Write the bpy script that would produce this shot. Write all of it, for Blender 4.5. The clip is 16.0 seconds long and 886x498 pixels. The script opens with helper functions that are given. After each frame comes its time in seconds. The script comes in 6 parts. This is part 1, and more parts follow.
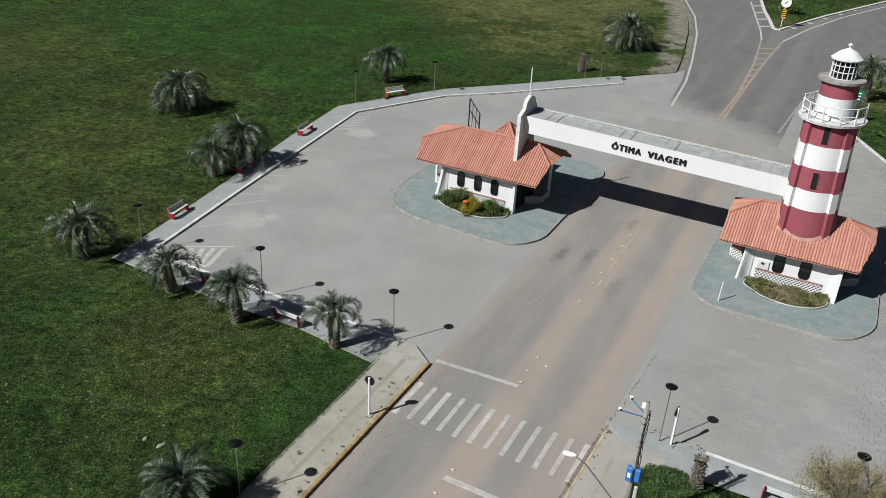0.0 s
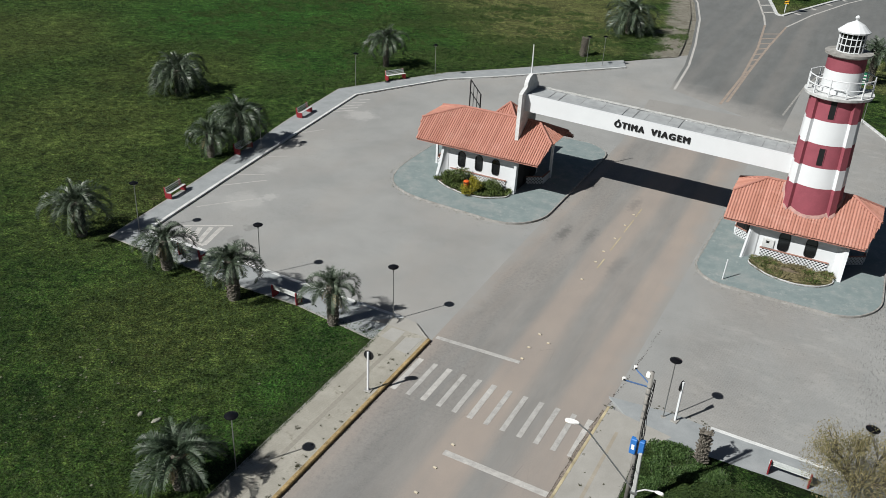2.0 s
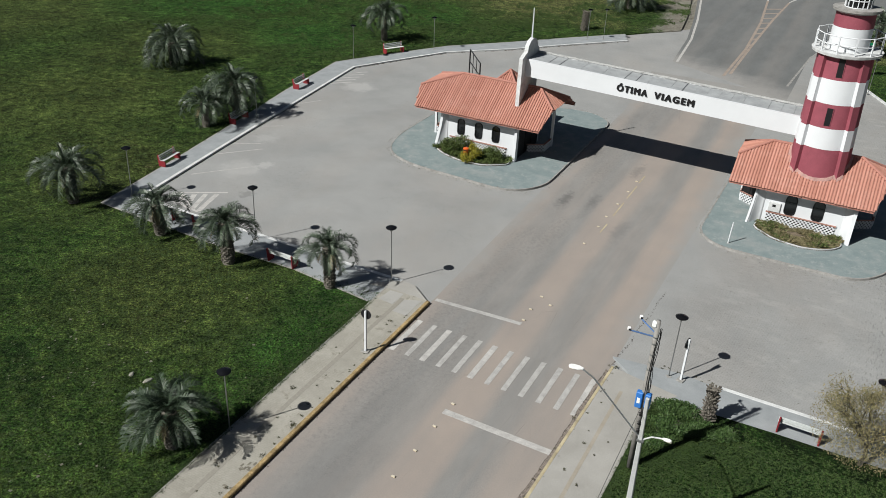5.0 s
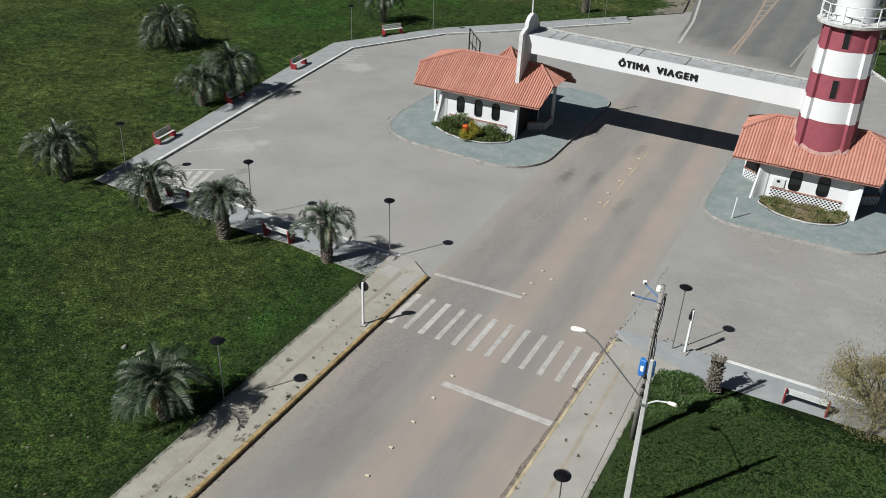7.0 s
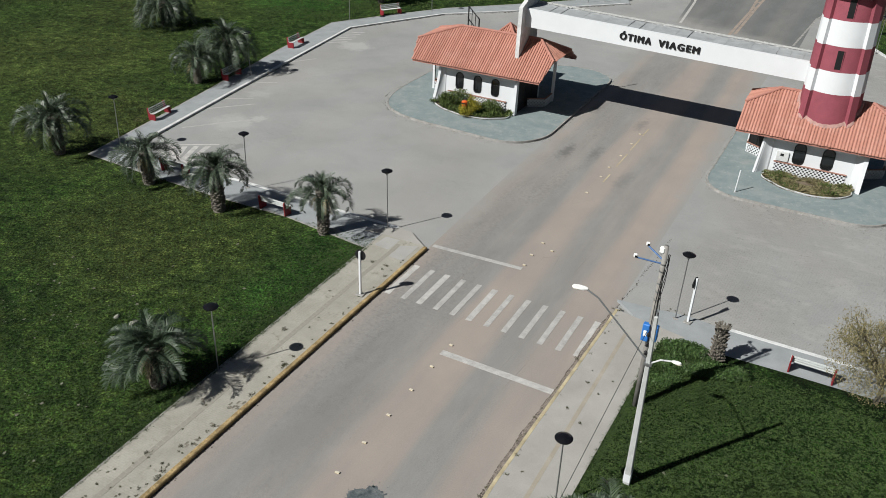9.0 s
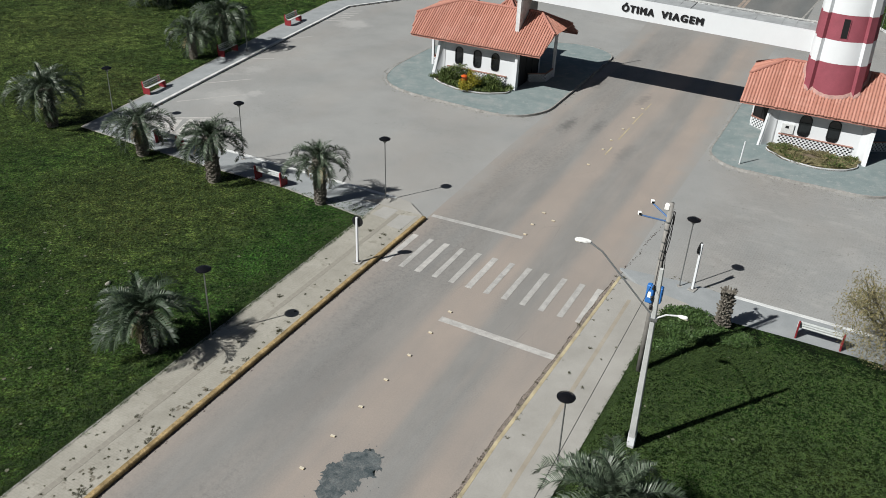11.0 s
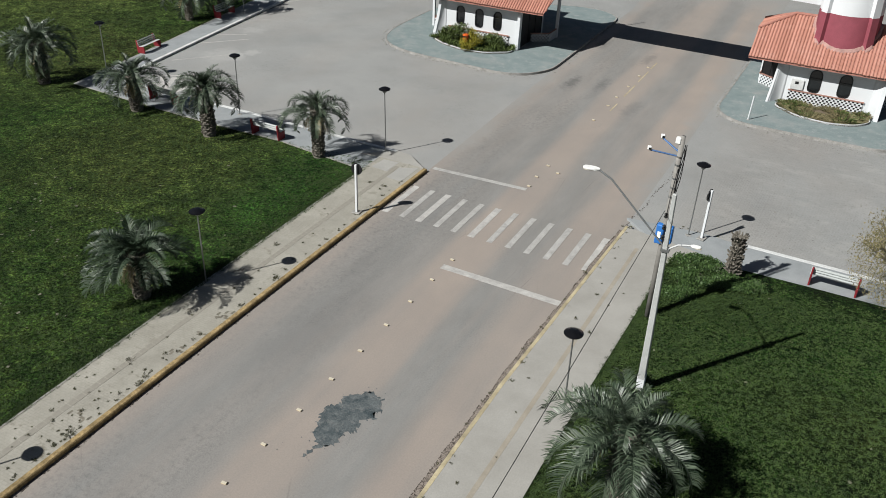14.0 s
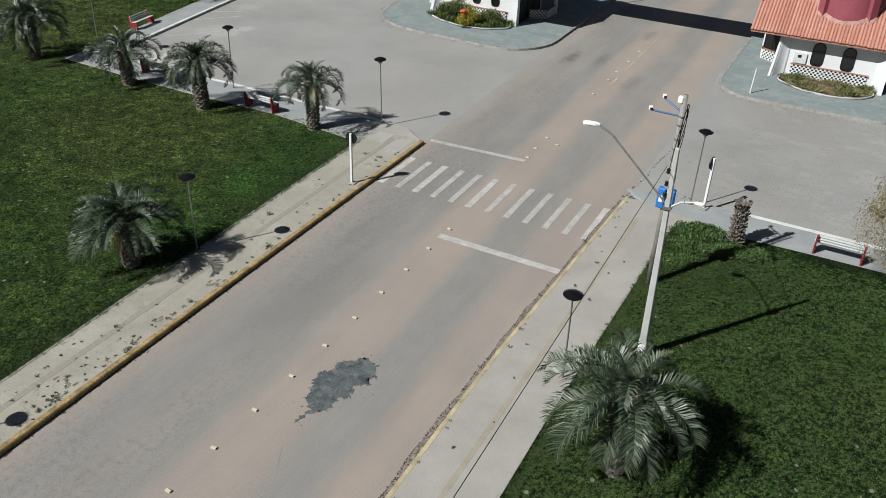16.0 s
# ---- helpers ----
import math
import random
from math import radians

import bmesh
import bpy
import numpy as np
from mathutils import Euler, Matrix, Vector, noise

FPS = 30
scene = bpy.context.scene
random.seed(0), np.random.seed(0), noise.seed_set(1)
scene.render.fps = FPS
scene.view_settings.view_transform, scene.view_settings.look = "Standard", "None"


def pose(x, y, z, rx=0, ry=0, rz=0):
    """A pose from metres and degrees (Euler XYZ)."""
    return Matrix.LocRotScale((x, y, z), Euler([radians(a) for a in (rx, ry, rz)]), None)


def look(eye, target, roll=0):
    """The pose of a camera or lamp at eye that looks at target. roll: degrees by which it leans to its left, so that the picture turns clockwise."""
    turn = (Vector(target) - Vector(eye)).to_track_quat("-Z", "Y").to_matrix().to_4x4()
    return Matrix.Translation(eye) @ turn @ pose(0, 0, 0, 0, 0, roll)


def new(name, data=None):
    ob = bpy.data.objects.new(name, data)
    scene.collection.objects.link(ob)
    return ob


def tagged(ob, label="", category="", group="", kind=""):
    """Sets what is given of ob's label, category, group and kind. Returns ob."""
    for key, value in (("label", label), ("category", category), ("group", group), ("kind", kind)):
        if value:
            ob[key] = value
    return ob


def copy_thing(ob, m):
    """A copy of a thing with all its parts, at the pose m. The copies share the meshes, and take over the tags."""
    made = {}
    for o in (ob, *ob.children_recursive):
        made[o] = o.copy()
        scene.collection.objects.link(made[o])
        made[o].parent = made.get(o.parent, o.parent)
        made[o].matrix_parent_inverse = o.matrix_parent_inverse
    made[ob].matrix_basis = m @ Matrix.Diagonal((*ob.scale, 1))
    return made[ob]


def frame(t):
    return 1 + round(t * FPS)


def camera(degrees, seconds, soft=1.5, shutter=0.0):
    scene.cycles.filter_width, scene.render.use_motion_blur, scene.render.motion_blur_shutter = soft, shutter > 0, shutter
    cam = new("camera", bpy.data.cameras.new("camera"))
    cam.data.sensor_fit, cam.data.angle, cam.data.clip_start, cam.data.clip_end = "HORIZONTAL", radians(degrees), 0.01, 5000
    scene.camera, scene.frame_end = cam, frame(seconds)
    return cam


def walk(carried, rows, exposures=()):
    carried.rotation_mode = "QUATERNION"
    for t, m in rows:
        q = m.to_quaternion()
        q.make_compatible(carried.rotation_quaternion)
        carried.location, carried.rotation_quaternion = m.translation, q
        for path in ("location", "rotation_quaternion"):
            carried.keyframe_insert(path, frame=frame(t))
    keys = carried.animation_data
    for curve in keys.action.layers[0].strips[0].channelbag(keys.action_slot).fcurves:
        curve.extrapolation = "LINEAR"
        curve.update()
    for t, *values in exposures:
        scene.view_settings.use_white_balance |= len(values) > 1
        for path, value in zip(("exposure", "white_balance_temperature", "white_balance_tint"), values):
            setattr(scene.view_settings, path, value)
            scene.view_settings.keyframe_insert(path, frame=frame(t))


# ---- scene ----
cam = camera(56.5, 16.0, 0.45)
PATH = [
    (0, (-0.311, -0.567, 27.497), (-0.336, 1.199, 26.558), 3.1),
    (0.5, (-0.29, -0.558, 27.164), (-0.315, 1.206, 26.222), 3.1),
    (1, (-0.256, -0.524, 26.85), (-0.282, 1.239, 25.905), 3.1),
    (1.5, (-0.206, -0.474, 26.497), (-0.233, 1.287, 25.549), 3.0),
    (2, (-0.179, -0.439, 26.16), (-0.207, 1.321, 25.211), 3.0),
    (2.5, (-0.142, -0.409, 25.774), (-0.171, 1.35, 24.824), 2.9),
    (3, (-0.117, -0.391, 25.463), (-0.146, 1.367, 24.511), 2.9),
    (3.5, (-0.093, -0.324, 25.069), (-0.121, 1.433, 24.113), 2.8),
    (4, (-0.072, -0.305, 24.783), (-0.1, 1.45, 23.824), 2.8),
    (6.5, (0.085, -0.162, 23.046), (0.056, 1.584, 22.07), 2.6),
    (7, (0.114, -0.118, 22.751), (0.085, 1.626, 21.773), 2.6),
    (7.5, (0.137, -0.11, 22.394), (0.108, 1.632, 21.412), 2.6),
    (8, (0.19, -0.077, 22.06), (0.16, 1.665, 21.076), 2.5),
    (8.5, (0.239, -0.053, 21.654), (0.21, 1.686, 20.666), 2.5),
    (9, (0.229, -0.051, 21.363), (0.201, 1.686, 20.372), 2.5),
    (11.5, (0.359, 0.057, 19.505), (0.33, 1.785, 18.498), 2.4),
    (12, (0.352, 0.066, 19.233), (0.321, 1.79, 18.22), 2.3),
    (12.5, (0.379, 0.08, 18.824), (0.35, 1.803, 17.808), 2.3),
    (13, (0.37, 0.098, 18.499), (0.341, 1.819, 17.48), 2.3),
    (13.5, (0.386, 0.086, 18.123), (0.356, 1.804, 17.099), 2.2),
    (14, (0.38, 0.102, 17.827), (0.351, 1.817, 16.799), 2.3),
    (14.5, (0.404, 0.128, 17.403), (0.375, 1.841, 16.372), 2.2),
    (15, (0.472, 0.126, 17.11), (0.441, 1.838, 16.076), 2.1),
    (15.5, (0.491, 0.148, 16.802), (0.462, 1.856, 15.762), 2.2),
    (16, (0.527, 0.205, 16.633), (0.5, 1.912, 15.591), 2.2),
]
walk(cam, [(t, look(eye, target, roll)) for t, eye, target, roll in PATH], [(0.0, 0.335), (16.0, 0.335)])

# ---- light ----
SHADOW = Vector((0.915, 0.590, 0))      # the way shadows fall
sun = new("sun", bpy.data.lights.new("sun", "SUN"))
sun.data.energy, sun.data.angle, sun.data.color = 5.0, radians(0.55), (1.0, 0.995, 0.96)
sun.matrix_world = look((0, 0, 60), Vector((0, 0, 60)) + SHADOW + Vector((0, 0, -1)))
world = bpy.data.worlds.new("sky")
scene.world = world
world.use_nodes = True
sky = world.node_tree.nodes.new("ShaderNodeTexSky")
sky.sky_type, sky.sun_disc = "NISHITA", False
sky.sun_elevation, sky.sun_rotation = radians(42.6), math.atan2(-SHADOW.x, -SHADOW.y)
world.node_tree.links.new(sky.outputs[0], world.node_tree.nodes["Background"].inputs[0])
world.node_tree.nodes["Background"].inputs[1].default_value = 0.021

# ---- plan ----
# The road runs along u; n points across it to the right. P(w, s, z): w across from the centre line, s along.
AXIS = radians(64.7)
U, N = Vector((math.cos(AXIS), math.sin(AXIS), 0)), Vector((math.sin(AXIS), -math.cos(AXIS), 0))
G = Matrix(((N.x, U.x, 0, -11.92 * N.x), (N.y, U.y, 0, -11.92 * N.y), (0, 0, 1, 0), (0, 0, 0, 1)))


# the frame of the gate's buildings, a little larger and sunk into their islands
GATE = Matrix.Translation((0, 0, -0.528)) @ Matrix.Scale(1.022, 4) @ G


def P(w, s, z=0.0):
    return G @ Vector((w, s, z))


def at_plan(w, s, z=0.0, turn=0.0):
    """A pose in the road's frame."""
    return G @ pose(w, s, z, 0, 0, turn)


# ---- materials ----
class Mat:
    """A node material put together step by step."""

    def __init__(self, name, rough=0.8, metal=0.0, spec=0.3):
        self.m = bpy.data.materials.new(name)
        self.m.use_nodes = True
        self.t = self.m.node_tree
        self.b = self.t.nodes["Principled BSDF"]
        self.b.inputs["Roughness"].default_value = rough
        self.b.inputs["Metallic"].default_value = metal
        self.b.inputs["Specular IOR Level"].default_value = spec
        self.co = self.t.nodes.new("ShaderNodeTexCoord").outputs["Object"]

    def link(self, a, b):
        self.t.links.new(a, b)

    def mapped(self, scale=(1, 1, 1), turn=0.0, src=None):
        n = self.t.nodes.new("ShaderNodeMapping")
        n.inputs["Scale"].default_value = scale
        n.inputs["Rotation"].default_value = (0, 0, turn)
        self.link(src or self.co, n.inputs[0])
        return n.outputs[0]

    def noise(self, scale, detail=4, rough=0.6, src=None, dist=0.0):
        n = self.t.nodes.new("ShaderNodeTexNoise")
        n.inputs["Scale"].default_value, n.inputs["Detail"].default_value = scale, detail
        n.inputs["Roughness"].default_value, n.inputs["Distortion"].default_value = rough, dist
        self.link(src or self.co, n.inputs["Vector"])
        return n.outputs["Fac"]

    def voronoi(self, scale, src=None, feature="F1", out="Distance"):
        n = self.t.nodes.new("ShaderNodeTexVoronoi")
        n.feature = feature
        n.inputs["Scale"].default_value = scale
        self.link(src or self.co, n.inputs["Vector"])
        return n.outputs[out]

    def ramp(self, fac, stops):
        n = self.t.nodes.new("ShaderNodeValToRGB")
        e = n.color_ramp.elements
        while len(e) < len(stops):
            e.new(0.5)
        for el, (p, c) in zip(e, stops):
            el.position = p
            el.color = (*c, 1) if isinstance(c, tuple) else (c, c, c, 1)
        self.link(fac, n.inputs[0])
        return n.outputs[0]

    def mix(self, fac, a, b, mode="MIX"):
        n = self.t.nodes.new("ShaderNodeMix")
        n.data_type, n.blend_type = "RGBA", mode
        for value, i in ((fac, 0), (a, 6), (b, 7)):
            if isinstance(value, tuple):
                n.inputs[i].default_value = (*value, 1)
            elif isinstance(value, (int, float)):
                n.inputs[i].default_value = value
            else:
                self.link(value, n.inputs[i])
        return n.outputs[2]

    def math(self, op, a, b=0.0, clamp=False):
        n = self.t.nodes.new("ShaderNodeMath")
        n.operation, n.use_clamp = op, clamp
        for value, i in ((a, 0), (b, 1)):
            if isinstance(value, (int, float)):
                n.inputs[i].default_value = value
            else:
                self.link(value, n.inputs[i])
        return n.outputs[0]

    def axis(self, i, src=None):
        n = self.t.nodes.new("ShaderNodeSeparateXYZ")
        self.link(src or self.co, n.inputs[0])
        return n.outputs[i]

    def band(self, v, lo0, lo1, hi0, hi1):
        """1 between lo1 and hi0, falling to 0 at lo0 and hi1."""
        def step(a, b):
            n = self.t.nodes.new("ShaderNodeMapRange")
            n.interpolation_type = "SMOOTHSTEP"
            n.inputs["From Min"].default_value, n.inputs["From Max"].default_value = a, b
            self.link(v, n.inputs[0])
            return n.outputs[0]
        return self.math("SUBTRACT", step(lo0, lo1), step(hi0, hi1), True)

    def step(self, v, a, b):
        n = self.t.nodes.new("ShaderNodeMapRange")
        n.interpolation_type = "SMOOTHSTEP"
        n.inputs["From Min"].default_value, n.inputs["From Max"].default_value = a, b
        self.link(v, n.inputs[0])
        return n.outputs[0]

    def random(self):
        return self.t.nodes.new("ShaderNodeObjectInfo").outputs["Random"]

    def island(self):
        return self.t.nodes.new("ShaderNodeNewGeometry").outputs["Random Per Island"]

    def color(self, c):
        if isinstance(c, tuple):
            self.b.inputs["Base Color"].default_value = (*c, 1)
        else:
            self.link(c, self.b.inputs["Base Color"])
        return self

    def bump(self, height, strength=0.3, distance=0.02):
        n = self.t.nodes.new("ShaderNodeBump")
        n.inputs["Strength"].default_value, n.inputs["Distance"].default_value = strength, distance
        self.link(height, n.inputs["Height"])
        self.link(n.outputs[0], self.b.inputs["Normal"])
        return self


def simple(name, c, rough=0.6, metal=0.0, wear=0.25, scale=3.0, grain=40.0, bump=0.15, spec=0.3, speck=0.1):
    """Paint, plaster or metal with stains and grain."""
    m = Mat(name, rough, metal, spec)
    dark = tuple(v * (1 - wear) for v in c)
    base = m.mix(m.ramp(m.noise(scale, 5, 0.65), [(0.35, 0.0), (0.7, 1.0)]), dark, c)
    fine = m.ramp(m.noise(grain, 3), [(0.3, 1 - 1.4 * speck), (0.7, 1 + 0.6 * speck)])
    m.color(m.mix(1.0, base, fine, "MULTIPLY")).bump(m.noise(grain, 3), bump, 0.01)
    return m.m


# dark smudges on the carriageway: across, along, radius, tone, strength
SMUDGES = [(-3.4, 49.7, 0.55, 0.10, 0.7), (-1.6, 50.4, 0.5, 0.11, 0.6), (-4.3, 59.0, 0.6, 0.12, 0.6), (-0.4, 57.2, 0.5, 0.13, 0.5), (1.3, 47.0, 0.6, 0.14, 0.5), (-2.4, 19.2, 1.5, 0.15, 0.5), (-3.2, 24.0, 0.5, 0.13, 0.3)]


def make_asphalt(name="asphalt", shade=1.0, dusty=0.85):
    """Old dusty carriageway: grey wheel tracks, reddish dust between them, dark patches."""
    m = Mat(name, 0.92, 0, 0.2)
    w, s = m.axis(0), m.axis(1)
    wob = m.math("MULTIPLY", m.math("SUBTRACT", m.noise(0.16, 3, 0.6, m.mapped((1, 0.22, 1))), 0.5), 2.0)
    wv = m.math("ADD", w, wob)
    streak = m.noise(1.0, 5, 0.6, m.mapped((0.9, 0.035, 1)))
    grey = m.mix(m.ramp(m.noise(0.7, 5, 0.7, m.mapped((1, 0.3, 1))), [(0.3, 0.0), (0.7, 1.0)]), tuple(v * shade for v in (0.184, 0.181, 0.173)), tuple(v * shade for v in (0.230, 0.226, 0.216)))
    dust = m.mix(m.ramp(m.noise(0.25, 4, 0.6), [(0.3, 0.0), (0.75, 1.0)]), (0.260, 0.227, 0.202), (0.310, 0.264, 0.228))
    lanes = m.math("ADD", m.band(wv, -1.35, -0.5, 0.7, 1.9), m.math("MULTIPLY", m.band(wv, 2.6, 3.6, 4.7, 6.0), 0.95))
    lanes = m.math("ADD", lanes, m.math("MULTIPLY", m.band(wv, -6.0, -5.2, -4.6, -3.7), 0.6), True)
    amount = m.math("ADD", m.math("MULTIPLY", lanes, dusty), m.math("MULTIPLY", m.ramp(streak, [(0.4, 0.0), (0.68, 1.0)]), 0.45 * dusty), True)
    amount = m.math("MULTIPLY", amount, m.ramp(m.noise(0.3, 4, 0.6, m.mapped((1, 0.2, 1))), [(0.25, 0.6), (0.6, 1.0)]))
    c = m.mix(amount, grey, dust)
    # towards the forecourt and the fork the carriageway vanishes under dust
    rag = m.math("MULTIPLY", m.math("SUBTRACT", m.noise(0.35, 5, 0.7), 0.5), 3.0)
    lane = m.math("MULTIPLY", m.band(wv, -5.2, -4.2, -1.9, -0.9), m.ramp(m.noise(0.3, 4, 0.7, m.mapped((1, 0.3, 1))), [(0.4, 0.0), (0.56, 1.0)]))
    mottle = m.math("MULTIPLY", m.ramp(m.noise(5.0, 6, 0.82), [(0.47, 0.0), (0.64, 0.55 if dusty > 0.5 else 0.0)]), lane)
    c = m.mix(mottle, c, (0.120, 0.118, 0.113))
    if dusty > 0.5:
        past = m.math("MULTIPLY", m.step(m.math("ADD", s, rag), 33.5, 38.0), m.step(m.math("ADD", m.math("ABSOLUTE", m.math("ADD", w, 0.0)), rag), 4.0, 5.6))
        past = m.math("MAXIMUM", past, m.step(m.math("ADD", s, m.math("MULTIPLY", rag, 2.0)), 72, 83))
        c = m.mix(past, c, (0.250, 0.243, 0.230))
    else:
        c = m.mix(1.0, c, (0.92, 0.97, 1.0), "MULTIPLY")
        seam = m.math("ADD", m.math("ADD", s, m.math("MULTIPLY", w, 0.573)), m.math("MULTIPLY", rag, 2.2))
        c = m.mix(m.math("SUBTRACT", 1.0, m.step(seam, 85.5, 92.0)), c, (0.250, 0.243, 0.230))
    for x, y, r, tone, strength in SMUDGES if dusty > 0.5 else ():
        d = m.t.nodes.new("ShaderNodeVectorMath")
        d.operation = "DISTANCE"
        d.inputs[1].default_value = (x, y * 0.3, 0)
        m.link(m.mapped((1, 0.3, 1)), d.inputs[0])
        near = m.ramp(m.math("DIVIDE", m.math("ADD", d.outputs["Value"], m.math("MULTIPLY", m.math("SUBTRACT", m.noise(2.2, 6, 0.8), 0.5), 1.6)), r), [(0.2, strength), (1.0, 0.0)])
        c = m.mix(near, c, (tone, tone * 0.98, tone * 0.95))
    speck = m.math("MULTIPLY", m.ramp(m.noise(3.0, 5, 0.8), [(0.64, 0.0), (0.72, 0.5)]), m.ramp(m.noise(0.3, 3), [(0.5, 0.0), (0.66, 1.0)]))
    c = m.mix(speck, c, (0.12, 0.115, 0.11))
    # coarse worn zones where the stones show
    worn = m.math("MULTIPLY", m.ramp(m.noise(15.0, 4, 0.75), [(0.48, 0.0), (0.62, 0.42)]), m.ramp(m.noise(0.4, 4, 0.7, m.mapped((1, 0.25, 1), 0.04)), [(0.45, 0.0), (0.58, 1.0)]))
    worn = m.math("MULTIPLY", worn, m.math("SUBTRACT", 1.0, amount))
    c = m.mix(worn, c, tuple(v * shade for v in (0.115, 0.112, 0.108)))
    fine = m.ramp(m.noise(17, 5, 0.8), [(0.25, 0.87), (0.75, 1.12)])
    c = m.mix(1.0, c, fine, "MULTIPLY")
    cracks = m.ramp(m.voronoi(0.8, m.mapped((1, 0.35, 1), 0.2), "DISTANCE_TO_EDGE"), [(0.0, 1.0), (0.012, 0.0)])
    cracks = m.math("MULTIPLY", cracks, m.ramp(m.noise(0.22, 2), [(0.58, 0.0), (0.68, 0.3)]))
    c = m.mix(cracks, c, (0.06, 0.055, 0.05))
    m.color(c).bump(m.math("ADD", m.noise(38, 4, 0.8), m.math("MULTIPLY", worn, 2.0)), 0.3, 0.015)
    return m.m


# stains of the forecourt: across, along, radius, tone, strength
SPOTS = [(-25.3, 41.9, 1.7, 0.36, 0.5), (-24.2, 43.3, 0.8, 0.36, 0.6), (-27.4, 47.5, 1.1, 0.35, 0.45), (-28.3, 62.3, 1.7, 0.37, 0.6), (-22.3, 38.9, 0.5, 0.13, 0.45), (-22.0, 36.9, 0.5, 0.14, 0.45),
         (-17.0, 60.5, 1.6, 0.33, 0.5), (14.5, 40.5, 1.0, 0.33, 0.35)]


def make_forecourt():
    """Grey block paving of the forecourt, dusty, with pale worn spots."""
    m = Mat("forecourt_paving", 0.92, 0, 0.2)
    base = m.mix(m.ramp(m.noise(0.16, 5, 0.65), [(0.3, 0.0), (0.7, 1.0)]), (0.226, 0.229, 0.224), (0.296, 0.297, 0.288))
    warm = m.ramp(m.noise(0.11, 4, 0.6, m.mapped((1.3, 0.6, 1))), [(0.45, 0.0), (0.7, 0.45)])
    c = m.mix(warm, base, (0.278, 0.255, 0.230))
    br = m.t.nodes.new("ShaderNodeTexBrick")
    br.inputs["Scale"].default_value = 1.0
    br.inputs["Brick Width"].default_value, br.inputs["Row Height"].default_value = 0.24, 0.12
    br.inputs["Mortar Size"].default_value = 0.012
    br.inputs["Color1"].default_value, br.inputs["Color2"].default_value = (1, 1, 1, 1), (0.86, 0.86, 0.86, 1)
    br.inputs["Mortar"].default_value = (0.62, 0.61, 0.6, 1)
    m.link(m.mapped((1, 1, 1), 0.03), br.inputs["Vector"])
    c = m.mix(m.math("ADD", m.math("MULTIPLY", m.step(m.axis(0), 5.0, 9.0), 0.25), 0.15), c, br.outputs["Color"], "MULTIPLY")
    fine = m.ramp(m.noise(15, 5, 0.82), [(0.25, 0.84), (0.75, 1.15)])
    c = m.mix(1.0, c, fine, "MULTIPLY")
    rag = m.math("MULTIPLY", m.math("SUBTRACT", m.noise(0.9, 5, 0.7), 0.5), 3.2)
    for x, y, r, tone, amount in SPOTS:
        d = m.t.nodes.new("ShaderNodeVectorMath")
        d.operation = "DISTANCE"
        d.inputs[1].default_value = (x, y, 0)
        m.link(m.co, d.inputs[0])
        near = m.ramp(m.math("DIVIDE", m.math("ADD", d.outputs["Value"], rag), r), [(0.5, amount), (1.12, 0.0)])
        c = m.mix(near, c, (tone, tone * 0.985, tone * 0.95))
    # rougher, pitted paving east of the road
    rough = m.math("MAXIMUM", m.ramp(m.noise(0.2, 3), [(0.5, 0.0), (0.62, 1.0)]), m.math("MULTIPLY", m.step(m.axis(0), 6.0, 10.0), m.ramp(m.noise(0.5, 3), [(0.35, 0.3), (0.6, 1.0)])))
    worn = m.math("MULTIPLY", m.ramp(m.noise(0.55, 5, 0.7, m.mapped((0.7, 1.5, 1), 0.4)), [(0.52, 0.0), (0.68, 0.5)]), m.step(m.axis(0), 6.0, 10.0))
    c = m.mix(worn, c, (0.335, 0.33, 0.31))
    pit = m.math("MULTIPLY", m.ramp(m.noise(5.5, 4, 0.75), [(0.56, 0.0), (0.67, 0.5)]), rough)
    c = m.mix(pit, c, (0.115, 0.11, 0.10))
    sunk = m.math("MULTIPLY", m.ramp(m.noise(5.0, 3, 0.6, m.mapped((1.9, 0.6, 1), 0.5)), [(0.56, 0.0), (0.62, 0.6)]), m.step(m.math("ADD", m.axis(0), rag), 15.0, 17.5))
    c = m.mix(sunk, c, (0.11, 0.112, 0.108))
    m.color(c).bump(m.math("ADD", br.outputs["Fac"], m.noise(30, 3)), 0.3, 0.012)
    return m.m


# stretches of the lawn: x, y, radius, strength
OLIVE_STRETCHES = [(-15.0, 38.0, 9.0, 0.6), (-24.0, 52.0, 9.0, 0.5), (-33.0, 67.0, 14.0, 0.5), (12.5, 20.0, 3.5, 0.5), (-30.0, 85.0, 12.0, 0.4), (-53.0, 94.0, 18.0, 0.5)]
HAY_STRETCHES = [(9.5, 113.0, 13.0, 0.75), (7.0, 133.0, 20.0, 0.8), (21.0, 122.0, 11.0, 0.7), (24.0, 143.0, 13.0, 0.8), (16.0, 104.0, 5.0, 0.5)]
LUSH_STRETCHES = [(-6.4, 36.0, 3.6, 0.7), (-8.2, 32.4, 2.8, 0.6), (-9.6, 28.0, 2.4, 0.5), (-30.0, 110.0, 20.0, 0.8), (-18.0, 124.0, 18.0, 0.8), (-17.0, 90.0, 9.0, 0.7), (-5.0, 104.0, 9.0, 0.6), (10.0, 26.0, 6.0, 0.75), (9.0, 18.0, 5.0, 0.6), (15.0, 24.0, 5.0, 0.6)]


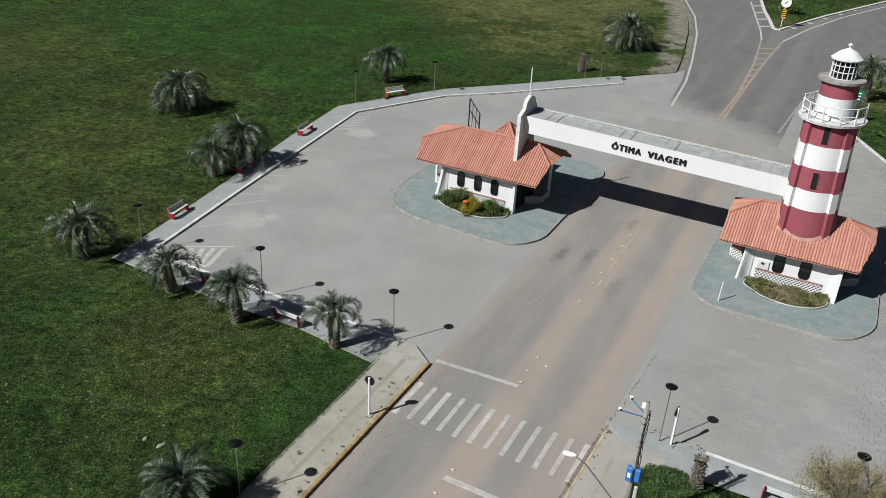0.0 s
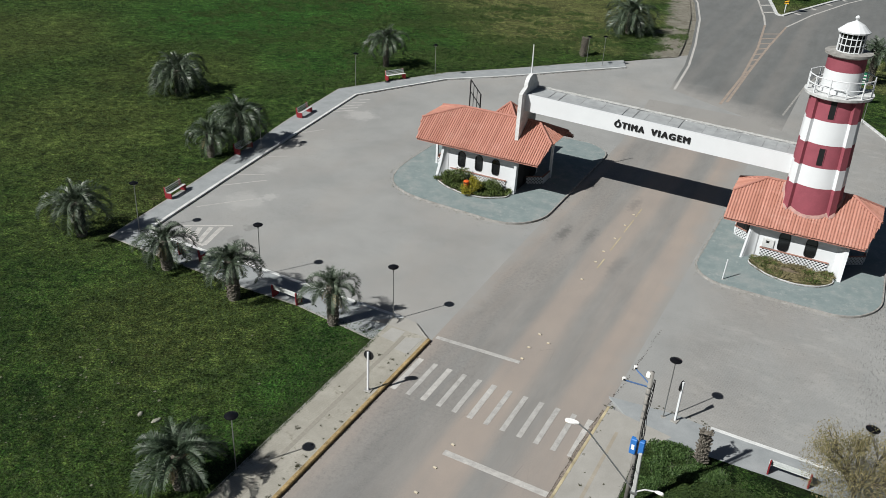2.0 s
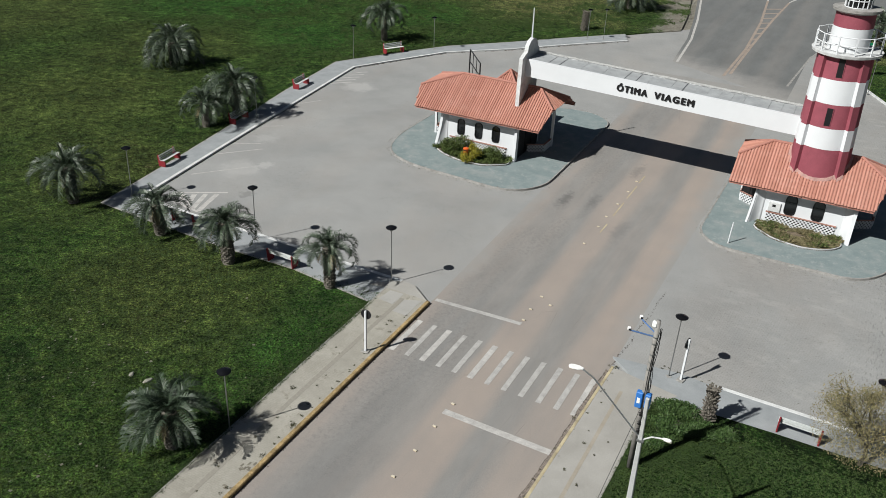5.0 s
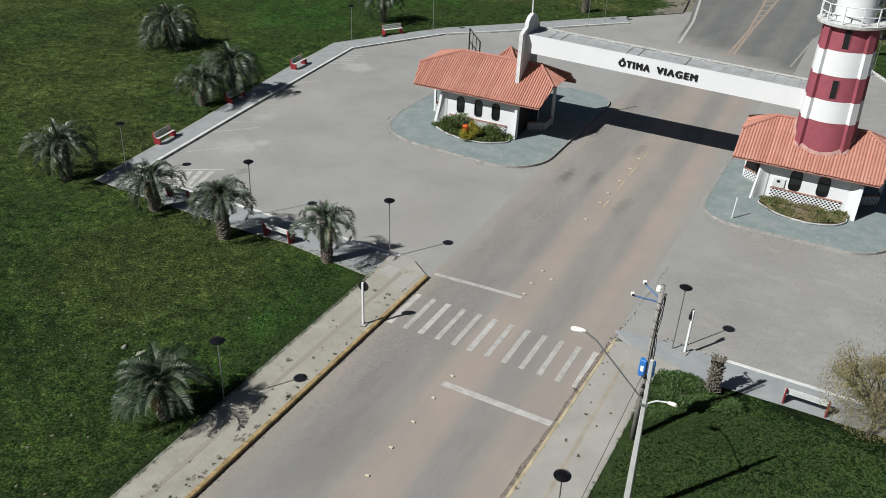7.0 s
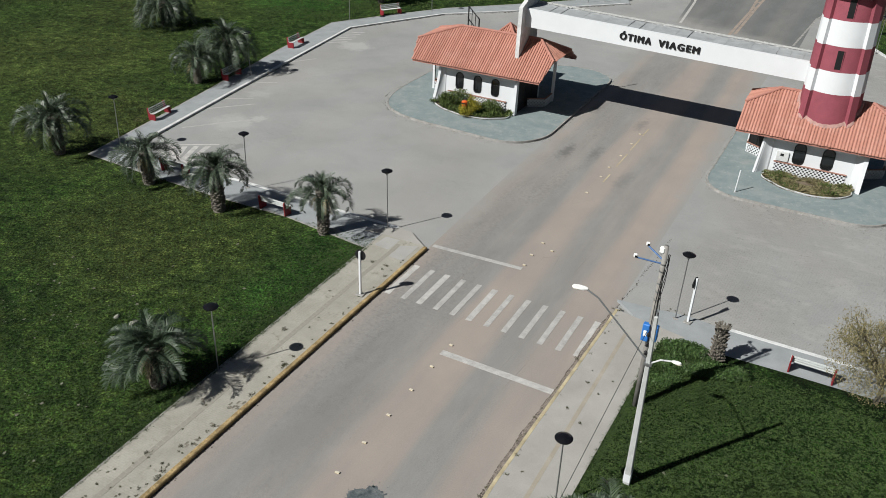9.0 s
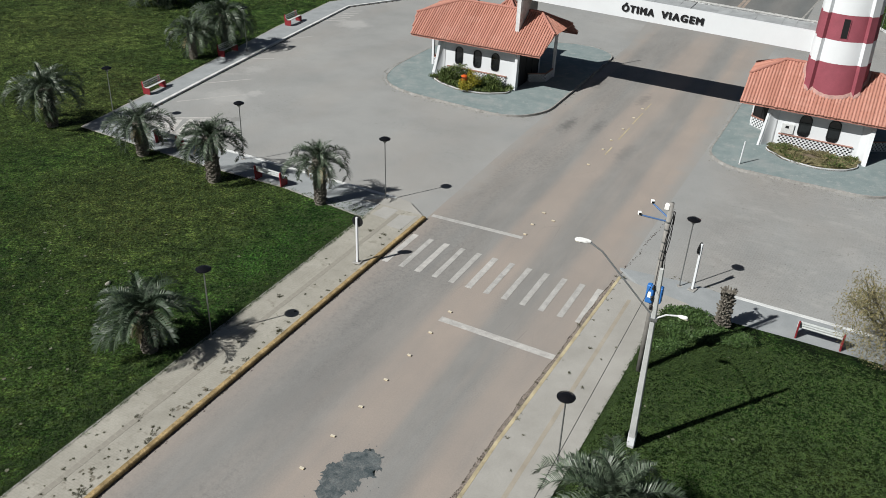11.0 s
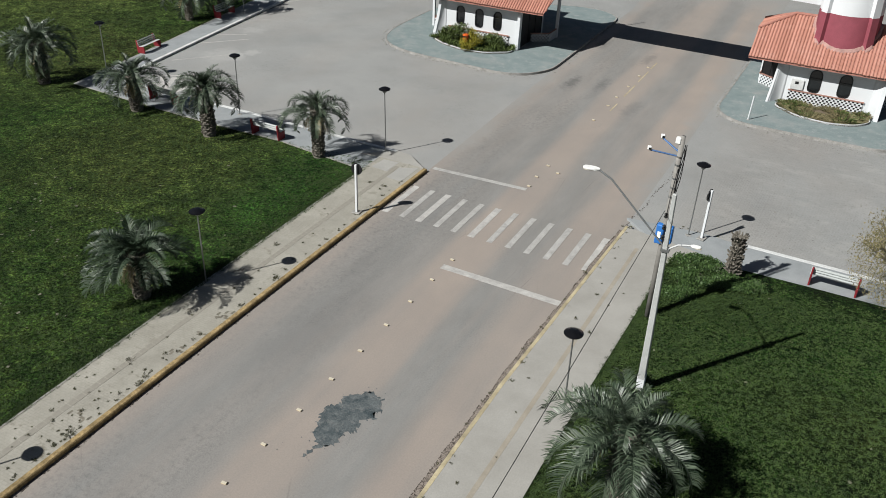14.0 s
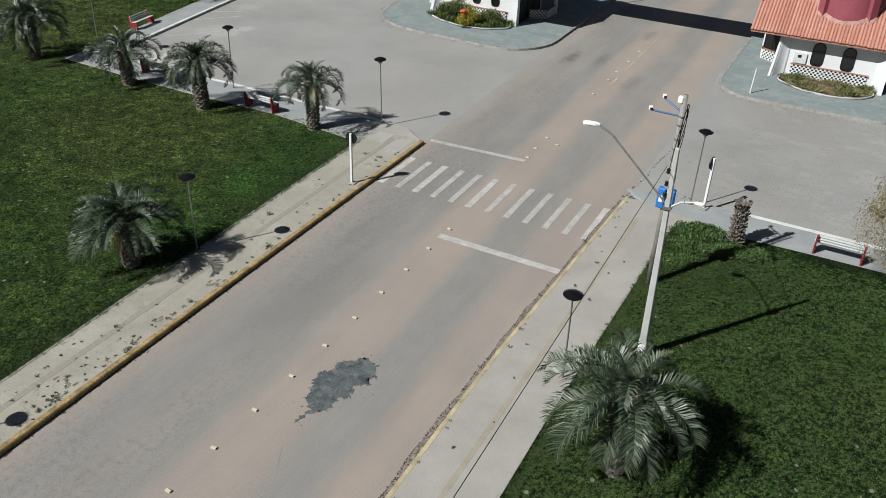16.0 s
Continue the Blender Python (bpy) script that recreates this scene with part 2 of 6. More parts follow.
def make_grass(name="grass", shade=1.0):
    m = Mat(name, 0.95, 0, 0.12)
    big, mid, clump = m.noise(0.045, 4, 0.6), m.noise(0.28, 5, 0.7), m.noise(1.9, 4, 0.7)
    fray = m.math("SUBTRACT", m.noise(0.3, 6, 0.75), 0.5)

    def stretch(x, y, r, amount, wander):
        d = m.t.nodes.new("ShaderNodeVectorMath")
        d.operation = "DISTANCE"
        d.inputs[1].default_value = (x, y, 0)
        m.link(m.co, d.inputs[0])
        return m.ramp(m.math("DIVIDE", m.math("ADD", d.outputs["Value"], m.math("MULTIPLY", fray, wander)), r), [(0.35, amount), (1.0, 0.0)])
    c = m.mix(m.ramp(mid, [(0.32, 0.0), (0.68, 1.0)]), (0.0165, 0.045, 0.0085), (0.040, 0.084, 0.0160))
    c = m.mix(m.ramp(big, [(0.45, 0.0), (0.7, 0.8)]), c, (0.042, 0.064, 0.015))
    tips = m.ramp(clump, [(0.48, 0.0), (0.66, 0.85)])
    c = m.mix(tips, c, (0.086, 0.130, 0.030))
    # near-black between the clumps: the shade down there as colour
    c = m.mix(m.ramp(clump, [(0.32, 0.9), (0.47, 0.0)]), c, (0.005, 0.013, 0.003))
    c = m.mix(1.0, c, m.ramp(m.noise(0.1, 4, 0.65, m.mapped((1, 0.6, 1), 0.5)), [(0.3, 0.8), (0.68, 1.2)]), "MULTIPLY")
    olive = m.mix(m.ramp(clump, [(0.35, 0.0), (0.65, 1.0)]), (0.040, 0.054, 0.014), (0.120, 0.142, 0.040))
    lush = m.mix(m.ramp(clump, [(0.3, 0.0), (0.7, 1.0)]), (0.010, 0.045, 0.008), (0.048, 0.135, 0.022))
    hay = m.mix(m.ramp(clump, [(0.35, 0.0), (0.65, 1.0)]), (0.080, 0.088, 0.030), (0.200, 0.200, 0.080))
    for x, y, r, amount in OLIVE_STRETCHES:
        c = m.mix(stretch(x, y, r, amount, 12.0), c, olive)
    for x, y, r, amount in LUSH_STRETCHES:
        c = m.mix(stretch(x, y, r, amount, 3.0 + 0.4 * r), c, lush)
    for x, y, r, amount in HAY_STRETCHES:
        c = m.mix(stretch(x, y, r, amount, 14.0), c, hay)
    dry = m.math("MULTIPLY", m.ramp(m.noise(0.8, 4, 0.75), [(0.6, 0.0), (0.74, 0.75)]), m.ramp(m.noise(0.07, 3), [(0.42, 0.0), (0.62, 1.0)]))
    c = m.mix(dry, c, (0.080, 0.066, 0.036))
    # leaf rosettes, tufts and blades, with shade between the tufts painted in
    leafy = m.ramp(m.voronoi(3.4, m.mapped((1, 1, 0.2))), [(0.05, 1.12), (0.6, 0.9)])
    c = m.mix(1.0, c, leafy, "MULTIPLY")
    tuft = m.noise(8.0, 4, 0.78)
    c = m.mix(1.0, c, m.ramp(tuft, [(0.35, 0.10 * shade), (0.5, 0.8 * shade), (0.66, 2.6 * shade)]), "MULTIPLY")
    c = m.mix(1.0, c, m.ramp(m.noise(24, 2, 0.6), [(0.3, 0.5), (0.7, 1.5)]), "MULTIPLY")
    # broad hollows darker and swells lighter: relief shading put into the colour
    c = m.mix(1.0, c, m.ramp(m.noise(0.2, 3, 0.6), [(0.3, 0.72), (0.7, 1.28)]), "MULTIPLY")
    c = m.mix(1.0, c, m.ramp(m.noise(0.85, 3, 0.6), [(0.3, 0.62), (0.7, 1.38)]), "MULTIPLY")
    # bare sand along the bend of the road
    sand = m.mix(m.ramp(m.noise(0.7, 5, 0.75), [(0.3, 0.0), (0.7, 1.0)]), (0.17, 0.155, 0.12), (0.30, 0.285, 0.245))
    sand = m.mix(m.ramp(m.noise(1.6, 5, 0.8), [(0.55, 0.0), (0.66, 0.7)]), sand, (0.05, 0.055, 0.022))
    bend = m.ramp(m.math("DIVIDE", m.math("SUBTRACT", m.axis(1), 100.0), 100.0), [(0.0, 0.51), (0.09, 0.568), (0.24, 0.652), (0.36, 0.704), (0.52, 0.736), (0.9, 0.724)])
    inland = m.math("SUBTRACT", m.math("MULTIPLY", bend, 50.0), m.axis(0))
    reach = m.math("ADD", inland, m.math("MULTIPLY", fray, 9.0))
    verge = m.math("MULTIPLY", m.math("SUBTRACT", 1.0, m.step(reach, 1.6, 4.2)), m.math("MULTIPLY", m.step(m.axis(1), 98.0, 101.0), m.step(inland, -2.0, -1.0)))
    c = m.mix(verge, c, sand)
    swell = m.math("ADD", m.math("MULTIPLY", clump, 2.0), m.math("MULTIPLY", m.noise(0.7, 3, 0.6), 3.0))
    m.color(c).bump(m.math("ADD", tuft, swell), 1.0, 0.2)
    return m.m


def make_sidewalk():
    m = Mat("sidewalk_pavers", 0.9, 0, 0.2)
    base = m.mix(m.ramp(m.noise(0.6, 5, 0.7), [(0.3, 0.0), (0.7, 1.0)]), (0.258, 0.246, 0.212), (0.350, 0.335, 0.292))
    br = m.t.nodes.new("ShaderNodeTexBrick")
    br.inputs["Scale"].default_value = 1.0
    br.inputs["Brick Width"].default_value, br.inputs["Row Height"].default_value = 0.2, 0.1
    br.inputs["Mortar Size"].default_value = 0.009
    br.inputs["Color1"].default_value, br.inputs["Color2"].default_value = (1, 1, 1, 1), (0.88, 0.87, 0.85, 1)
    br.inputs["Mortar"].default_value = (0.6, 0.58, 0.54, 1)
    m.link(m.co, br.inputs["Vector"])
    c = m.mix(m.ramp(m.noise(0.35, 4), [(0.4, 0.12), (0.65, 0.5)]), base, br.outputs["Color"], "MULTIPLY")
    c = m.mix(1.0, c, m.ramp(m.noise(18, 4, 0.8), [(0.25, 0.85), (0.75, 1.12)]), "MULTIPLY")
    soil = m.math("MULTIPLY", m.ramp(m.noise(2.6, 4, 0.75), [(0.56, 0.0), (0.7, 0.8)]), m.ramp(m.noise(0.3, 3), [(0.42, 0.0), (0.6, 1.0)]))
    c = m.mix(soil, c, (0.13, 0.115, 0.085))
    m.color(c).bump(br.outputs["Fac"], 0.4, 0.01)
    return m.m


FORK_ASPHALT = make_asphalt("newer_asphalt", 0.68, 0.2)
DENSE_GRASS = make_grass("dense_grass", 0.43)
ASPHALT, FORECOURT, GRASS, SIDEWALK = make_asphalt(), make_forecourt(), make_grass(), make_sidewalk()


def make_concrete(name, a, b, scale=0.8, pale=None):
    m = Mat(name, 0.88, 0, 0.25)
    c = m.mix(m.ramp(m.noise(scale, 6, 0.7), [(0.3, 0.0), (0.7, 1.0)]), a, b)
    if pale:
        c = m.mix(m.ramp(m.noise(2.2, 5, 0.8), [(0.55, 0.0), (0.68, 0.75)]), c, pale)
        c = m.mix(m.ramp(m.noise(0.45, 5, 0.75), [(0.52, 0.0), (0.66, 0.55)]), c, tuple(0.85 * v for v in pale))
    c = m.mix(1.0, c, m.ramp(m.noise(25, 4, 0.8), [(0.25, 0.86), (0.75, 1.12)]), "MULTIPLY")
    m.color(c).bump(m.noise(30, 4, 0.8), 0.25, 0.01)
    return m.m


CONCRETE = make_concrete("plain_concrete", (0.285, 0.28, 0.26), (0.355, 0.345, 0.325))
ISLAND = make_concrete("worn_blue_green_floor_paint", (0.150, 0.192, 0.194), (0.212, 0.250, 0.248), 0.9, (0.30, 0.31, 0.30))
TACTILE = make_concrete("brownish_tactile_slabs", (0.215, 0.20, 0.17), (0.285, 0.27, 0.235), 1.2)
WALKWAY = make_concrete("grey_walkway_concrete", (0.215, 0.230, 0.236), (0.29, 0.305, 0.310), 0.9)
KERB_WHITE = simple("white_kerb_paint", (0.66, 0.67, 0.66), 0.8, 0, 0.3, 1.4, 20, 0.15)
PALE_CONCRETE = make_concrete("pale_smooth_concrete", (0.265, 0.255, 0.232), (0.335, 0.325, 0.30), 0.5)
CAP = make_concrete("weathered_concrete", (0.16, 0.155, 0.145), (0.36, 0.35, 0.33), 2.5)
WHITE = simple("white_plaster", (0.60, 0.617, 0.632), 0.75, 0, 0.06, 0.5, 30, 0.03, 0.3, 0.02)
OLD_WHITE = simple("weathered_white_paint", (0.635, 0.645, 0.64), 0.8, 0, 0.35, 1.6, 20, 0.2)
RED = simple("wine_red_paint", (0.275, 0.070, 0.093), 0.7, 0, 0.22, 0.9, 30, 0.1)
LINE = simple("worn_white_road_paint", (0.50, 0.485, 0.46), 0.85, 0, 0.35, 2.0, 18, 0.2)
FAINT = simple("faded_white_road_paint", (0.43, 0.42, 0.40), 0.85, 0, 0.3, 2.5, 18, 0.2)
PINK_LINE = simple("faded_reddish_road_paint", (0.335, 0.275, 0.23), 0.85, 0, 0.3, 1.5, 18, 0.2)
YELLOW = simple("worn_yellow_kerb_paint", (0.46, 0.335, 0.165), 0.88, 0, 0.55, 2.2, 14, 0.3, 0.2, 0.3)
PALE_YELLOW = simple("faded_yellow_kerb_paint", (0.50, 0.43, 0.28), 0.88, 0, 0.45, 1.2, 14, 0.3)
GLOSS_BLACK = simple("glossy_black_enamel", (0.007, 0.007, 0.008), 0.22, 0, 0.2, 5, 60, 0.02, 0.45)
DARK_METAL = simple("black_metal", (0.018, 0.018, 0.018), 0.5, 0.3, 0.3, 5, 60, 0.05)
STEEL = simple("galvanised_steel", (0.33, 0.34, 0.34), 0.45, 0.75, 0.3, 4, 60, 0.05)
SHEET = simple("grey_zinc_sheet", (0.39, 0.405, 0.41), 0.6, 0.0, 0.3, 0.9, 40, 0.08)
EARTH = simple("dry_bed_earth", (0.19, 0.15, 0.105), 0.95, 0, 0.5, 2.5, 18, 0.5)
EARTH_DARK = simple("damp_joint_earth", (0.225, 0.205, 0.165), 0.95, 0, 0.5, 5, 25, 0.4)
CRUST = simple("dark_gutter_crust", (0.095, 0.076, 0.064), 0.95, 0, 0.6, 6.0, 22, 0.5)
GUTTER = simple("brown_gutter_silt", (0.31, 0.265, 0.23), 0.95, 0, 0.5, 5.0, 22, 0.6, 0.2, 0.45)
SOIL = simple("dark_gutter_dirt", (0.075, 0.056, 0.040), 0.95, 0, 0.5, 2.5, 18, 0.5)


BENCH_RED = simple("red_painted_concrete", (0.235, 0.022, 0.029), 0.6, 0, 0.25, 4, 40, 0.1)
BENCH_WHITE = simple("white_painted_slats", (0.70, 0.70, 0.68), 0.6, 0, 0.2, 5, 40, 0.1)
# the slats' white made greyer for the backrest, to paint in its shade
BENCH_SHADED = simple("shaded_white_slats", (0.52, 0.55, 0.54), 0.6, 0, 0.25, 5, 40, 0.1)
GLASS = simple("dark_window_glass", (0.012, 0.013, 0.014), 0.12, 0, 0.2, 3, 20, 0.0, 0.6)
BLACK = simple("black_letters", (0.012, 0.012, 0.013), 0.5, 0, 0.2, 4, 40, 0.05)
def make_tar():
    m = Mat("fresh_dark_asphalt", 0.85, 0, 0.3)
    c = m.mix(m.ramp(m.noise(2.4, 5, 0.7), [(0.35, 0.0), (0.65, 1.0)]), (0.032, 0.046, 0.052), (0.125, 0.138, 0.140))
    c = m.mix(m.ramp(m.noise(3.0, 5, 0.8), [(0.52, 0.0), (0.66, 0.75)]), c, (0.170, 0.172, 0.168))
    c = m.mix(1.0, c, m.ramp(m.noise(16, 4, 0.8), [(0.25, 0.65), (0.75, 1.3)]), "MULTIPLY")
    m.color(c).bump(m.noise(14, 5, 0.8), 0.6, 0.03)
    return m.m


TAR = make_tar()


def make_tiles():
    m = Mat("terracotta_tiles", 0.82, 0, 0.25)
    c = m.mix(m.island(), (0.325, 0.148, 0.108), (0.415, 0.198, 0.150))
    c = m.mix(m.ramp(m.noise(0.9, 5, 0.7), [(0.5, 0.0), (0.72, 0.6)]), c, (0.47, 0.27, 0.22))
    c = m.mix(m.ramp(m.noise(3.5, 4, 0.75), [(0.6, 0.0), (0.78, 0.55)]), c, (0.24, 0.09, 0.06))
    m.color(c).bump(m.noise(40, 3), 0.2, 0.01)
    return m.m


TILE = make_tiles()
COPING_RED = simple("reddish_tile_coping", (0.36, 0.20, 0.16), 0.8, 0, 0.3, 3, 30, 0.1)
RIDGE = simple("ridge_mortar_and_tile", (0.40, 0.185, 0.145), 0.85, 0, 0.25, 3, 30, 0.2)


# ---- mesh helpers ----
def mesh_of(bm, name, material, smooth=False):
    bmesh.ops.recalc_face_normals(bm, faces=bm.faces)
    me = bpy.data.meshes.new(name)
    bm.to_mesh(me)
    bm.free()
    for p in me.polygons:
        p.use_smooth = smooth
    me.materials.append(material)
    return me


def thing(name, label, category, m=None, group="", kind=""):
    ob = tagged(new(name), label, category, group, kind)
    ob.matrix_world = m or Matrix()
    return ob


def part(name, bm, material, parent, label="", smooth=False):
    ob = new(name, mesh_of(bm, name, material, smooth))
    ob.parent = parent
    if label:
        ob["label"] = label
    return ob


def single(name, bm, material, label, category, m=None, group="", kind="", smooth=False):
    ob = tagged(new(name, mesh_of(bm, name, material, smooth)), label, category, group, kind)
    ob.matrix_world = m or Matrix()
    return ob


def box(bm, x0, x1, y0, y1, z0, z1, m=None):
    v = [bm.verts.new((m or Matrix()) @ Vector((x, y, z))) for z in (z0, z1) for x, y in ((x0, y0), (x1, y0), (x1, y1), (x0, y1))]
    for f in ((0, 1, 2, 3), (4, 5, 6, 7), (0, 1, 5, 4), (1, 2, 6, 5), (2, 3, 7, 6), (3, 0, 4, 7)):
        bm.faces.new([v[i] for i in f])
    return bm


def prism(bm, pts, z0, z1, m=None):
    """An upright prism over an outline of (x, y)."""
    m = m or Matrix()
    lo = [bm.verts.new(m @ Vector((p[0], p[1], z0))) for p in pts]
    hi = [bm.verts.new(m @ Vector((p[0], p[1], z1))) for p in pts]
    k = len(pts)
    for i in range(k):
        bm.faces.new((lo[i], lo[(i + 1) % k], hi[(i + 1) % k], hi[i]))
    bm.faces.new(hi)
    bm.faces.new(lo[::-1])
    return bm


def rings(bm, profile, seg=16, m=None, close=True):
    """A turned body from (radius, z) pairs."""
    m = m or Matrix()
    rows = [[bm.verts.new(m @ Vector((r * math.cos(2 * math.pi * i / seg), r * math.sin(2 * math.pi * i / seg), z))) for i in range(seg)] for r, z in profile]
    for a, b in zip(rows, rows[1:]):
        for i in range(seg):
            bm.faces.new((a[i], a[(i + 1) % seg], b[(i + 1) % seg], b[i]))
    if close:
        bm.faces.new(rows[0][::-1])
        bm.faces.new(rows[-1])
    return bm


def tube(bm, pts, r, seg=6, r2=None):
    """A round bar along points, tapering from r to r2."""
    pts = [Vector(p) for p in pts]
    r2 = r if r2 is None else r2
    rows = []
    for i, p in enumerate(pts):
        d = (pts[min(i + 1, len(pts) - 1)] - pts[max(i - 1, 0)]).normalized()
        q = d.to_track_quat("Z", "Y")
        rr = r + (r2 - r) * i / max(1, len(pts) - 1)
        rows.append([bm.verts.new(p + q @ Vector((rr * math.cos(2 * math.pi * k / seg), rr * math.sin(2 * math.pi * k / seg), 0))) for k in range(seg)])
    for a, b in zip(rows, rows[1:]):
        for k in range(seg):
            bm.faces.new((a[k], a[(k + 1) % seg], b[(k + 1) % seg], b[k]))
    bm.faces.new(rows[0][::-1])
    bm.faces.new(rows[-1])
    return bm


def bevel(bm, width, segments=1):
    bmesh.ops.bevel(bm, geom=bm.edges[:], offset=width, segments=segments, affect="EDGES", clamp_overlap=True)
    return bm


def B():
    return bmesh.new()


def strip_mesh(bm, left, right, z):
    a = [bm.verts.new((p[0], p[1], z)) for p in left]
    b = [bm.verts.new((p[0], p[1], z)) for p in right]
    for i in range(len(a) - 1):
        bm.faces.new((a[i], a[i + 1], b[i + 1], b[i]))
    return bm


def offset_line(pts, d):
    """A polyline moved d metres to its right."""
    out = []
    for i, p in enumerate(pts):
        a, b = Vector(pts[max(i - 1, 0)]), Vector(pts[min(i + 1, len(pts) - 1)])
        t = (b - a).normalized()
        out.append((p[0] + t.y * d, p[1] - t.x * d))
    return out


def ribbon(bm, pts, d0, d1, z0, z1):
    """A raised strip along a polyline, from d0 to d1 metres to its right."""
    a, b = offset_line(pts, d0), offset_line(pts, d1)
    for i in range(len(pts) - 1):
        prism(bm, [a[i], a[i + 1], b[i + 1], b[i]], z0, z1)
    bmesh.ops.remove_doubles(bm, verts=bm.verts, dist=1e-4)
    return bm


def rounded(pts, r, n=5):
    """An outline with its corners rounded by r."""
    out, k = [], len(pts)
    for i in range(k):
        p, a, b = Vector(pts[i]), Vector(pts[i - 1]), Vector(pts[(i + 1) % k])
        rr = r[i] if isinstance(r, (list, tuple)) else r
        da, db = (a - p), (b - p)
        q0, q1 = p + da.normalized() * min(rr, da.length * 0.49), p + db.normalized() * min(rr, db.length * 0.49)
        for j in range(n + 1):
            t = j / n
            v = q0 * (1 - t) ** 2 + p * 2 * t * (1 - t) + q1 * t ** 2
            out.append((v.x, v.y))
    return out


# ---- ground, road, pavements ----
KERB = 0.14
single("ground", prism(B(), [(-1500, -1500), (1500, -1500), (1500, 1500), (-1500, 1500)], -0.6, -0.10), GRASS, "open grassland out to the horizon", "ground", kind="structure")

court = [(-24, 46.3), (-13.5, 80.6), (-8, 84.5), (5, 91), (19, 98.2), (26, 102), (30, 104), (42, 100), (40.3, 74), (43, 60), (62, 44), (60, 5), (16, 27.5), (9.5, 30.5), (5, 33), (-5, 36)]
single("forecourt", prism(B(), [tuple((G.inverted() @ Vector((x, y, 0))).xy) for x, y in court], -0.09, 0.0), FORECOURT,
       "dusty grey block-paved forecourt with pale worn spots", "forecourt", G, kind="structure")
# the carriageway and, past the gate, the fork of two roads
road_w = [(-5.1, -40), (-5.1, 33.6), (-5.3, 48), (-5.3, 70), (-6.5, 84)]
road_e = [(4.35, -40), (4.7, 20), (5.2, 32.7), (5.5, 50), (5.7, 70), (6.0, 84)]
single("road", prism(B(), road_w[::-1] + road_e, -0.085, 0.0025), ASPHALT, "worn asphalt road with reddish dust between the wheel tracks", "road", G, kind="structure")


def plan_of(pts):
    """World points as points of the road's frame."""
    inv = G.inverted()
    return [tuple((inv @ Vector((x, y, 0))).xy) for x, y in pts]


def world_of(pts):
    return [tuple(P(w, s).xy) for w, s in pts]


fork_w = [(22.2, 87.9), (26.0, 98.0), (29.2, 108.6), (33.4, 124.1), (35.9, 136.3), (37.6, 152), (37.0, 190), (20, 260)]
fork_e = [(30.5, 76.0), (38.5, 92.6), (52, 108), (75, 128), (120, 155), (220, 200)]
fork = fork_w + [(20, 330), (300, 330), (300, 215)] + fork_e[::-1]
single("road_fork", prism(B(), plan_of(fork), -0.087, 0.0045), FORK_ASPHALT, "grey asphalt where the road forks past the gate", "road", G, kind="structure")

# footways beside the road
def footway(name, near, far, label, mat=SIDEWALK):
    single(name, prism(B(), near + far[::-1], -0.09, KERB - 0.01), mat, label, "sidewalk", G, kind="structure")


left_in = [(-5.27, -40), (-5.27, 33.2)]
left_out = [(-7.3, -40), (-7.45, 10), (-7.62, 18), (-7.7, 25), (-7.85, 33.2)]
footway("sidewalk_left", left_in, left_out, "pale concrete paver sidewalk with weeds in its joints")
right_in = [(4.52, -40), (4.87, 20), (5.37, 32.6)]
right_out = [(7.0, -40), (7.3, 18), (7.65, 30.2), (8.6, 32.0)]
footway("sidewalk_right", right_in, right_out, "pale concrete sidewalk beside the road", PALE_CONCRETE)
single("kerb_left", bevel(box(B(), -5.28, -5.06, -40, 33.15, -0.09, KERB + 0.03), 0.03), YELLOW, "kerb with worn yellow paint", "kerb", G, kind="structure")
single("kerb_right", ribbon(B(), [(4.35, -40), (4.7, 20), (5.2, 32.7)], 0.03, 0.16, -0.09, KERB - 0.02), PALE_YELLOW, "kerb with faded yellow paint", "kerb", G, kind="structure")
gut = B()
rnd = random.Random(5)


def kerb_line(s):
    """Where the eastern kerb meets the road."""
    return 4.35 + 0.35 * (s + 40) / 60 if s < 20 else 4.7 + 0.5 * (s - 20) / 12.7


def crumb(bm, w, s, r, z):
    """A small flat clod."""
    k = rnd.choice((4, 5))
    turn = rnd.uniform(0, 6.28)
    prism(bm, [(w + r * rnd.uniform(0.6, 1.3) * math.cos(turn + 6.283 * i / k), s + 1.6 * r * rnd.uniform(0.6, 1.3) * math.sin(turn + 6.283 * i / k)) for i in range(k)], 0.0, z)


crust = B()
for i in range(1300):
    s = rnd.uniform(-2, 32.4)
    crumb(crust, kerb_line(s) - 0.15 - 0.03 * math.sin(0.9 * s) - 0.02 * math.sin(3.1 * s) + rnd.gauss(0, 0.014), s, rnd.uniform(0.006, 0.02), rnd.uniform(0.008, 0.02))
for i in range(420):
    s = rnd.uniform(-2, 32.4)
    crumb(crust, kerb_line(s) - rnd.uniform(0.0, 0.14), s, rnd.uniform(0.006, 0.02), rnd.uniform(0.012, 0.024))
for i in range(900):
    s = rnd.uniform(2, 33)
    crumb(crust, -5.05 + min(0.2, abs(rnd.gauss(0, 0.05))), s, rnd.uniform(0.01, 0.03), rnd.uniform(0.006, 0.022))
for i in range(130):
    s = 32.6 + 8.5 * rnd.random() ** 1.3
    crumb(crust, 5.2 + 0.07 * (s - 32.6) + 0.05 * math.sin(2 * s) + rnd.gauss(0, 0.035), s, rnd.uniform(0.008, 0.028), rnd.uniform(0.006, 0.012))
single("gutter_crust", crust, CRUST, "dark crumbling crust along the gutters", "dirt", G, kind="stuff")
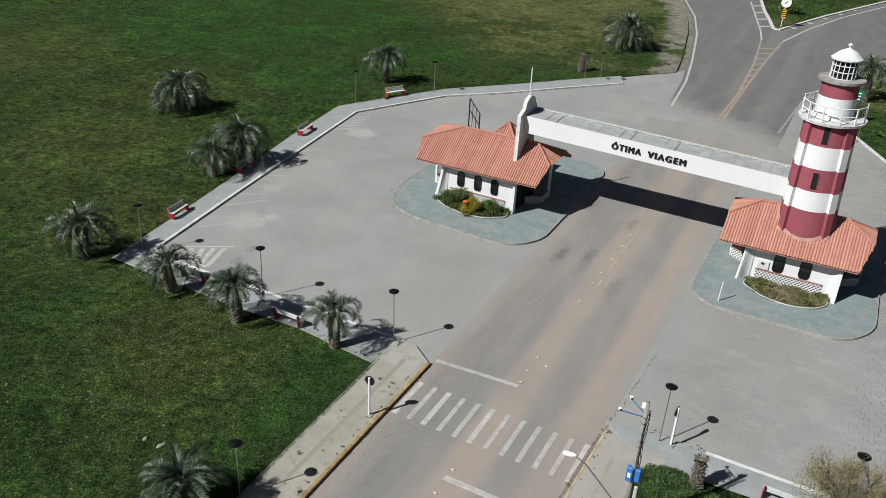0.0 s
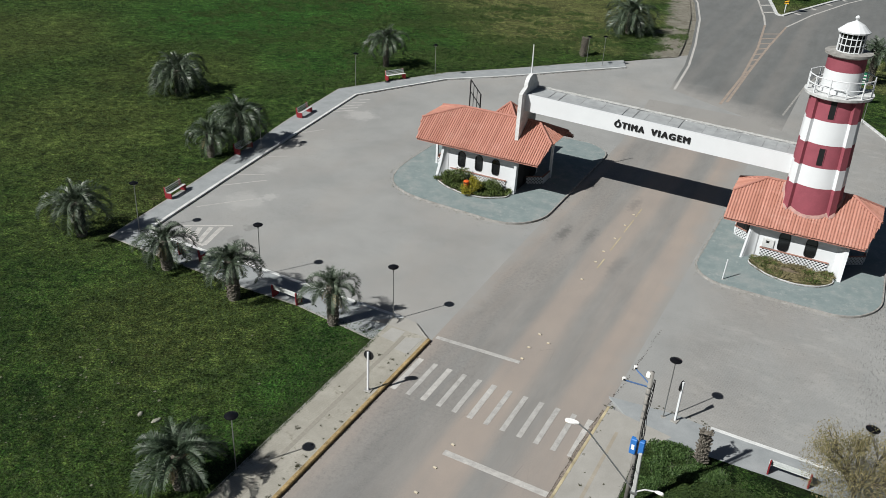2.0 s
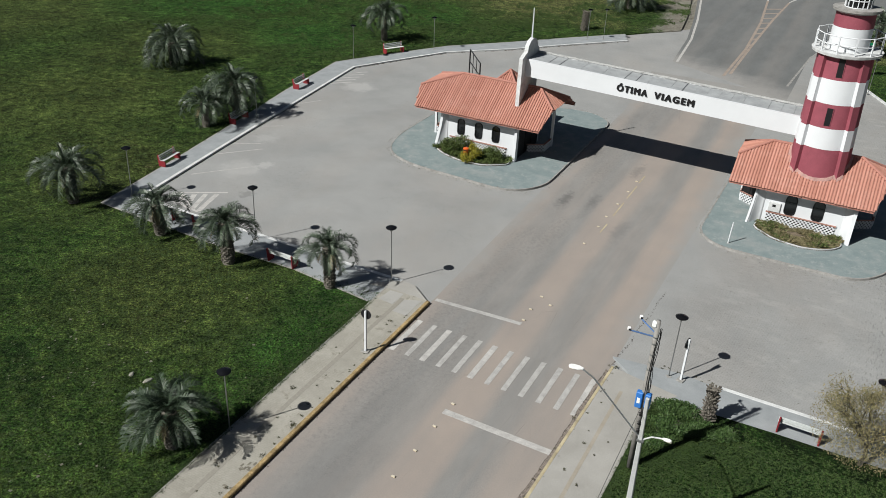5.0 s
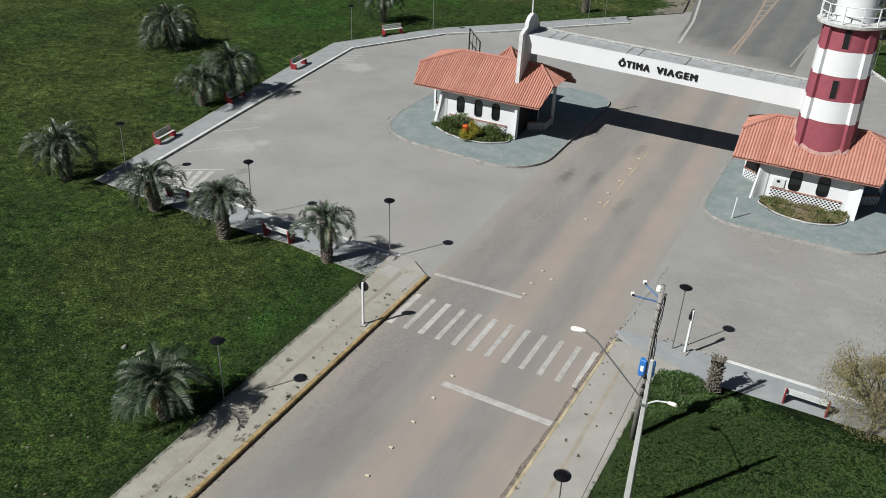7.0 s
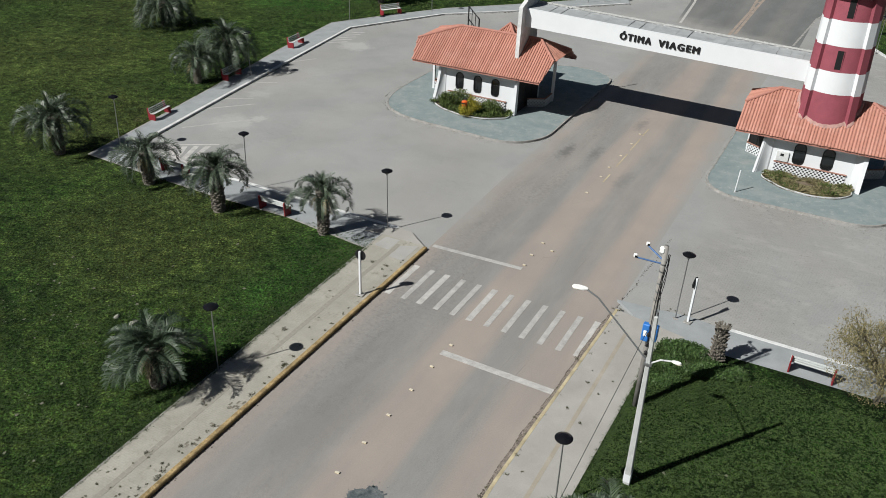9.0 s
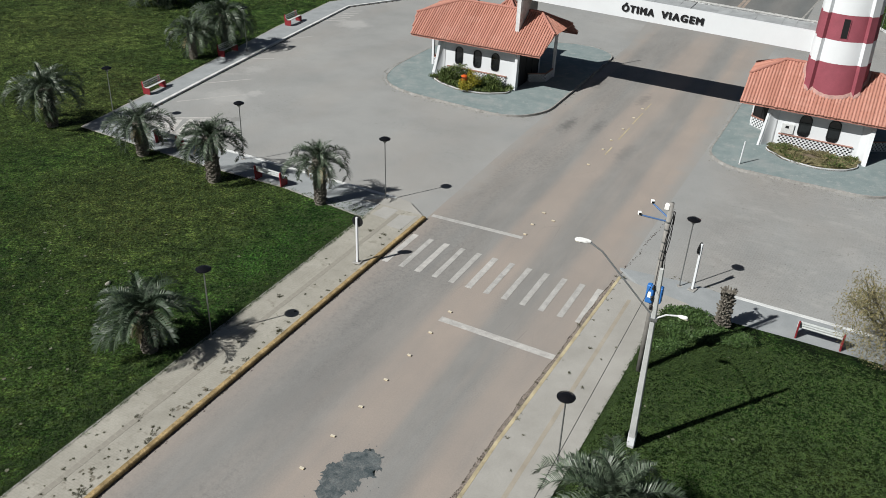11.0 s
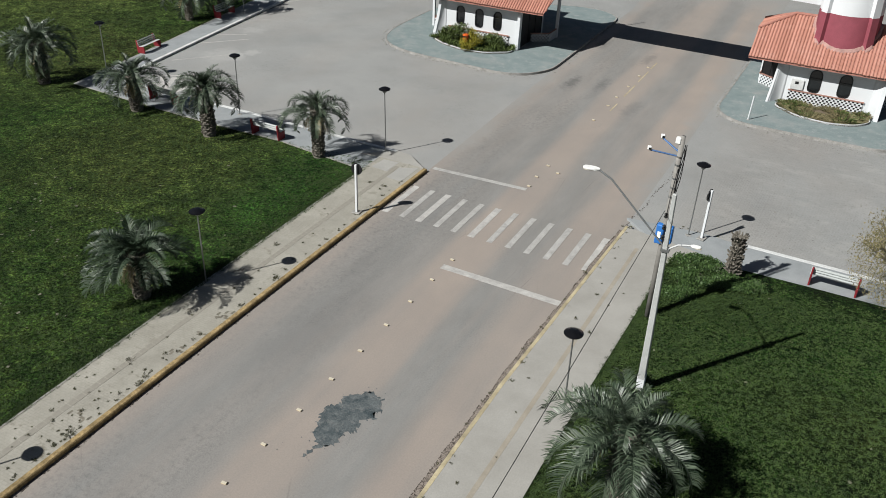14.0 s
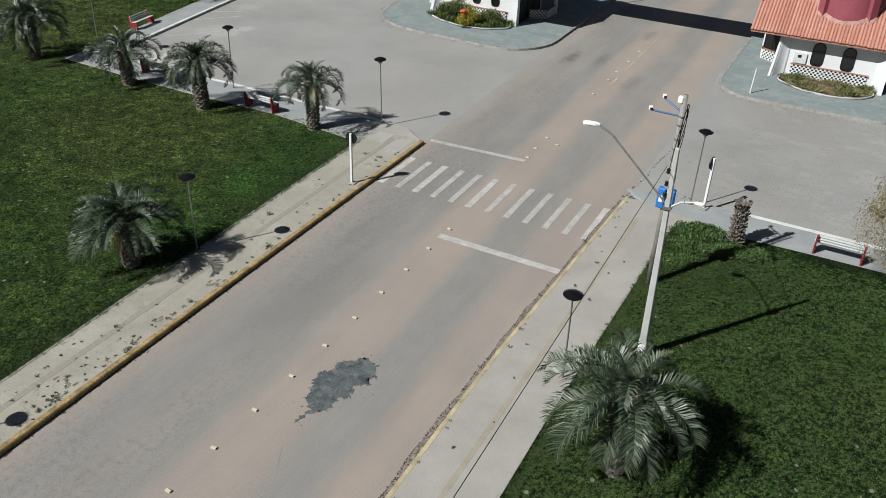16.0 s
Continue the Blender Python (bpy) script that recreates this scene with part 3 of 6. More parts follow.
ribbon(gut, [(kerb_line(-14 + 46.4 * k / 90) - 0.155 - 0.03 * math.sin(0.9 * (-14 + 46.4 * k / 90)) - 0.02 * math.sin(3.1 * (-14 + 46.4 * k / 90)), -14 + 46.4 * k / 90) for k in range(91)], 0.0, 0.17, -0.02, 0.012)
ribbon(gut, [(-5.06, -14), (-5.06, 33.1)], 0.0, 0.05, -0.02, 0.02)
tagged(single("gutter_dirt", gut, GUTTER, "brown silt gathered in the gutter along the kerb", "dirt", G, kind="stuff"))

strip = thing("paving_joint", "dusty brownish strip along the sidewalk", "paving strip", G, kind="structure")
DUSTY = make_concrete("dusty_joint", (0.255, 0.225, 0.18), (0.33, 0.30, 0.25), 1.0)
bm = B()
for k in range(24):
    s0, s1 = -12 + 43 * k / 24, -12 + 43 * (k + 1) / 24
    d0, d1 = 0.016 * (s0 - 20), 0.016 * (s1 - 20)
    prism(bm, [(5.97 + d0, s0), (6.13 + d0, s0), (6.13 + d1, s1 - 0.004), (5.97 + d1, s1 - 0.004)], KERB - 0.012, KERB - 0.0065)
part("bed", bm, DUSTY, strip)
# tactile slabs laid one after the other
strip = thing("tactile_strip", "narrow brownish strip of tactile paving slabs", "paving strip", G, kind="structure")
bm = B()
bevel(box(bm, -0.118, 0.118, 0.004, 0.292, -0.02, 0.006), 0.004)
slab_mesh = mesh_of(bm, "slab", TACTILE)
jog = random.Random(17)
for k in range(150):
    ob = new("slab", slab_mesh)
    ob.parent = strip
    ob.matrix_basis = pose(-6.5 + jog.uniform(-0.004, 0.004), -12 + 0.298 * k, KERB - 0.01 + jog.uniform(-0.001, 0.0015), 0, 0, jog.uniform(-0.5, 0.5))
# gaps where pavers are lost, along the western sidewalk
gaps = B()
rnd = random.Random(91)
for k in range(7):
    w, s = rnd.choice((-7.15, -6.95, -6.2, -5.6)) + rnd.uniform(-0.12, 0.12), 8.5 + 13 * rnd.random() ** 1.2
    for i in range(rnd.choice((2, 3, 4, 6))):
        a, b = (0.05, 0.1) if rnd.random() < 0.5 else (0.1, 0.05)
        prism(gaps, [(w - a, s - b), (w + a * 0.9, s - b), (w + a, s + b * 0.8), (w - a * 0.7, s + b)], KERB - 0.02, KERB - 0.0075 + 0.0002 * i)
        w, s = w + rnd.choice((-0.1, 0.1, 0.2)), s + rnd.choice((-0.1, 0.1, 0.2))
single("paver_gaps", gaps, EARTH_DARK, "earth showing where pavers are lost", "dirt", G, kind="stuff")
# the raised strips round the forecourt: paved walk with a white kerb
north = [(-20.78, 48.08), (-18.03, 57.07), (-15.49, 65.22), (-10.97, 79.43), (-7.28, 82.4), (-2.1, 86.5), (4.94, 89.1), (11.7, 92.3), (18.6, 95.3)]
north_in = [(-22.95, 46.9), (-21.15, 52.83), (-19.0, 60.34), (-16.07, 71.2), (-12.97, 80.9), (-9.09, 83.9), (-2.19, 88.9), (5.04, 92.0), (11.66, 95.2), (18.75, 98.3)]
south = [(-2.86, 39.3), (-7.04, 41.32), (-11.82, 43.74), (-16.11, 45.66), (-20.78, 48.08)]
south_in = [(-4.2, 36.8), (-9.06, 39.9), (-13.5, 41.9), (-18.0, 44.2), (-22.95, 46.9)]


def walk_strip(name, outer, inner, label):
    bm = B()
    prism(bm, plan_of(outer + inner[::-1]), -0.09, KERB - 0.02)
    single(name, bm, WALKWAY, label, "walkway", G, kind="structure")


walk_strip("walkway_north", offset_line(north, -0.1), north_in, "grey paved walkway round the forecourt")
walk_strip("walkway_south", offset_line(south, -0.1)[:-1] + [north[0]], south_in, "grey paved walkway with palm shadows")
single("kerb_north", ribbon(B(), north, -0.16, 0.06, -0.09, KERB), KERB_WHITE, "white painted kerb of the forecourt", "kerb", kind="structure")
single("kerb_south", ribbon(B(), south[::-1], 0.16, -0.06, -0.09, KERB), KERB_WHITE, "white painted kerb of the forecourt", "kerb", kind="structure")
single("edging_left", ribbon(B(), left_out, -0.035, 0.035, -0.09, KERB + 0.002), PALE_CONCRETE, "thin pale edging between sidewalk and lawn", "kerb", G, kind="structure")
single("edging_north", ribbon(B(), north_in, -0.03, 0.07, -0.09, KERB - 0.012), PALE_CONCRETE, "thin pale edging between walkway and lawn", "kerb", kind="structure")
single("edging_south", ribbon(B(), south_in, -0.07, 0.03, -0.09, KERB - 0.012), PALE_CONCRETE, "thin pale edging between walkway and lawn", "kerb", kind="structure")
gut = B()
for line_, side, step_ in ((north, 1, 0.16), (south, -1, 0.2)):
    for (x0, y0), (x1, y1) in zip(line_, line_[1:]):
        length = math.hypot(x1 - x0, y1 - y0)
        tx, ty = (x1 - x0) / length, (y1 - y0) / length
        for k in range(int(length / step_)):
            if rnd.random() < 0.72:
                t, d, a = rnd.uniform(0, length), 0.062 + rnd.uniform(0, 0.1) ** 1.3, rnd.uniform(0.04, 0.2)
                ring = [(t, 0.062), (t + a, 0.062), (t + a * rnd.uniform(0.5, 1), d + rnd.uniform(0.02, 0.1)), (t + a * 0.3, d + rnd.uniform(0.02, 0.14))]
                prism(gut, [(x0 + tx * p + side * ty * q, y0 + ty * p - side * tx * q) for p, q in ring], -0.01, rnd.uniform(0.008, 0.03))
single("kerb_dirt", gut, SOIL, "dark earth and moss along the foot of the forecourt kerb", "dirt", kind="stuff")
for slab_ in ([(-5.5, 31.3), (-6.35, 31.35), (-6.35, 32.6), (-5.5, 33.0)], [(-6.66, 31.9), (-7.6, 32.0), (-7.5, 33.05), (-6.66, 33.1)]):
    single("repair_slab", prism(B(), slab_, KERB - 0.02, KERB - 0.003), CONCRETE, "pale mended patch at the end of the sidewalk", "slab", G, kind="structure")
corner = [(-5.3, 33.2), (-7.85, 33.2), (-8.9, 33.0)] + [tuple(plan_of([south[0]])[0]), (-6.6, 34.2), (-5.7, 33.5)]
single("corner_slab", prism(B(), corner, -0.09, KERB - 0.005), PALE_CONCRETE, "bare concrete slab at the end of the sidewalk", "slab", G, kind="structure")

r_out = [(12.78, 31.25), (16.84, 29.25), (24.0, 25.6), (40, 17)]
r_in = [(11.4, 29.5), (14.44, 28.16), (17.98, 26.5), (24.0, 23.6), (40, 15.2)]
walk_strip("walkway_east", [(8.1, 33.2)] + [(11.2, 32.1)] + offset_line(r_out, 0.1), [(9.0, 31.2), (9.76, 30.39)] + r_in, "grey paved walkway beside the lawn")
single("kerb_east", ribbon(B(), r_out, -0.05, 0.15, -0.09, KERB), KERB_WHITE, "white painted kerb beside the forecourt", "kerb", kind="structure")

# lawns lie a kerb's height above the paving
LAWN = KERB - 0.03
lawn_w = world_of([(-7.3, -40), (-7.45, 10), (-7.62, 18), (-7.7, 25), (-7.83, 31.6)]) + south_in[1:-1] + north_in
lawn_w += [(26.0, 101.5), (28.4, 108.9), (32.6, 124.3), (35.2, 136.4), (36.8, 152), (36.2, 190), (20, 255), (20, 700), (-700, 700), (-700, -120), tuple(P(-7.3, -120).xy)]
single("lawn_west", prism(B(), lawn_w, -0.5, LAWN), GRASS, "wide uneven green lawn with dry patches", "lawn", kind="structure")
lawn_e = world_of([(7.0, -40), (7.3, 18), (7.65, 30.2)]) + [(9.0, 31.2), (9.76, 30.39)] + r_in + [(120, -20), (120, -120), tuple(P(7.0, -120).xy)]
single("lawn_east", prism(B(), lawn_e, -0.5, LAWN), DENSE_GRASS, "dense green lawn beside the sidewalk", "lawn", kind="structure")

# ---- road paint ----
def paint(name, pts, mat, label, z=0.007, group=""):
    return single(name, prism(B(), pts, z, z + 0.004), mat, label, "road marking", G, group, "structure")


for i in range(12):
    w = -4.66 + 0.868 * i
    s0 = 28.48 - 0.012 * i
    mat = LINE if i in (0, 2, 5, 11) else FAINT
    h, full = (0.23, 0.3) if mat is LINE else (0.19, 0.26)
    paint("crossing_stripe", [(w - h, s0), (w - h + full, s0), (w - h + full + 0.02, s0 + 3.0), (w - h + 0.02, s0 + 3.0)], mat, "worn white zebra crossing stripe", group="zebra crossing")
paint("stop_line", [(-5.0, 33.55), (-0.05, 33.78), (-0.05, 34.06), (-5.0, 33.83)], FAINT, "faded white stop line across one lane")
paint("stop_line", [(-0.35, 25.52), (4.78, 25.42), (4.78, 25.77), (-0.35, 25.87)], LINE, "white stop line across one lane")


# ---- the gate: islands ----
def island(name, pts, r, label):
    o = thing(name, label, "traffic island", G, kind="structure")
    out = rounded(pts, r, 6)
    part("deck", prism(B(), out, -0.09, KERB), ISLAND, o)
    loop = out + out[:1]
    bm = B()
    a, b = offset_line(loop, 0.02), offset_line(loop, -0.07)
    a[-1], b[-1] = a[0], b[0]
    for i in range(len(loop) - 1):
        prism(bm, [a[i], a[i + 1], b[i + 1], b[i]], -0.09, KERB + 0.012)
    part("edge", bm, CAP, o, "scuffed concrete edge")
    return o


island("island_west", [(-16.6, 49.1), (-7.2, 48.5), (-5.3, 50.6), (-5.3, 66.5), (-8.5, 68.2), (-19.0, 63.0), (-19.0, 52.0)], [3.0, 1.6, 1.5, 1.5, 3, 4, 3.5],
       "traffic island with worn blue-green floor paint under the small gatehouse")
island("island_east", [(5.7, 49.6), (7.2, 48.15), (15.4, 48.15), (17.1, 50.4), (17.1, 67.0), (6.0, 67.0)], [1.2, 1.2, 1.4, 1.4, 2, 2],
       "traffic island with worn blue-green floor paint under the lighthouse")


# ---- tiled roofs ----
def tiled(bm, poly, pitch=0.182, course=0.42, rise=0.062):
    """Rows of barrel tiles on a flat slope. poly: eave start, eave end, then the rest of the outline."""
    p = [Vector(v) for v in poly]
    x = (p[1] - p[0]).normalized()
    nrm = Vector((0, 0, 0))
    for i in range(len(p)):
        nrm += p[i].cross(p[(i + 1) % len(p)])
    nrm.normalize()
    if nrm.z < 0:
        nrm = -nrm
    y = nrm.cross(x).normalized()
    if y.z < 0:
        y = -y
    q = [((v - p[0]).dot(x), (v - p[0]).dot(y)) for v in p]
    lo, hi = min(a for a, _ in q), max(a for a, _ in q)
    cols = max(1, int((hi - lo) / pitch))
    step = (hi - lo) / cols
    for c in range(cols):
        xm = lo + (c + 0.5) * step
        cuts = []
        for i in range(len(q)):
            (x0, y0), (x1, y1) = q[i], q[(i + 1) % len(q)]
            if (x0 - xm) * (x1 - xm) < 0:
                cuts.append(y0 + (y1 - y0) * (xm - x0) / (x1 - x0))
        if len(cuts) < 2:
            continue
        y0, y1 = min(cuts) - random.uniform(0.02, 0.06), max(cuts)
        k = max(1, round((y1 - y0) / course))
        jog = random.uniform(-0.012, 0.012)
        rows = []
        for j in range(k):
            ya, yb = y0 + (y1 - y0) * j / k, y0 + (y1 - y0) * (j + 1) / k
            for yy, lift, wide in ((ya, 0.008, 0.41), (yb, 0.0, 0.39)):
                row = []
                for g in range(5):
                    a = math.pi * g / 4
                    row.append(bm.verts.new(p[0] + x * (xm + jog - math.cos(a) * step * wide) + y * yy + nrm * (lift + math.sin(a) * rise)))
                rows.append(row)
        for a, b in zip(rows, rows[1:]):
            for g in range(4):
                bm.faces.new((a[g], a[g + 1], b[g + 1], b[g]))
        bm.faces.new(rows[0])
    return bm


def slab(bm, poly, t=0.07):
    """A flat board under a slope."""
    p = [Vector(v) for v in poly]
    nrm = Vector((0, 0, 0))
    for i in range(len(p)):
        nrm += p[i].cross(p[(i + 1) % len(p)])
    nrm.normalize()
    nrm = nrm if nrm.z > 0 else -nrm
    hi = [bm.verts.new(v) for v in p]
    lo = [bm.verts.new(v - nrm * t) for v in p]
    bm.faces.new(hi)
    bm.faces.new(lo[::-1])
    for i in range(len(p)):
        bm.faces.new((hi[i], lo[i], lo[(i + 1) % len(p)], hi[(i + 1) % len(p)]))


def lattice(parent, m, width, height, cell=0.115, name="lattice"):
    """Pierced block screen: a chequer of white blocks with gaps in a frame, in the x-z plane of m."""
    bm = B()
    nx, nz = max(2, round(width / cell)), max(2, round(height / cell))
    dx, dz = width / nx, height / nz
    for i in range(nx):
        for k in range(nz):
            if (i + k) % 2 == 0:
                box(bm, i * dx, (i + 1) * dx, -0.02, 0.05, k * dz, (k + 1) * dz, m)
    part(name, bm, WHITE, parent, "pierced white block screen")
    bm = B()
    box(bm, -0.05, width + 0.05, -0.05, 0.07, height, height + 0.05, m)
    part("screen_coping", bm, COPING_RED, parent, "thin reddish coping")
    # solid black sheet, so the gaps look as dark as shaded holes
    bm = B()
    box(bm, 0, width, 0.055, 0.075, 0, height, m)
    part("screen_backing", bm, BLACK, parent, "black sheet standing in for the shade in the screen's gaps")


def arched(bm, w, h, y0, y1, m, n=8):
    """A pane with an arched top and rounded foot."""
    pts = [(-w / 2, 0.2), (-w / 2 + 0.05, 0.08), (-w / 2 + 0.17, 0.0), (w / 2 - 0.17, 0.0), (w / 2 - 0.05, 0.08), (w / 2, 0.2)]
    pts += [(w / 2 * math.cos(math.pi * i / n), h - w / 2 + w / 2 * math.sin(math.pi * i / n)) for i in range(n + 1)]
    a = [bm.verts.new(m @ Vector((x, y0, z))) for x, z in pts]
    b = [bm.verts.new(m @ Vector((x, y1, z))) for x, z in pts]
    bm.faces.new(a)
    bm.faces.new(b[::-1])
    for i in range(len(pts)):
        bm.faces.new((a[i], b[i], b[(i + 1) % len(pts)], a[(i + 1) % len(pts)]))
    return bm


def arched_frame(bm, w, h, t, y0, y1, m, n=8):
    def outline(e):
        ww = w / 2 + e
        pts = [(-ww, 0.2), (-ww + 0.05, 0.08 - e), (-ww + 0.17, -e), (ww - 0.17, -e), (ww - 0.05, 0.08 - e), (ww, 0.2)]
        return pts + [(ww * math.cos(math.pi * i / n), h - w / 2 + ww * math.sin(math.pi * i / n)) for i in range(n + 1)]
    o, i_ = outline(t), outline(0)
    vo0, vi0 = [bm.verts.new(m @ Vector((x, y0, z))) for x, z in o], [bm.verts.new(m @ Vector((x, y0, z))) for x, z in i_]
    vo1, vi1 = [bm.verts.new(m @ Vector((x, y1, z))) for x, z in o], [bm.verts.new(m @ Vector((x, y1, z))) for x, z in i_]
    k = len(o)
    for j in range(k):
        g = (j + 1) % k
        bm.faces.new((vo0[j], vo0[g], vi0[g], vi0[j]))
        bm.faces.new((vo1[j], vi1[j], vi1[g], vo1[g]))
        bm.faces.new((vo0[j], vo1[j], vo1[g], vo0[g]))
        bm.faces.new((vi0[j], vi0[g], vi1[g], vi1[j]))
    return bm


def wall_with_windows(bm, x0, x1, y0, y1, z0, z1, wins, m=None):
    """A wall along x, open at the windows (centre, sill, width, height)."""
    m = m or Matrix()
    x = x0
    for c, sill, w, h in sorted(wins):
        box(bm, x, c - w / 2, y0, y1, z0, z1, m)
        box(bm, c - w / 2, c + w / 2, y0, y1, z0, sill, m)
        box(bm, c - w / 2, c + w / 2, y0, y1, sill + h, z1, m)
        x = c + w / 2
    box(bm, x, x1, y0, y1, z0, z1, m)
    return bm


def gatehouse(name, label, x0, x1, front, eave_z, wins, lattice_x, ridge, tips, eave, back, flare=0.6, pane=(0.62, 1.4, 1.5)):
    """A small white office under a tiled roof, in the road's frame.
    x0, x1: the front wall's ends; ridge: (x0, x1, y, z); tips: (x_west, x_east, z); eave: (x0, x1, y); back: y and z of the rear eave."""
    o = thing(name, label, "gatehouse", GATE)
    z0 = KERB
    top = eave_z - 0.12
    depth = 2 * (ridge[2] - front)
    # walls
    bm = B()
    wall_with_windows(bm, x0, x1, front, front + 0.18, z0, top + 0.1, [(c, pane[2], pane[0] + 0.08, pane[1] + 0.04) for c in wins])
    part("front_wall", bm, WHITE, o)
    part("rear_wall", box(B(), x0, x1, front + depth - 0.18, front + depth, z0, top + 0.1), WHITE, o)
    part("side_wall", box(B(), x0, x0 + 0.18, front + 0.18, front + depth - 0.18, z0, top + 0.1), WHITE, o)
    part("side_wall", box(B(), x1 - 0.18, x1, front + 0.18, front + depth - 0.18, z0, top + 0.1), WHITE, o)
    # windows
    pw, ph, sill = pane
    for c in wins:
        m = pose(c, front, sill)
        f = part("window_frame", arched_frame(B(), pw, ph, 0.05, -0.025, 0.1, m), BLACK, o)
        part("pane", arched(B(), pw, ph, 0.04, 0.06, m), GLASS, f)
        part("glazing_bar", box(B(), -pw / 2, pw / 2, 0.02, 0.045, ph * 0.62, ph * 0.62 + 0.03, m), DARK_METAL, f)
        # plaster that rounds the opening's four corners
        for sx in (-1, 1):
            for upper in (False, True):
                fill = B()
                r = pw / 2 if upper else 0.2
                hx, hz = pw / 2 + 0.042, ph + 0.04
                for k in range(6):
                    a0, a1 = math.pi / 2 * k / 6, math.pi / 2 * (k + 1) / 6
                    q = [(sx * (hx - r + r * math.cos(a)), r * math.sin(a) - r) for a in (a0, a1)]
                    pts = [q[0], q[1], (q[1][0], 0.0), (q[0][0], 0.0)]
                    pts = [(x, hz + z) if upper else (x, -z) for x, z in pts]
                    va = [fill.verts.new(m @ Vector((x, 0.002, z))) for x, z in pts]
                    vb = [fill.verts.new(m @ Vector((x, 0.17, z))) for x, z in pts]
                    fill.faces.new(va)
                    fill.faces.new(vb[::-1])
                    for g in range(4):
                        fill.faces.new((va[g], vb[g], vb[(g + 1) % 4], va[(g + 1) % 4]))
                part("arch", fill, WHITE, o)
    # pierced screen under the windows
    lx0, lx1 = lattice_x
    lattice(o, pose(lx0, front - 0.08, 0.55), lx1 - lx0, 0.85)
    # sloping buttress walls at both ends
    for x in (x0 - 0.1, x1 - 0.06):
        bm = B()
        out = 0.15 if x0 < 0 else 0.55
        pts = [(front + 0.02, z0), (front - 0.3 - out, z0), (front - 0.3 - 0.6 * out, 1.1), (front - 0.3 - 0.25 * out, 2.1), (front - 0.3 - 0.1 * out, top - 0.35), (front - 0.2, top - 0.1), (front + 0.02, top)]
        def lean(z):
            return -flare * (1.3 if x0 < 0 else 0.5) * (1 - z / top) ** 1.4 if x < (x0 + x1) / 2 else 0.0
        a = [bm.verts.new((x + lean(z), y, z)) for y, z in pts]
        thick = 0.2 if x0 < 0 or x > x0 else 0.12
        b = [bm.verts.new((x + thick + lean(z), y, z)) for y, z in pts]
        bm.faces.new(a)
        bm.faces.new(b[::-1])
        for i in range(len(pts)):
            bm.faces.new((a[i], b[i], b[(i + 1) % len(pts)], a[(i + 1) % len(pts)]))
        part("buttress_wall", bm, WHITE, o, "white wall that slopes out towards the ground")
        left = x < (x0 + x1) / 2
        if left or x0 > 0:
            wing, rows = B(), []
            reach = 0.35 if x0 < 0 else 0.55
            side_x = x + thick - 0.01 if left else x + 0.01
            end_x = x0 + reach if left else x1 - reach
            for k in range(15):
                z = z0 + (top - 0.1 - z0) * k / 14
                y = next(ya + (yb - ya) * (z - za) / (zb - za) for (ya, za), (yb, zb) in zip(pts[1:], pts[2:]) if z <= zb + 1e-6)
                row = []
                for c in range(7):
                    f = c / 6
                    # hollow curve from the sloping end back to the wall
                    row.append(wing.verts.new((side_x + lean(z) + (end_x - side_x - lean(z)) * f, y + 0.012 + (front - 0.012 - y - 0.012) * math.sin(f * math.pi / 2), z)))
                row.append(wing.verts.new((end_x, front + 0.1, z)))
                row.append(wing.verts.new((side_x + lean(z), front + 0.1, z)))
                rows.append(row)
            wing.faces.new(rows[0][::-1])
            wing.faces.new(rows[-1])
            for r0, r1 in zip(rows, rows[1:]):
                for k in range(9):
                    wing.faces.new((r0[k], r0[(k + 1) % 9], r1[(k + 1) % 9], r1[k]))
            wing_wall = part("wing_wall", wing, WHITE, o, "white plaster sweeping from the wall to its sloping end")
            for k, p in enumerate(wing_wall.data.polygons):
                p.use_smooth = k > 1 and (k - 2) % 9 < 6
    # roof: long front and rear slopes that come down low, hipped ends that stop higher
    rx0, rx1, ry, rz = ridge
    wx, ex, tz = tips
    ex0, ex1, ey = eave
    fy = ey + (ry - ey) * (tz - eave_z) / (rz - eave_z)        # where the front slope passes the hip's height
    back, rear_z = back
    by = ry + (rz - tz) / (rz - rear_z) * (back - ry)
    slopes = {
        "front": [(ex0, ey, eave_z), (ex1, ey, eave_z), (ex, fy, tz), (rx1, ry, rz), (rx0, ry, rz), (wx, fy, tz)],
        "rear": [(ex1, back, rear_z), (ex0, back, rear_z), (wx, by, tz), (rx0, ry, rz), (rx1, ry, rz), (ex, by, tz)],
        "west": [(wx, by, tz), (wx, fy, tz), (rx0, ry, rz)],
        "east": [(ex, fy, tz), (ex, by, tz), (rx1, ry, rz)],
    }
    for pts in slopes.values():
        bm = B()
        slab(bm, pts)
        board = part("roof_slope", bm, RIDGE, o)
        part("roof_tiles", tiled(B(), pts), TILE, board, "terracotta barrel tiles")
    for a, b in (((rx0, ry, rz), (rx1, ry, rz)), ((rx0, ry, rz), (wx, fy, tz)), ((rx0, ry, rz), (wx, by, tz)), ((rx1, ry, rz), (ex, fy, tz)), ((rx1, ry, rz), (ex, by, tz))):
        lift = Vector((0, 0, 0.05))
        part("ridge_tiles", tube(B(), [Vector(a) + lift, Vector(b) + lift], 0.095, 8), RIDGE, o)
    for y, zz in ((ey + 0.03, eave_z), (back - 0.08, rear_z)):
        part("fascia", box(B(), ex0 + 0.03, ex1 - 0.03, y, y + 0.05, zz - 0.15, zz - 0.065), RIDGE, o)
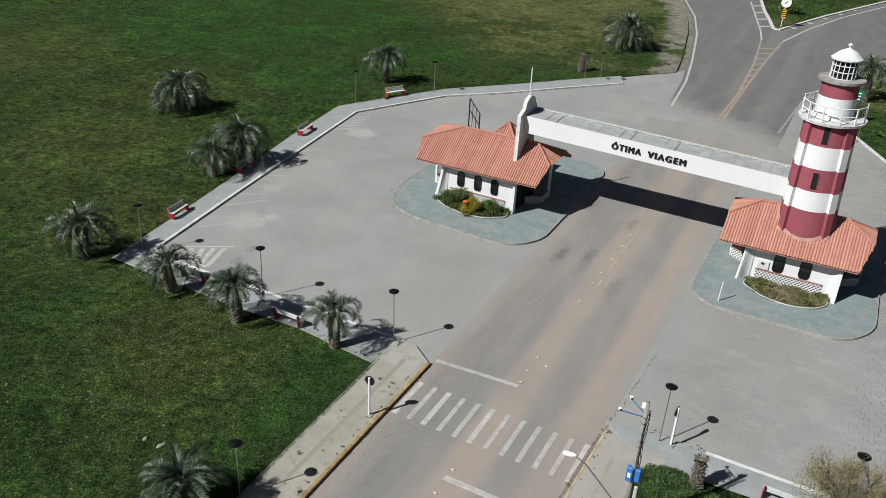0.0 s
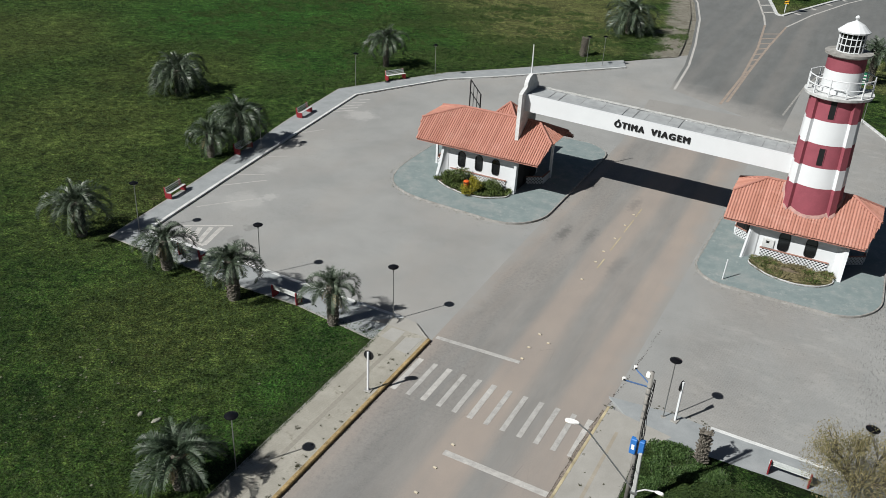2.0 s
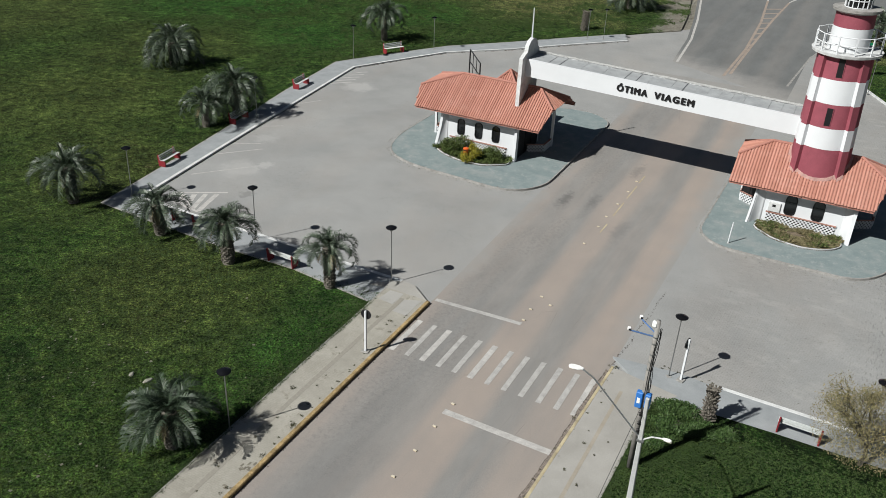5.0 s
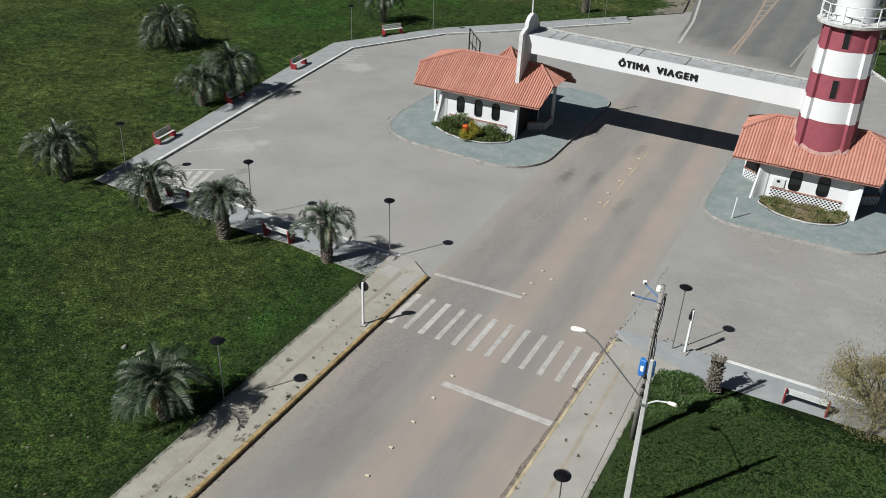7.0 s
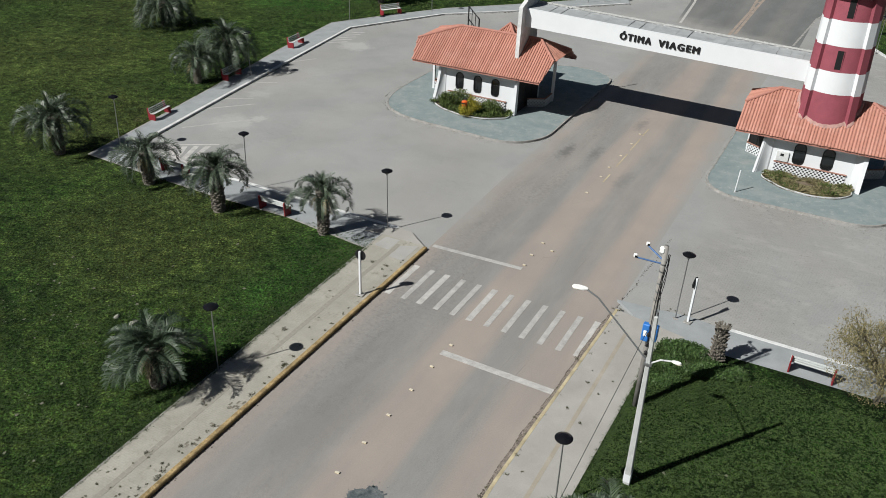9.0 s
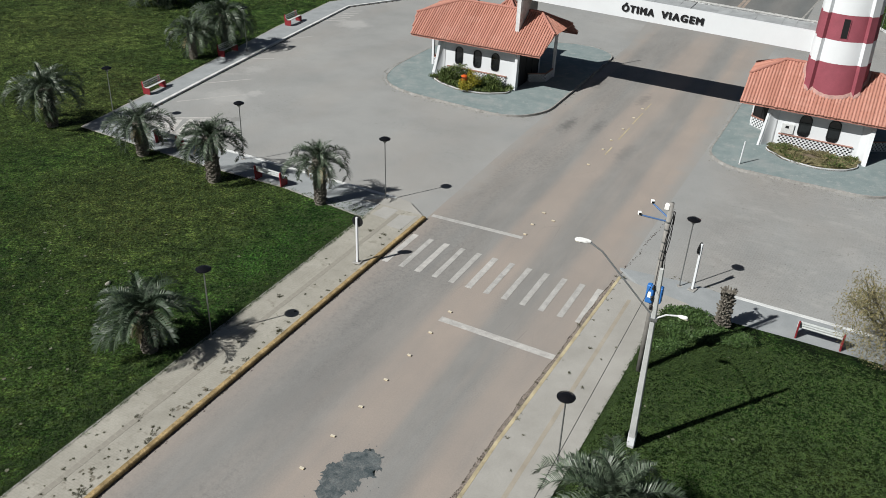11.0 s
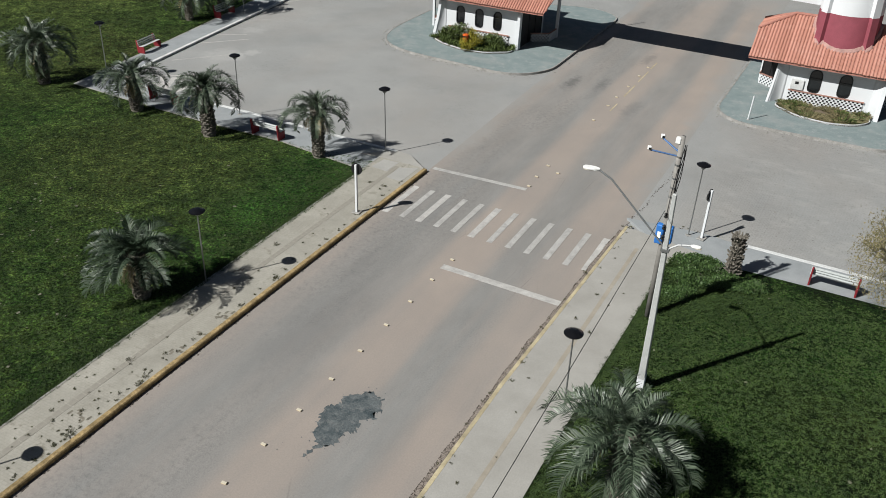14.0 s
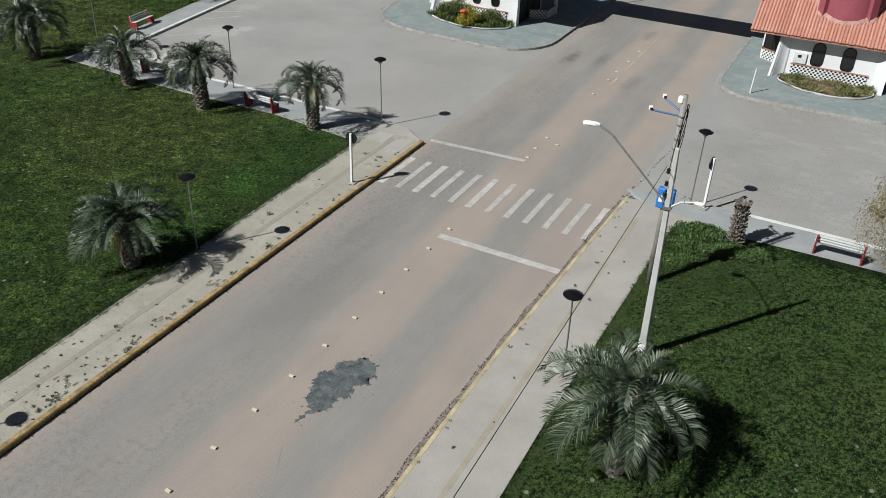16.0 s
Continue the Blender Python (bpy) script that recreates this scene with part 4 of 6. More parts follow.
    for x, sx in ((x0 - 0.02, -1), (x1 + 0.02, 1)):
        d = part("side_door", box(B(), min(x, x - sx * 0.06), max(x, x - sx * 0.06), front + (0.45 if x0 < 0 else 0.2), front + depth - 0.45, z0, top - 0.25), BLACK, o, "dark glazed doorway")
        for k in range(4):
            yy = front + 0.45 + (depth - 0.9) * k / 3
            part("door_frame", box(B(), x + sx * 0.0 - 0.03, x + sx * 0.0 + 0.03, yy - 0.03, yy + 0.03, z0, top - 0.25), DARK_METAL, d)
    # covered ends: angled bays with low pierced screens and corner posts
    for sx, xa in ((-1, x0), (1, x1)):
        a, b, c = (xa + sx * 0.15, ry - 0.35), (xa + sx * 1.25, ry + 0.35), (xa + sx * 1.25, by - 0.25)
        if sx < 0 and x0 < 0:
            a, b, c = (xa - 0.3, ry - 0.95), (xa - 1.62, ry - 0.45), (xa - 1.62, by - 0.25)
            part("post", bevel(box(B(), b[0] - 0.09, b[0] + 0.09, b[1] - 0.09, b[1] + 0.09, z0, eave_z + 0.2), 0.015), WHITE, o)
        for p, q in ((a, b), (b, c)):
            if sx < 0:
                p, q = q, p
            d = Vector((q[0] - p[0], q[1] - p[1]))
            turned = pose(p[0], p[1], 0.3, 0, 0, math.degrees(math.atan2(d.y, d.x)))
            lattice(o, turned, d.length, 0.95)
            if sx < 0 and x0 > 0:
                glazing = part("bay_glazing", box(B(), 0.02, d.length - 0.02, 0.06, 0.09, 0.97, eave_z - 0.2, turned), BLACK, o, "dark glazing above the pierced screen")
                for k in range(3):
                    xx = 0.05 + (d.length - 0.1) * k / 2
                    part("mullion", box(B(), xx - 0.03, xx + 0.03, 0.03, 0.1, 0.97, eave_z - 0.2, turned), DARK_METAL, glazing)
        for p in (c,):
            part("post", bevel(box(B(), p[0] - 0.1, p[0] + 0.1, p[1] - 0.1, p[1] + 0.1, z0, tz + 0.1), 0.015), WHITE, o)
    return o


gatehouse("gatehouse", "white gatehouse with terracotta roof, arched windows and flower bed", -14.5, -8.55, 52.75, 3.52, (-13.05, -11.6, -10.2), (-13.9, -9.3),
          (-14.15, -7.9, 55.05, 5.62), (-17.05, -6.3, 4.62), (-16.62, -6.62, 51.95), (59.7, 3.4), 0.45, (0.54, 1.2, 1.7))
gatehouse("gatehouse", "white gatehouse with terracotta roof carrying the striped lighthouse", 8.5, 14.3, 52.25, 3.25, (10.62, 12.26), (9.3, 13.45),
          (8.55, 13.9, 54.55, 5.3), (6.72, 15.75, 4.46), (6.68, 15.25, 51.42), (57.7, 3.2), 0.5, (0.62, 1.28, 1.52))


def rear_bay(x, y, h, apex, eave_z):
    """A small square bay behind a gatehouse under a pyramid of tiles."""
    o = thing("gatehouse_bay", "square white rear bay under a tiled pyramid roof", "gatehouse bay", GATE)
    part("wall", box(B(), x - h + 0.5, x + h - 0.5, y - h + 0.5, y + h - 0.5, KERB, eave_z - 0.05), WHITE, o)
    c = [(x - h, y - h, eave_z), (x + h, y - h, eave_z), (x + h, y + h, eave_z), (x - h, y + h, eave_z)]
    for i in range(4):
        pts = [c[i], c[(i + 1) % 4], (x, y, apex)]
        bm = B()
        slab(bm, pts)
        board = part("roof_slope", bm, RIDGE, o)
        part("roof_tiles", tiled(B(), pts), TILE, board, "terracotta barrel tiles")
        part("ridge_tiles", tube(B(), [Vector(c[i]) + Vector((0, 0, 0.05)), Vector((x, y, apex + 0.05))], 0.095, 8), RIDGE, o)


rear_bay(-12.1, 59.3, 1.4, 5.2, 3.9)

# ---- lighthouse ----
LX, LY = 11.58, 54.35


def lighthouse():
    o = thing("lighthouse", "red and white striped lighthouse tower with a railed balcony", "lighthouse", GATE @ pose(LX, LY, -0.08, 0, -1.3, 0))
    bands = [(3.2, 6.1, RED), (6.1, 7.42, WHITE), (7.42, 8.9, RED), (8.9, 10.36, WHITE), (10.36, 11.72, RED)]

    def half(z):
        return 1.77 + (1.58 - 1.77) * (z - 4.3) / 7.4
    for z0, z1, mat in bands:
        bm = B()
        seg = 32
        r0, r1 = half(z0) * 1.0, half(z1) * 1.0
        rings(bm, [(r0, z0), (r1, z1)], seg, None, False)
        part("tower_band", bm, mat, o, "", True)
        for k in range(4):
            bm = B()
            a = radians(45 + 90 * k)
            pts = []
            for z in (z0, z1):
                e = half(z) * 1.13
                i = half(z) * 0.72
                t = 0.24
                c, s_ = math.cos(a), math.sin(a)
                pts.append([bm.verts.new((c * r - s_ * d, s_ * r + c * d, z)) for r, d in ((i, -t), (e, -t), (e, t), (i, t))])
            bm.faces.new(pts[0][::-1])
            bm.faces.new(pts[1])
            for j in range(4):
                bm.faces.new((pts[0][j], pts[0][(j + 1) % 4], pts[1][(j + 1) % 4], pts[1][j]))
            part("pilaster", bm, mat, o)
    for z in (7.6, 10.55):
        r = half(z) * 1.0
        f = part("slit_window", box(B(), -0.22, 0.12, -r - 0.015, -r + 0.25, z, z + 1.08), BLACK, o, "dark slit window")
        part("reveal", box(B(), 0.12, 0.15, -r - 0.02, -r + 0.2, z, z + 1.08), RED, f)
    # flashing where the tower meets the roof
    bm = B()
    uneven = random.Random(23)
    seam = []
    for k in range(72):
        a = 2 * math.pi * k / 72
        off = abs((math.degrees(a) % 90) - 45)
        r = half(4.3) * (1.13 if off < 8 else 1.0)
        foot = r + uneven.uniform(0.08, 0.13)
        row = []
        for q, lift in ((r - 0.06, 0.2), (r + 0.03, 0.15 + uneven.uniform(-0.02, 0.02)), (foot, 0.07), (foot, -0.02)):
            y = LY + q * math.sin(a)
            z = 3.25 + 0.655 * (y - 51.42) if y < 54.55 else 5.3 - 0.667 * (y - 54.55)
            row.append(bm.verts.new((q * math.cos(a), q * math.sin(a), z + lift + 0.08)))
        seam.append(row)
    for r0, r1 in zip(seam, seam[1:] + seam[:1]):
        for k in range(3):
            bm.faces.new((r0[k], r0[k + 1], r1[k + 1], r1[k]))
    part("flashing", bm, simple("pinkish_mortar", (0.42, 0.255, 0.225), 0.85, 0, 0.35, 3, 25, 0.3), o, "uneven pink mortar seam on the tiles")
    # balcony
    part("balcony_slab", rings(B(), [(1.55, 11.62), (1.96, 11.76), (2.0, 11.92), (1.2, 11.93)], 32), OLD_WHITE, o, "stained white slab")
    rail = thing_part("railing", o)
    for k in range(12):
        a = 2 * math.pi * (k + 0.5) / 12
        x, y = 1.88 * math.cos(a), 1.88 * math.sin(a)
        part("baluster", box(B(), -0.035, 0.035, -0.035, 0.035, 11.9, 12.95, pose(x, y, 0, 0, 0, math.degrees(a))), WHITE, rail)
    for z in (12.42, 12.92):
        bm = B()
        pts = [(1.88 * math.cos(2 * math.pi * (k + 0.5) / 12), 1.88 * math.sin(2 * math.pi * (k + 0.5) / 12), z) for k in range(13)]
        for a, b in zip(pts, pts[1:]):
            tube(bm, [a, b], 0.032, 6)
        part("rail", bm, WHITE, rail)
    # neck, cornice, lantern
    part("neck", rings(B(), [(1.13, 11.9), (1.11, 13.28)], 32, None, False), WHITE, o, "", True)
    part("neck_band", rings(B(), [(1.11, 13.28), (1.09, 14.12)], 32, None, False), RED, o, "", True)
    part("cornice", rings(B(), [(1.09, 14.08), (1.34, 14.2), (1.36, 14.34), (0.7, 14.37)], 28), CAP, o, "weathered grey concrete cornice")
    lan = thing_part("lantern", o)
    part("glazing", rings(B(), [(0.7, 14.34), (0.7, 15.5)], 16), GLASS, lan, "dark lantern glass")
    for k in range(16):
        a = 2 * math.pi * k / 16
        part("mullion", box(B(), -0.025, 0.025, -0.025, 0.025, 14.34, 15.52, pose(0.73 * math.cos(a), 0.73 * math.sin(a), 0, 0, 0, math.degrees(a))), WHITE, lan)
    for z in (14.38, 14.78, 15.16, 15.48):
        bm = B()
        for k in range(16):
            a, b = 2 * math.pi * k / 16, 2 * math.pi * (k + 1) / 16
            tube(bm, [(0.73 * math.cos(a), 0.73 * math.sin(a), z), (0.73 * math.cos(b), 0.73 * math.sin(b), z)], 0.03, 5)
        part("glazing_bar", bm, WHITE, lan)
    part("dome", rings(B(), [(0.9, 15.48), (0.92, 15.56), (0.52, 15.92), (0.12, 16.12), (0.06, 16.15)], 16), WHITE, o, "white faceted cap")
    part("finial", rings(B(), [(0.05, 16.1), (0.06, 16.22), (0.13, 16.3), (0.13, 16.36), (0.04, 16.44)], 10), WHITE, o)
    return o


def thing_part(name, parent):
    e = new(name)
    e.parent = parent
    return e


lighthouse()

# ---- beam with the greeting, and its western pylon ----
BW0, BW1, BS0, BS1, BZ0, BZ1 = -8.85, 10.1, 54.1, 56.45, 6.62, 7.88


def beam():
    # the beam sinks by half a metre towards the lighthouse
    fall = Matrix.Translation((BW0, 0, BZ1)) @ pose(0, 0, 0, 0, 1.62, 0) @ Matrix.Translation((-BW0, 0, -BZ1))
    o = thing("gate_beam", "white gate beam across the road with black lettering", "gate beam", GATE @ fall)
    part("front_face", box(B(), BW0, BW1, BS0, BS0 + 0.15, BZ0, BZ1), WHITE, o)
    part("rear_face", box(B(), BW0, BW1, BS1 - 0.15, BS1, BZ0, BZ1 + 0.04), OLD_WHITE, o)
    part("soffit", box(B(), BW0, BW1, BS0 + 0.15, BS1 - 0.15, BZ0, BZ0 + 0.12), WHITE, o)
    n = 24
    for i in range(n):
        a, b = BW0 + (BW1 - BW0) * i / n, BW0 + (BW1 - BW0) * (i + 1) / n
        box_ = box(B(), a + 0.005, b - 0.005, BS0 + 0.155, BS1 - 0.155, BZ1 - 0.09, BZ1 - 0.04 + random.uniform(-0.008, 0.012))
        part("roof_sheet", box_, SHEET, o)
        if i in (2, 3, 9, 10, 14):
            part("sheet_joint", box(B(), a - 0.014, a + 0.014, BS0 + 0.155, BS1 - 0.16, BZ1 - 0.09, BZ1 - 0.015), STEEL, o)
    bm = B()
    rr = random.Random(8)
    x = BW0
    while x < BW1 - 0.2:
        d = rr.uniform(0.05, 0.16)
        box(bm, x, min(x + d - 0.01, BW1), BS1 - 0.17 - rr.uniform(0, 0.06), BS1 + 0.02, BZ1 + 0.02, BZ1 + 0.07 + rr.uniform(0, 0.03))
        x += d
    part("coping", bm, COPING, o, "crumbling pale mortar coping")
    # letters
    for word, w0, wide in (("ÓTIMA", -2.08, 2.16), ("VIAGEM", 0.52, 2.72)):
        cu = bpy.data.curves.new("letters", "FONT")
        cu.body, cu.size, cu.extrude, cu.space_character, cu.offset = word, 0.62, 0.03, 1.3, 0.0
        tmp = new("letters", cu)
        me = bpy.data.meshes.new_from_object(tmp.evaluated_get(bpy.context.evaluated_depsgraph_get()))
        bpy.data.objects.remove(tmp)
        bold = bmesh.new()
        for dx, dy, deep in ((-0.045, 0, 1.0), (-0.015, 0.016, 0.97), (0.045, 0, 0.94), (0.015, -0.016, 0.91)):
            copy = me.copy()
            copy.transform(Matrix.Translation((dx, dy, 0)) @ Matrix.Diagonal((1, 1, deep, 1)))
            bold.from_mesh(copy)
            bpy.data.meshes.remove(copy)
        bold.to_mesh(me)
        bold.free()
        xs = [v.co.x for v in me.vertices]
        k = wide / (max(xs) - min(xs))
        me.transform(Matrix.Translation((w0, BS0 - 0.035, BZ0 + 0.42)) @ pose(0, 0, 0, 90, 0, 0) @ Matrix.Diagonal((k, 1.0, 1, 1)) @ Matrix.Translation((-min(xs), 0, 0)))
        me.materials.append(BLACK)
        ob = new("lettering", me)
        ob.parent = o
        ob["label"] = "raised black capital letters"


COPING = make_concrete("pale_mortar", (0.34, 0.34, 0.33), (0.56, 0.56, 0.54), 3.5)
beam()


def pylon():
    o = thing("gate_pylon", "white pylon with a rounded stepped top carrying the beam", "pylon", GATE)
    prof = [(53.0, 0.14), (56.3, 0.14), (56.3, 8.2), (56.15, 8.55), (55.95, 8.6), (55.85, 8.9), (55.5, 9.25), (54.95, 9.42), (54.4, 9.3), (54.05, 9.0), (53.95, 8.62), (53.45, 8.45), (53.1, 8.3)]
    bm = B()
    a = [bm.verts.new((-9.14, y + 0.3, max(z - 0.3, 0.1))) for y, z in prof]
    b = [bm.verts.new((-8.86, y + 0.3, max(z - 0.3, 0.1))) for y, z in prof]
    bm.faces.new(a)
    bm.faces.new(b[::-1])
    for i in range(len(prof)):
        bm.faces.new((a[i], b[i], b[(i + 1) % len(prof)], a[(i + 1) % len(prof)]))
    part("shaft", bm, OLD_WHITE, o)
    part("mast", tube(B(), [(-9.02, 55.25, 9.0), (-9.08, 55.3, 11.2)], 0.055, 8, 0.04), WHITE, o, "thin white mast")


pylon()


# ---- the fork beyond the gate ----
gore_w = [(26.5, 83.4), (31.9, 94.5), (37.8, 108.5), (43.0, 122.6), (44.6, 128.3), (49.9, 151.9)]
gore_e = [(27.4, 84.2), (33.1, 96.3), (39.8, 110.1), (45.9, 122.0), (53.0, 131.5), (62.5, 142.4), (75.0, 154.5)]


def line(name, pts, d0, d1, mat, label, z=0.009):
    bm = B()
    strip_mesh(bm, offset_line(pts, d0), offset_line(pts, d1), z)
    return single(name, bm, mat, label, "road marking", kind="structure")


line("edge_line", fork_w[:7], 0.35, 0.62, LINE, "white edge line along the curving road")
line("gore_line", gore_w[:4], -0.15, 0.15, PINK_LINE, "faded line of the gore where the roads part")
line("gore_line", gore_e[:4], -0.15, 0.15, PINK_LINE, "faded line of the gore where the roads part")
line("gore_line", gore_w[3:], -0.14, 0.14, LINE, "white line beside the median")
line("gore_line", gore_e[3:], -0.14, 0.14, LINE, "white line beside the median")
for i in range(9):
    t = 0.25 + 0.075 * i
    ya = 83.4 + (122.6 - 83.4) * t
    a = np.interp(ya, [p[1] for p in gore_w], [p[0] for p in gore_w])
    yb = ya + 0.6
    b = np.interp(yb, [p[1] for p in gore_e], [p[0] for p in gore_e])
    if b - a > 0.4:
        line("gore_rung", [(float(a), ya), (float(b), yb)], -0.22, 0.22, PINK_LINE, "faded cross stripe of the gore", 0.0145)
median_w = [(47.3, 131.0), (48.4, 136), (50.2, 145), (52.6, 155), (58, 190), (66, 260)]
median_e = [(48.6, 130.6), (52.5, 134.8), (59.8, 142.6), (77.6, 159.9), (120, 198), (230, 262)]
nose = [(47.3, 131.0), (47.35, 129.9), (47.8, 129.7), (48.6, 130.6)]
single("median_lawn", prism(B(), plan_of(median_w[::-1] + nose[1:3] + median_e), -0.09, LAWN), GRASS, "grassed median with a rounded kerb", "median", G, kind="structure")
single("median_kerb", ribbon(B(), median_w[::-1] + nose[1:3] + median_e, -0.2, 0.25, -0.09, KERB + 0.02), OLD_WHITE, "white painted kerb of the median", "kerb", kind="structure")
for i in range(7):
    x, y = 51.0 + 4.1 * i, 131.2 + 4.45 * i
    line("gore_rung", [(x, y), (x - 0.7, y + 1.9)], -0.35, 0.35, LINE, "white cross stripe beside the median")
for i in range(4):
    y = 131.5 + 5.5 * i
    x = float(np.interp(y, [p[1] for p in gore_w], [p[0] for p in gore_w]))
    line("gore_rung", [(x, y), (x + 1.8, y + 0.6)], -0.35, 0.35, LINE, "white cross stripe beside the median")
# eastern edge past the lighthouse
east_edge = [(39.6, 90.6), (39.9, 82.0), (40.1, 73.7), (41.5, 62), (50, 50)]
single("kerb_far_east", ribbon(B(), east_edge, -0.2, 0.02, -0.09, KERB), OLD_WHITE, "white painted kerb beside the far lawn", "kerb", kind="structure")
single("lawn_northeast", prism(B(), plan_of(east_edge + [(200, 50), (200, 178), (120, 146), (75, 121), (52.5, 104.5), (43.5, 95)]), -0.5, LAWN), GRASS,
       "green lawn beyond the lighthouse", "lawn", G, kind="structure")
line("edge_line", [(32.2, 80.9), (38.1, 91.6), (41, 96), (52, 109.2), (75, 129)], -0.1, 0.1, CAP, "worn pale edge strip of the road", 0.012)

# parking bays of the forecourt
def bay(pts, wide=0.13, mat=FAINT):
    line("bay_line", [tuple(P(*p).xy) for p in pts], -wide / 2, wide / 2, mat, "faded white parking bay line", 0.004)


for a, b in (((-24.7, 42.6), (-27.4, 39.2)), ((-26.2, 45.6), (-28.9, 42.4)), ((-27.0, 46.4), (-29.2, 45.0)), ((-27.9, 50.4), (-30.1, 48.8)), ((-29.0, 57.3), (-30.6, 54.6))):
    bay((a, b))
bay(((-26.1, 36.45), (-23.3, 38.25)), 0.2, LINE)
bay(((-25.9, 35.4), (-23.0, 35.0)), 0.2, LINE)
for i in range(4):
    bay(((-25.6 + 0.62 * i, 36.5 + 0.4 * i), (-24.7 + 0.55 * i, 35.35 - 0.08 * i)), 0.34, LINE)
for i in range(5):
    bay(((-31.2 + 0.05 * i, 61.6 + 1.1 * i), (-29.7 - 0.1 * i, 63.2 + 0.9 * i)), 0.22, FAINT)
bay(((5.4, 33.3), (10.4, 33.0), (12.6, 32.6)), 0.14, PALE_YELLOW)

for s0, s1 in ((46.2, 47.6), (49.0, 51.4), (52.2, 54.6), (55.2, 56.8)):
    line("centre_line", [tuple(P(0.25, s0).xy), tuple(P(0.28, s1).xy)], -0.04, 0.04, PALE_YELLOW, "worn remains of the centre line", 0.0075)

# patch of fresh asphalt, frayed at its rim
rnd = random.Random(21)
bm = B()
core = [(0.95, 14.2), (1.02, 14.9), (0.62, 15.3), (0.42, 15.9), (0.36, 16.4), (0.62, 16.75), (0.6, 17.1), (0.9, 17.45), (1.22, 17.75), (1.72, 17.6), (1.98, 17.1), (1.84, 16.85), (2.0, 16.7), (1.6, 16.4), (1.78, 15.9), (1.5, 15.7), (1.55, 15.15), (1.25, 14.95)]
frayed = []
for i in range(len(core)):
    a, b = Vector(core[i]), Vector(core[(i + 1) % len(core)])
    for k in range(9):
        p = a.lerp(b, k / 9)
        frayed.append((p.x + rnd.uniform(-0.08, 0.08), p.y + rnd.uniform(-0.08, 0.08)))
prism(bm, frayed, 0.004, 0.009)
single("asphalt_patch", bm, TAR, "dark frayed patch of newer asphalt", "road patch", G, kind="structure")
bm = B()
for i in range(45):
    c = Vector((0.8, 14.0)).lerp(Vector((1.5, 17.6)), rnd.random()) + Vector((rnd.gauss(0, 0.45), rnd.gauss(0, 0.4)))
    r = rnd.uniform(0.006, 0.022)
    prism(bm, [(c.x + r * rnd.uniform(0.6, 1.3) * math.cos(a), c.y + r * rnd.uniform(0.6, 1.3) * math.sin(a)) for a in (0, 1.2, 2.4, 3.6, 4.9)], 0.006, 0.014)
single("asphalt_crumbs", bm, TAR, "dark crumbs scattered round the asphalt patch", "gravel", G, kind="stuff")

# raised road studs on the centre line
STUD_YELLOW = simple("yellow_stud", (0.60, 0.50, 0.33), 0.6, 0, 0.3, 8, 50, 0.1)
STUD_WHITE = simple("pale_stud_face", (0.58, 0.53, 0.42), 0.4, 0, 0.1, 8, 50, 0.1)


def stud():
    o = thing("road_stud", "small yellow raised road stud on the centre line", "road stud", group="road studs")
    part("body", bevel(box(B(), -0.1, 0.08, -0.045, 0.045, 0.002, 0.05), 0.015), STUD_YELLOW, o)
    part("reflector", box(B(), -0.09, 0.07, -0.05, 0.035, 0.0505, 0.056), STUD_WHITE, o, "pale reflector")
    return o


first_stud = stud()
places = [(-0.33 + 0.017 * i, 10.62 + 1.745 * i) for i in range(10)] + [(-0.07, 34.3), (-0.15, 35.47), (-0.12, 36.98), (0.62, 36.4), (-0.1, 44.2), (-0.1, 46.9), (-0.08, 48.6), (0.0, 50.9), (0.04, 53.3), (0.05, 55.4)]
for i, (w, s) in enumerate(places):
    m = at_plan(w + random.uniform(-0.02, 0.02), s, 0, random.uniform(-10, 10))
    if i == 0:
        first_stud.matrix_world = m
    else:
        copy_thing(first_stud, m)

# ---- lamps ----
def post_lamp():
    o = thing("post_lamp", "thin grey post lamp with a flat black disc shade", "lamp post", group="post lamps")
    part("post", tube(B(), [(0, 0, 0), (0, 0, 3.25)], 0.03, 8, 0.026), STEEL, o)
    part("base_plate", bevel(box(B(), -0.11, 0.11, -0.11, 0.11, 0, 0.03), 0.008), CAP, o)
    part("lamp_body", rings(B(), [(0.05, 3.18), (0.12, 3.26), (0.13, 3.36)], 12), STEEL, o)
    part("shade", rings(B(), [(0.29, 3.36), (0.3, 3.39), (0.17, 3.46), (0.05, 3.49)], 20), GLOSS_BLACK, o, "flat black disc")
    return o


lamp0 = post_lamp()
lamp_places = [P(-7.94, 33.95), P(-7.58, 19.9), P(7.05, 19.8), P(7.87, 33.3), Vector((-12.05, 43.25, 0)), Vector((-21.4, 48.1, 0)), Vector((-16.85, 63.8, 0)),
               Vector((-11.4, 82.2, 0)), Vector((-3.43, 87.3, 0)), Vector((13.8, 94.8, 0)), Vector((15.75, 95.3, 0)), P(-7.76, 7.36), P(16.5, 32.8), Vector((39.6, 79.5, 0))]
for i, p in enumerate(lamp_places):
    m = Matrix.Translation((p.x, p.y, KERB - 0.03)) @ pose(0, 0, 0, random.uniform(-1, 1), random.uniform(-1, 1), random.uniform(0, 90))
    if i in (1, 2):
        m = m @ Matrix.Diagonal((1, 1, 0.92, 1))
    if i == 0:
        lamp0.matrix_world = m
    else:
        copy_thing(lamp0, m)


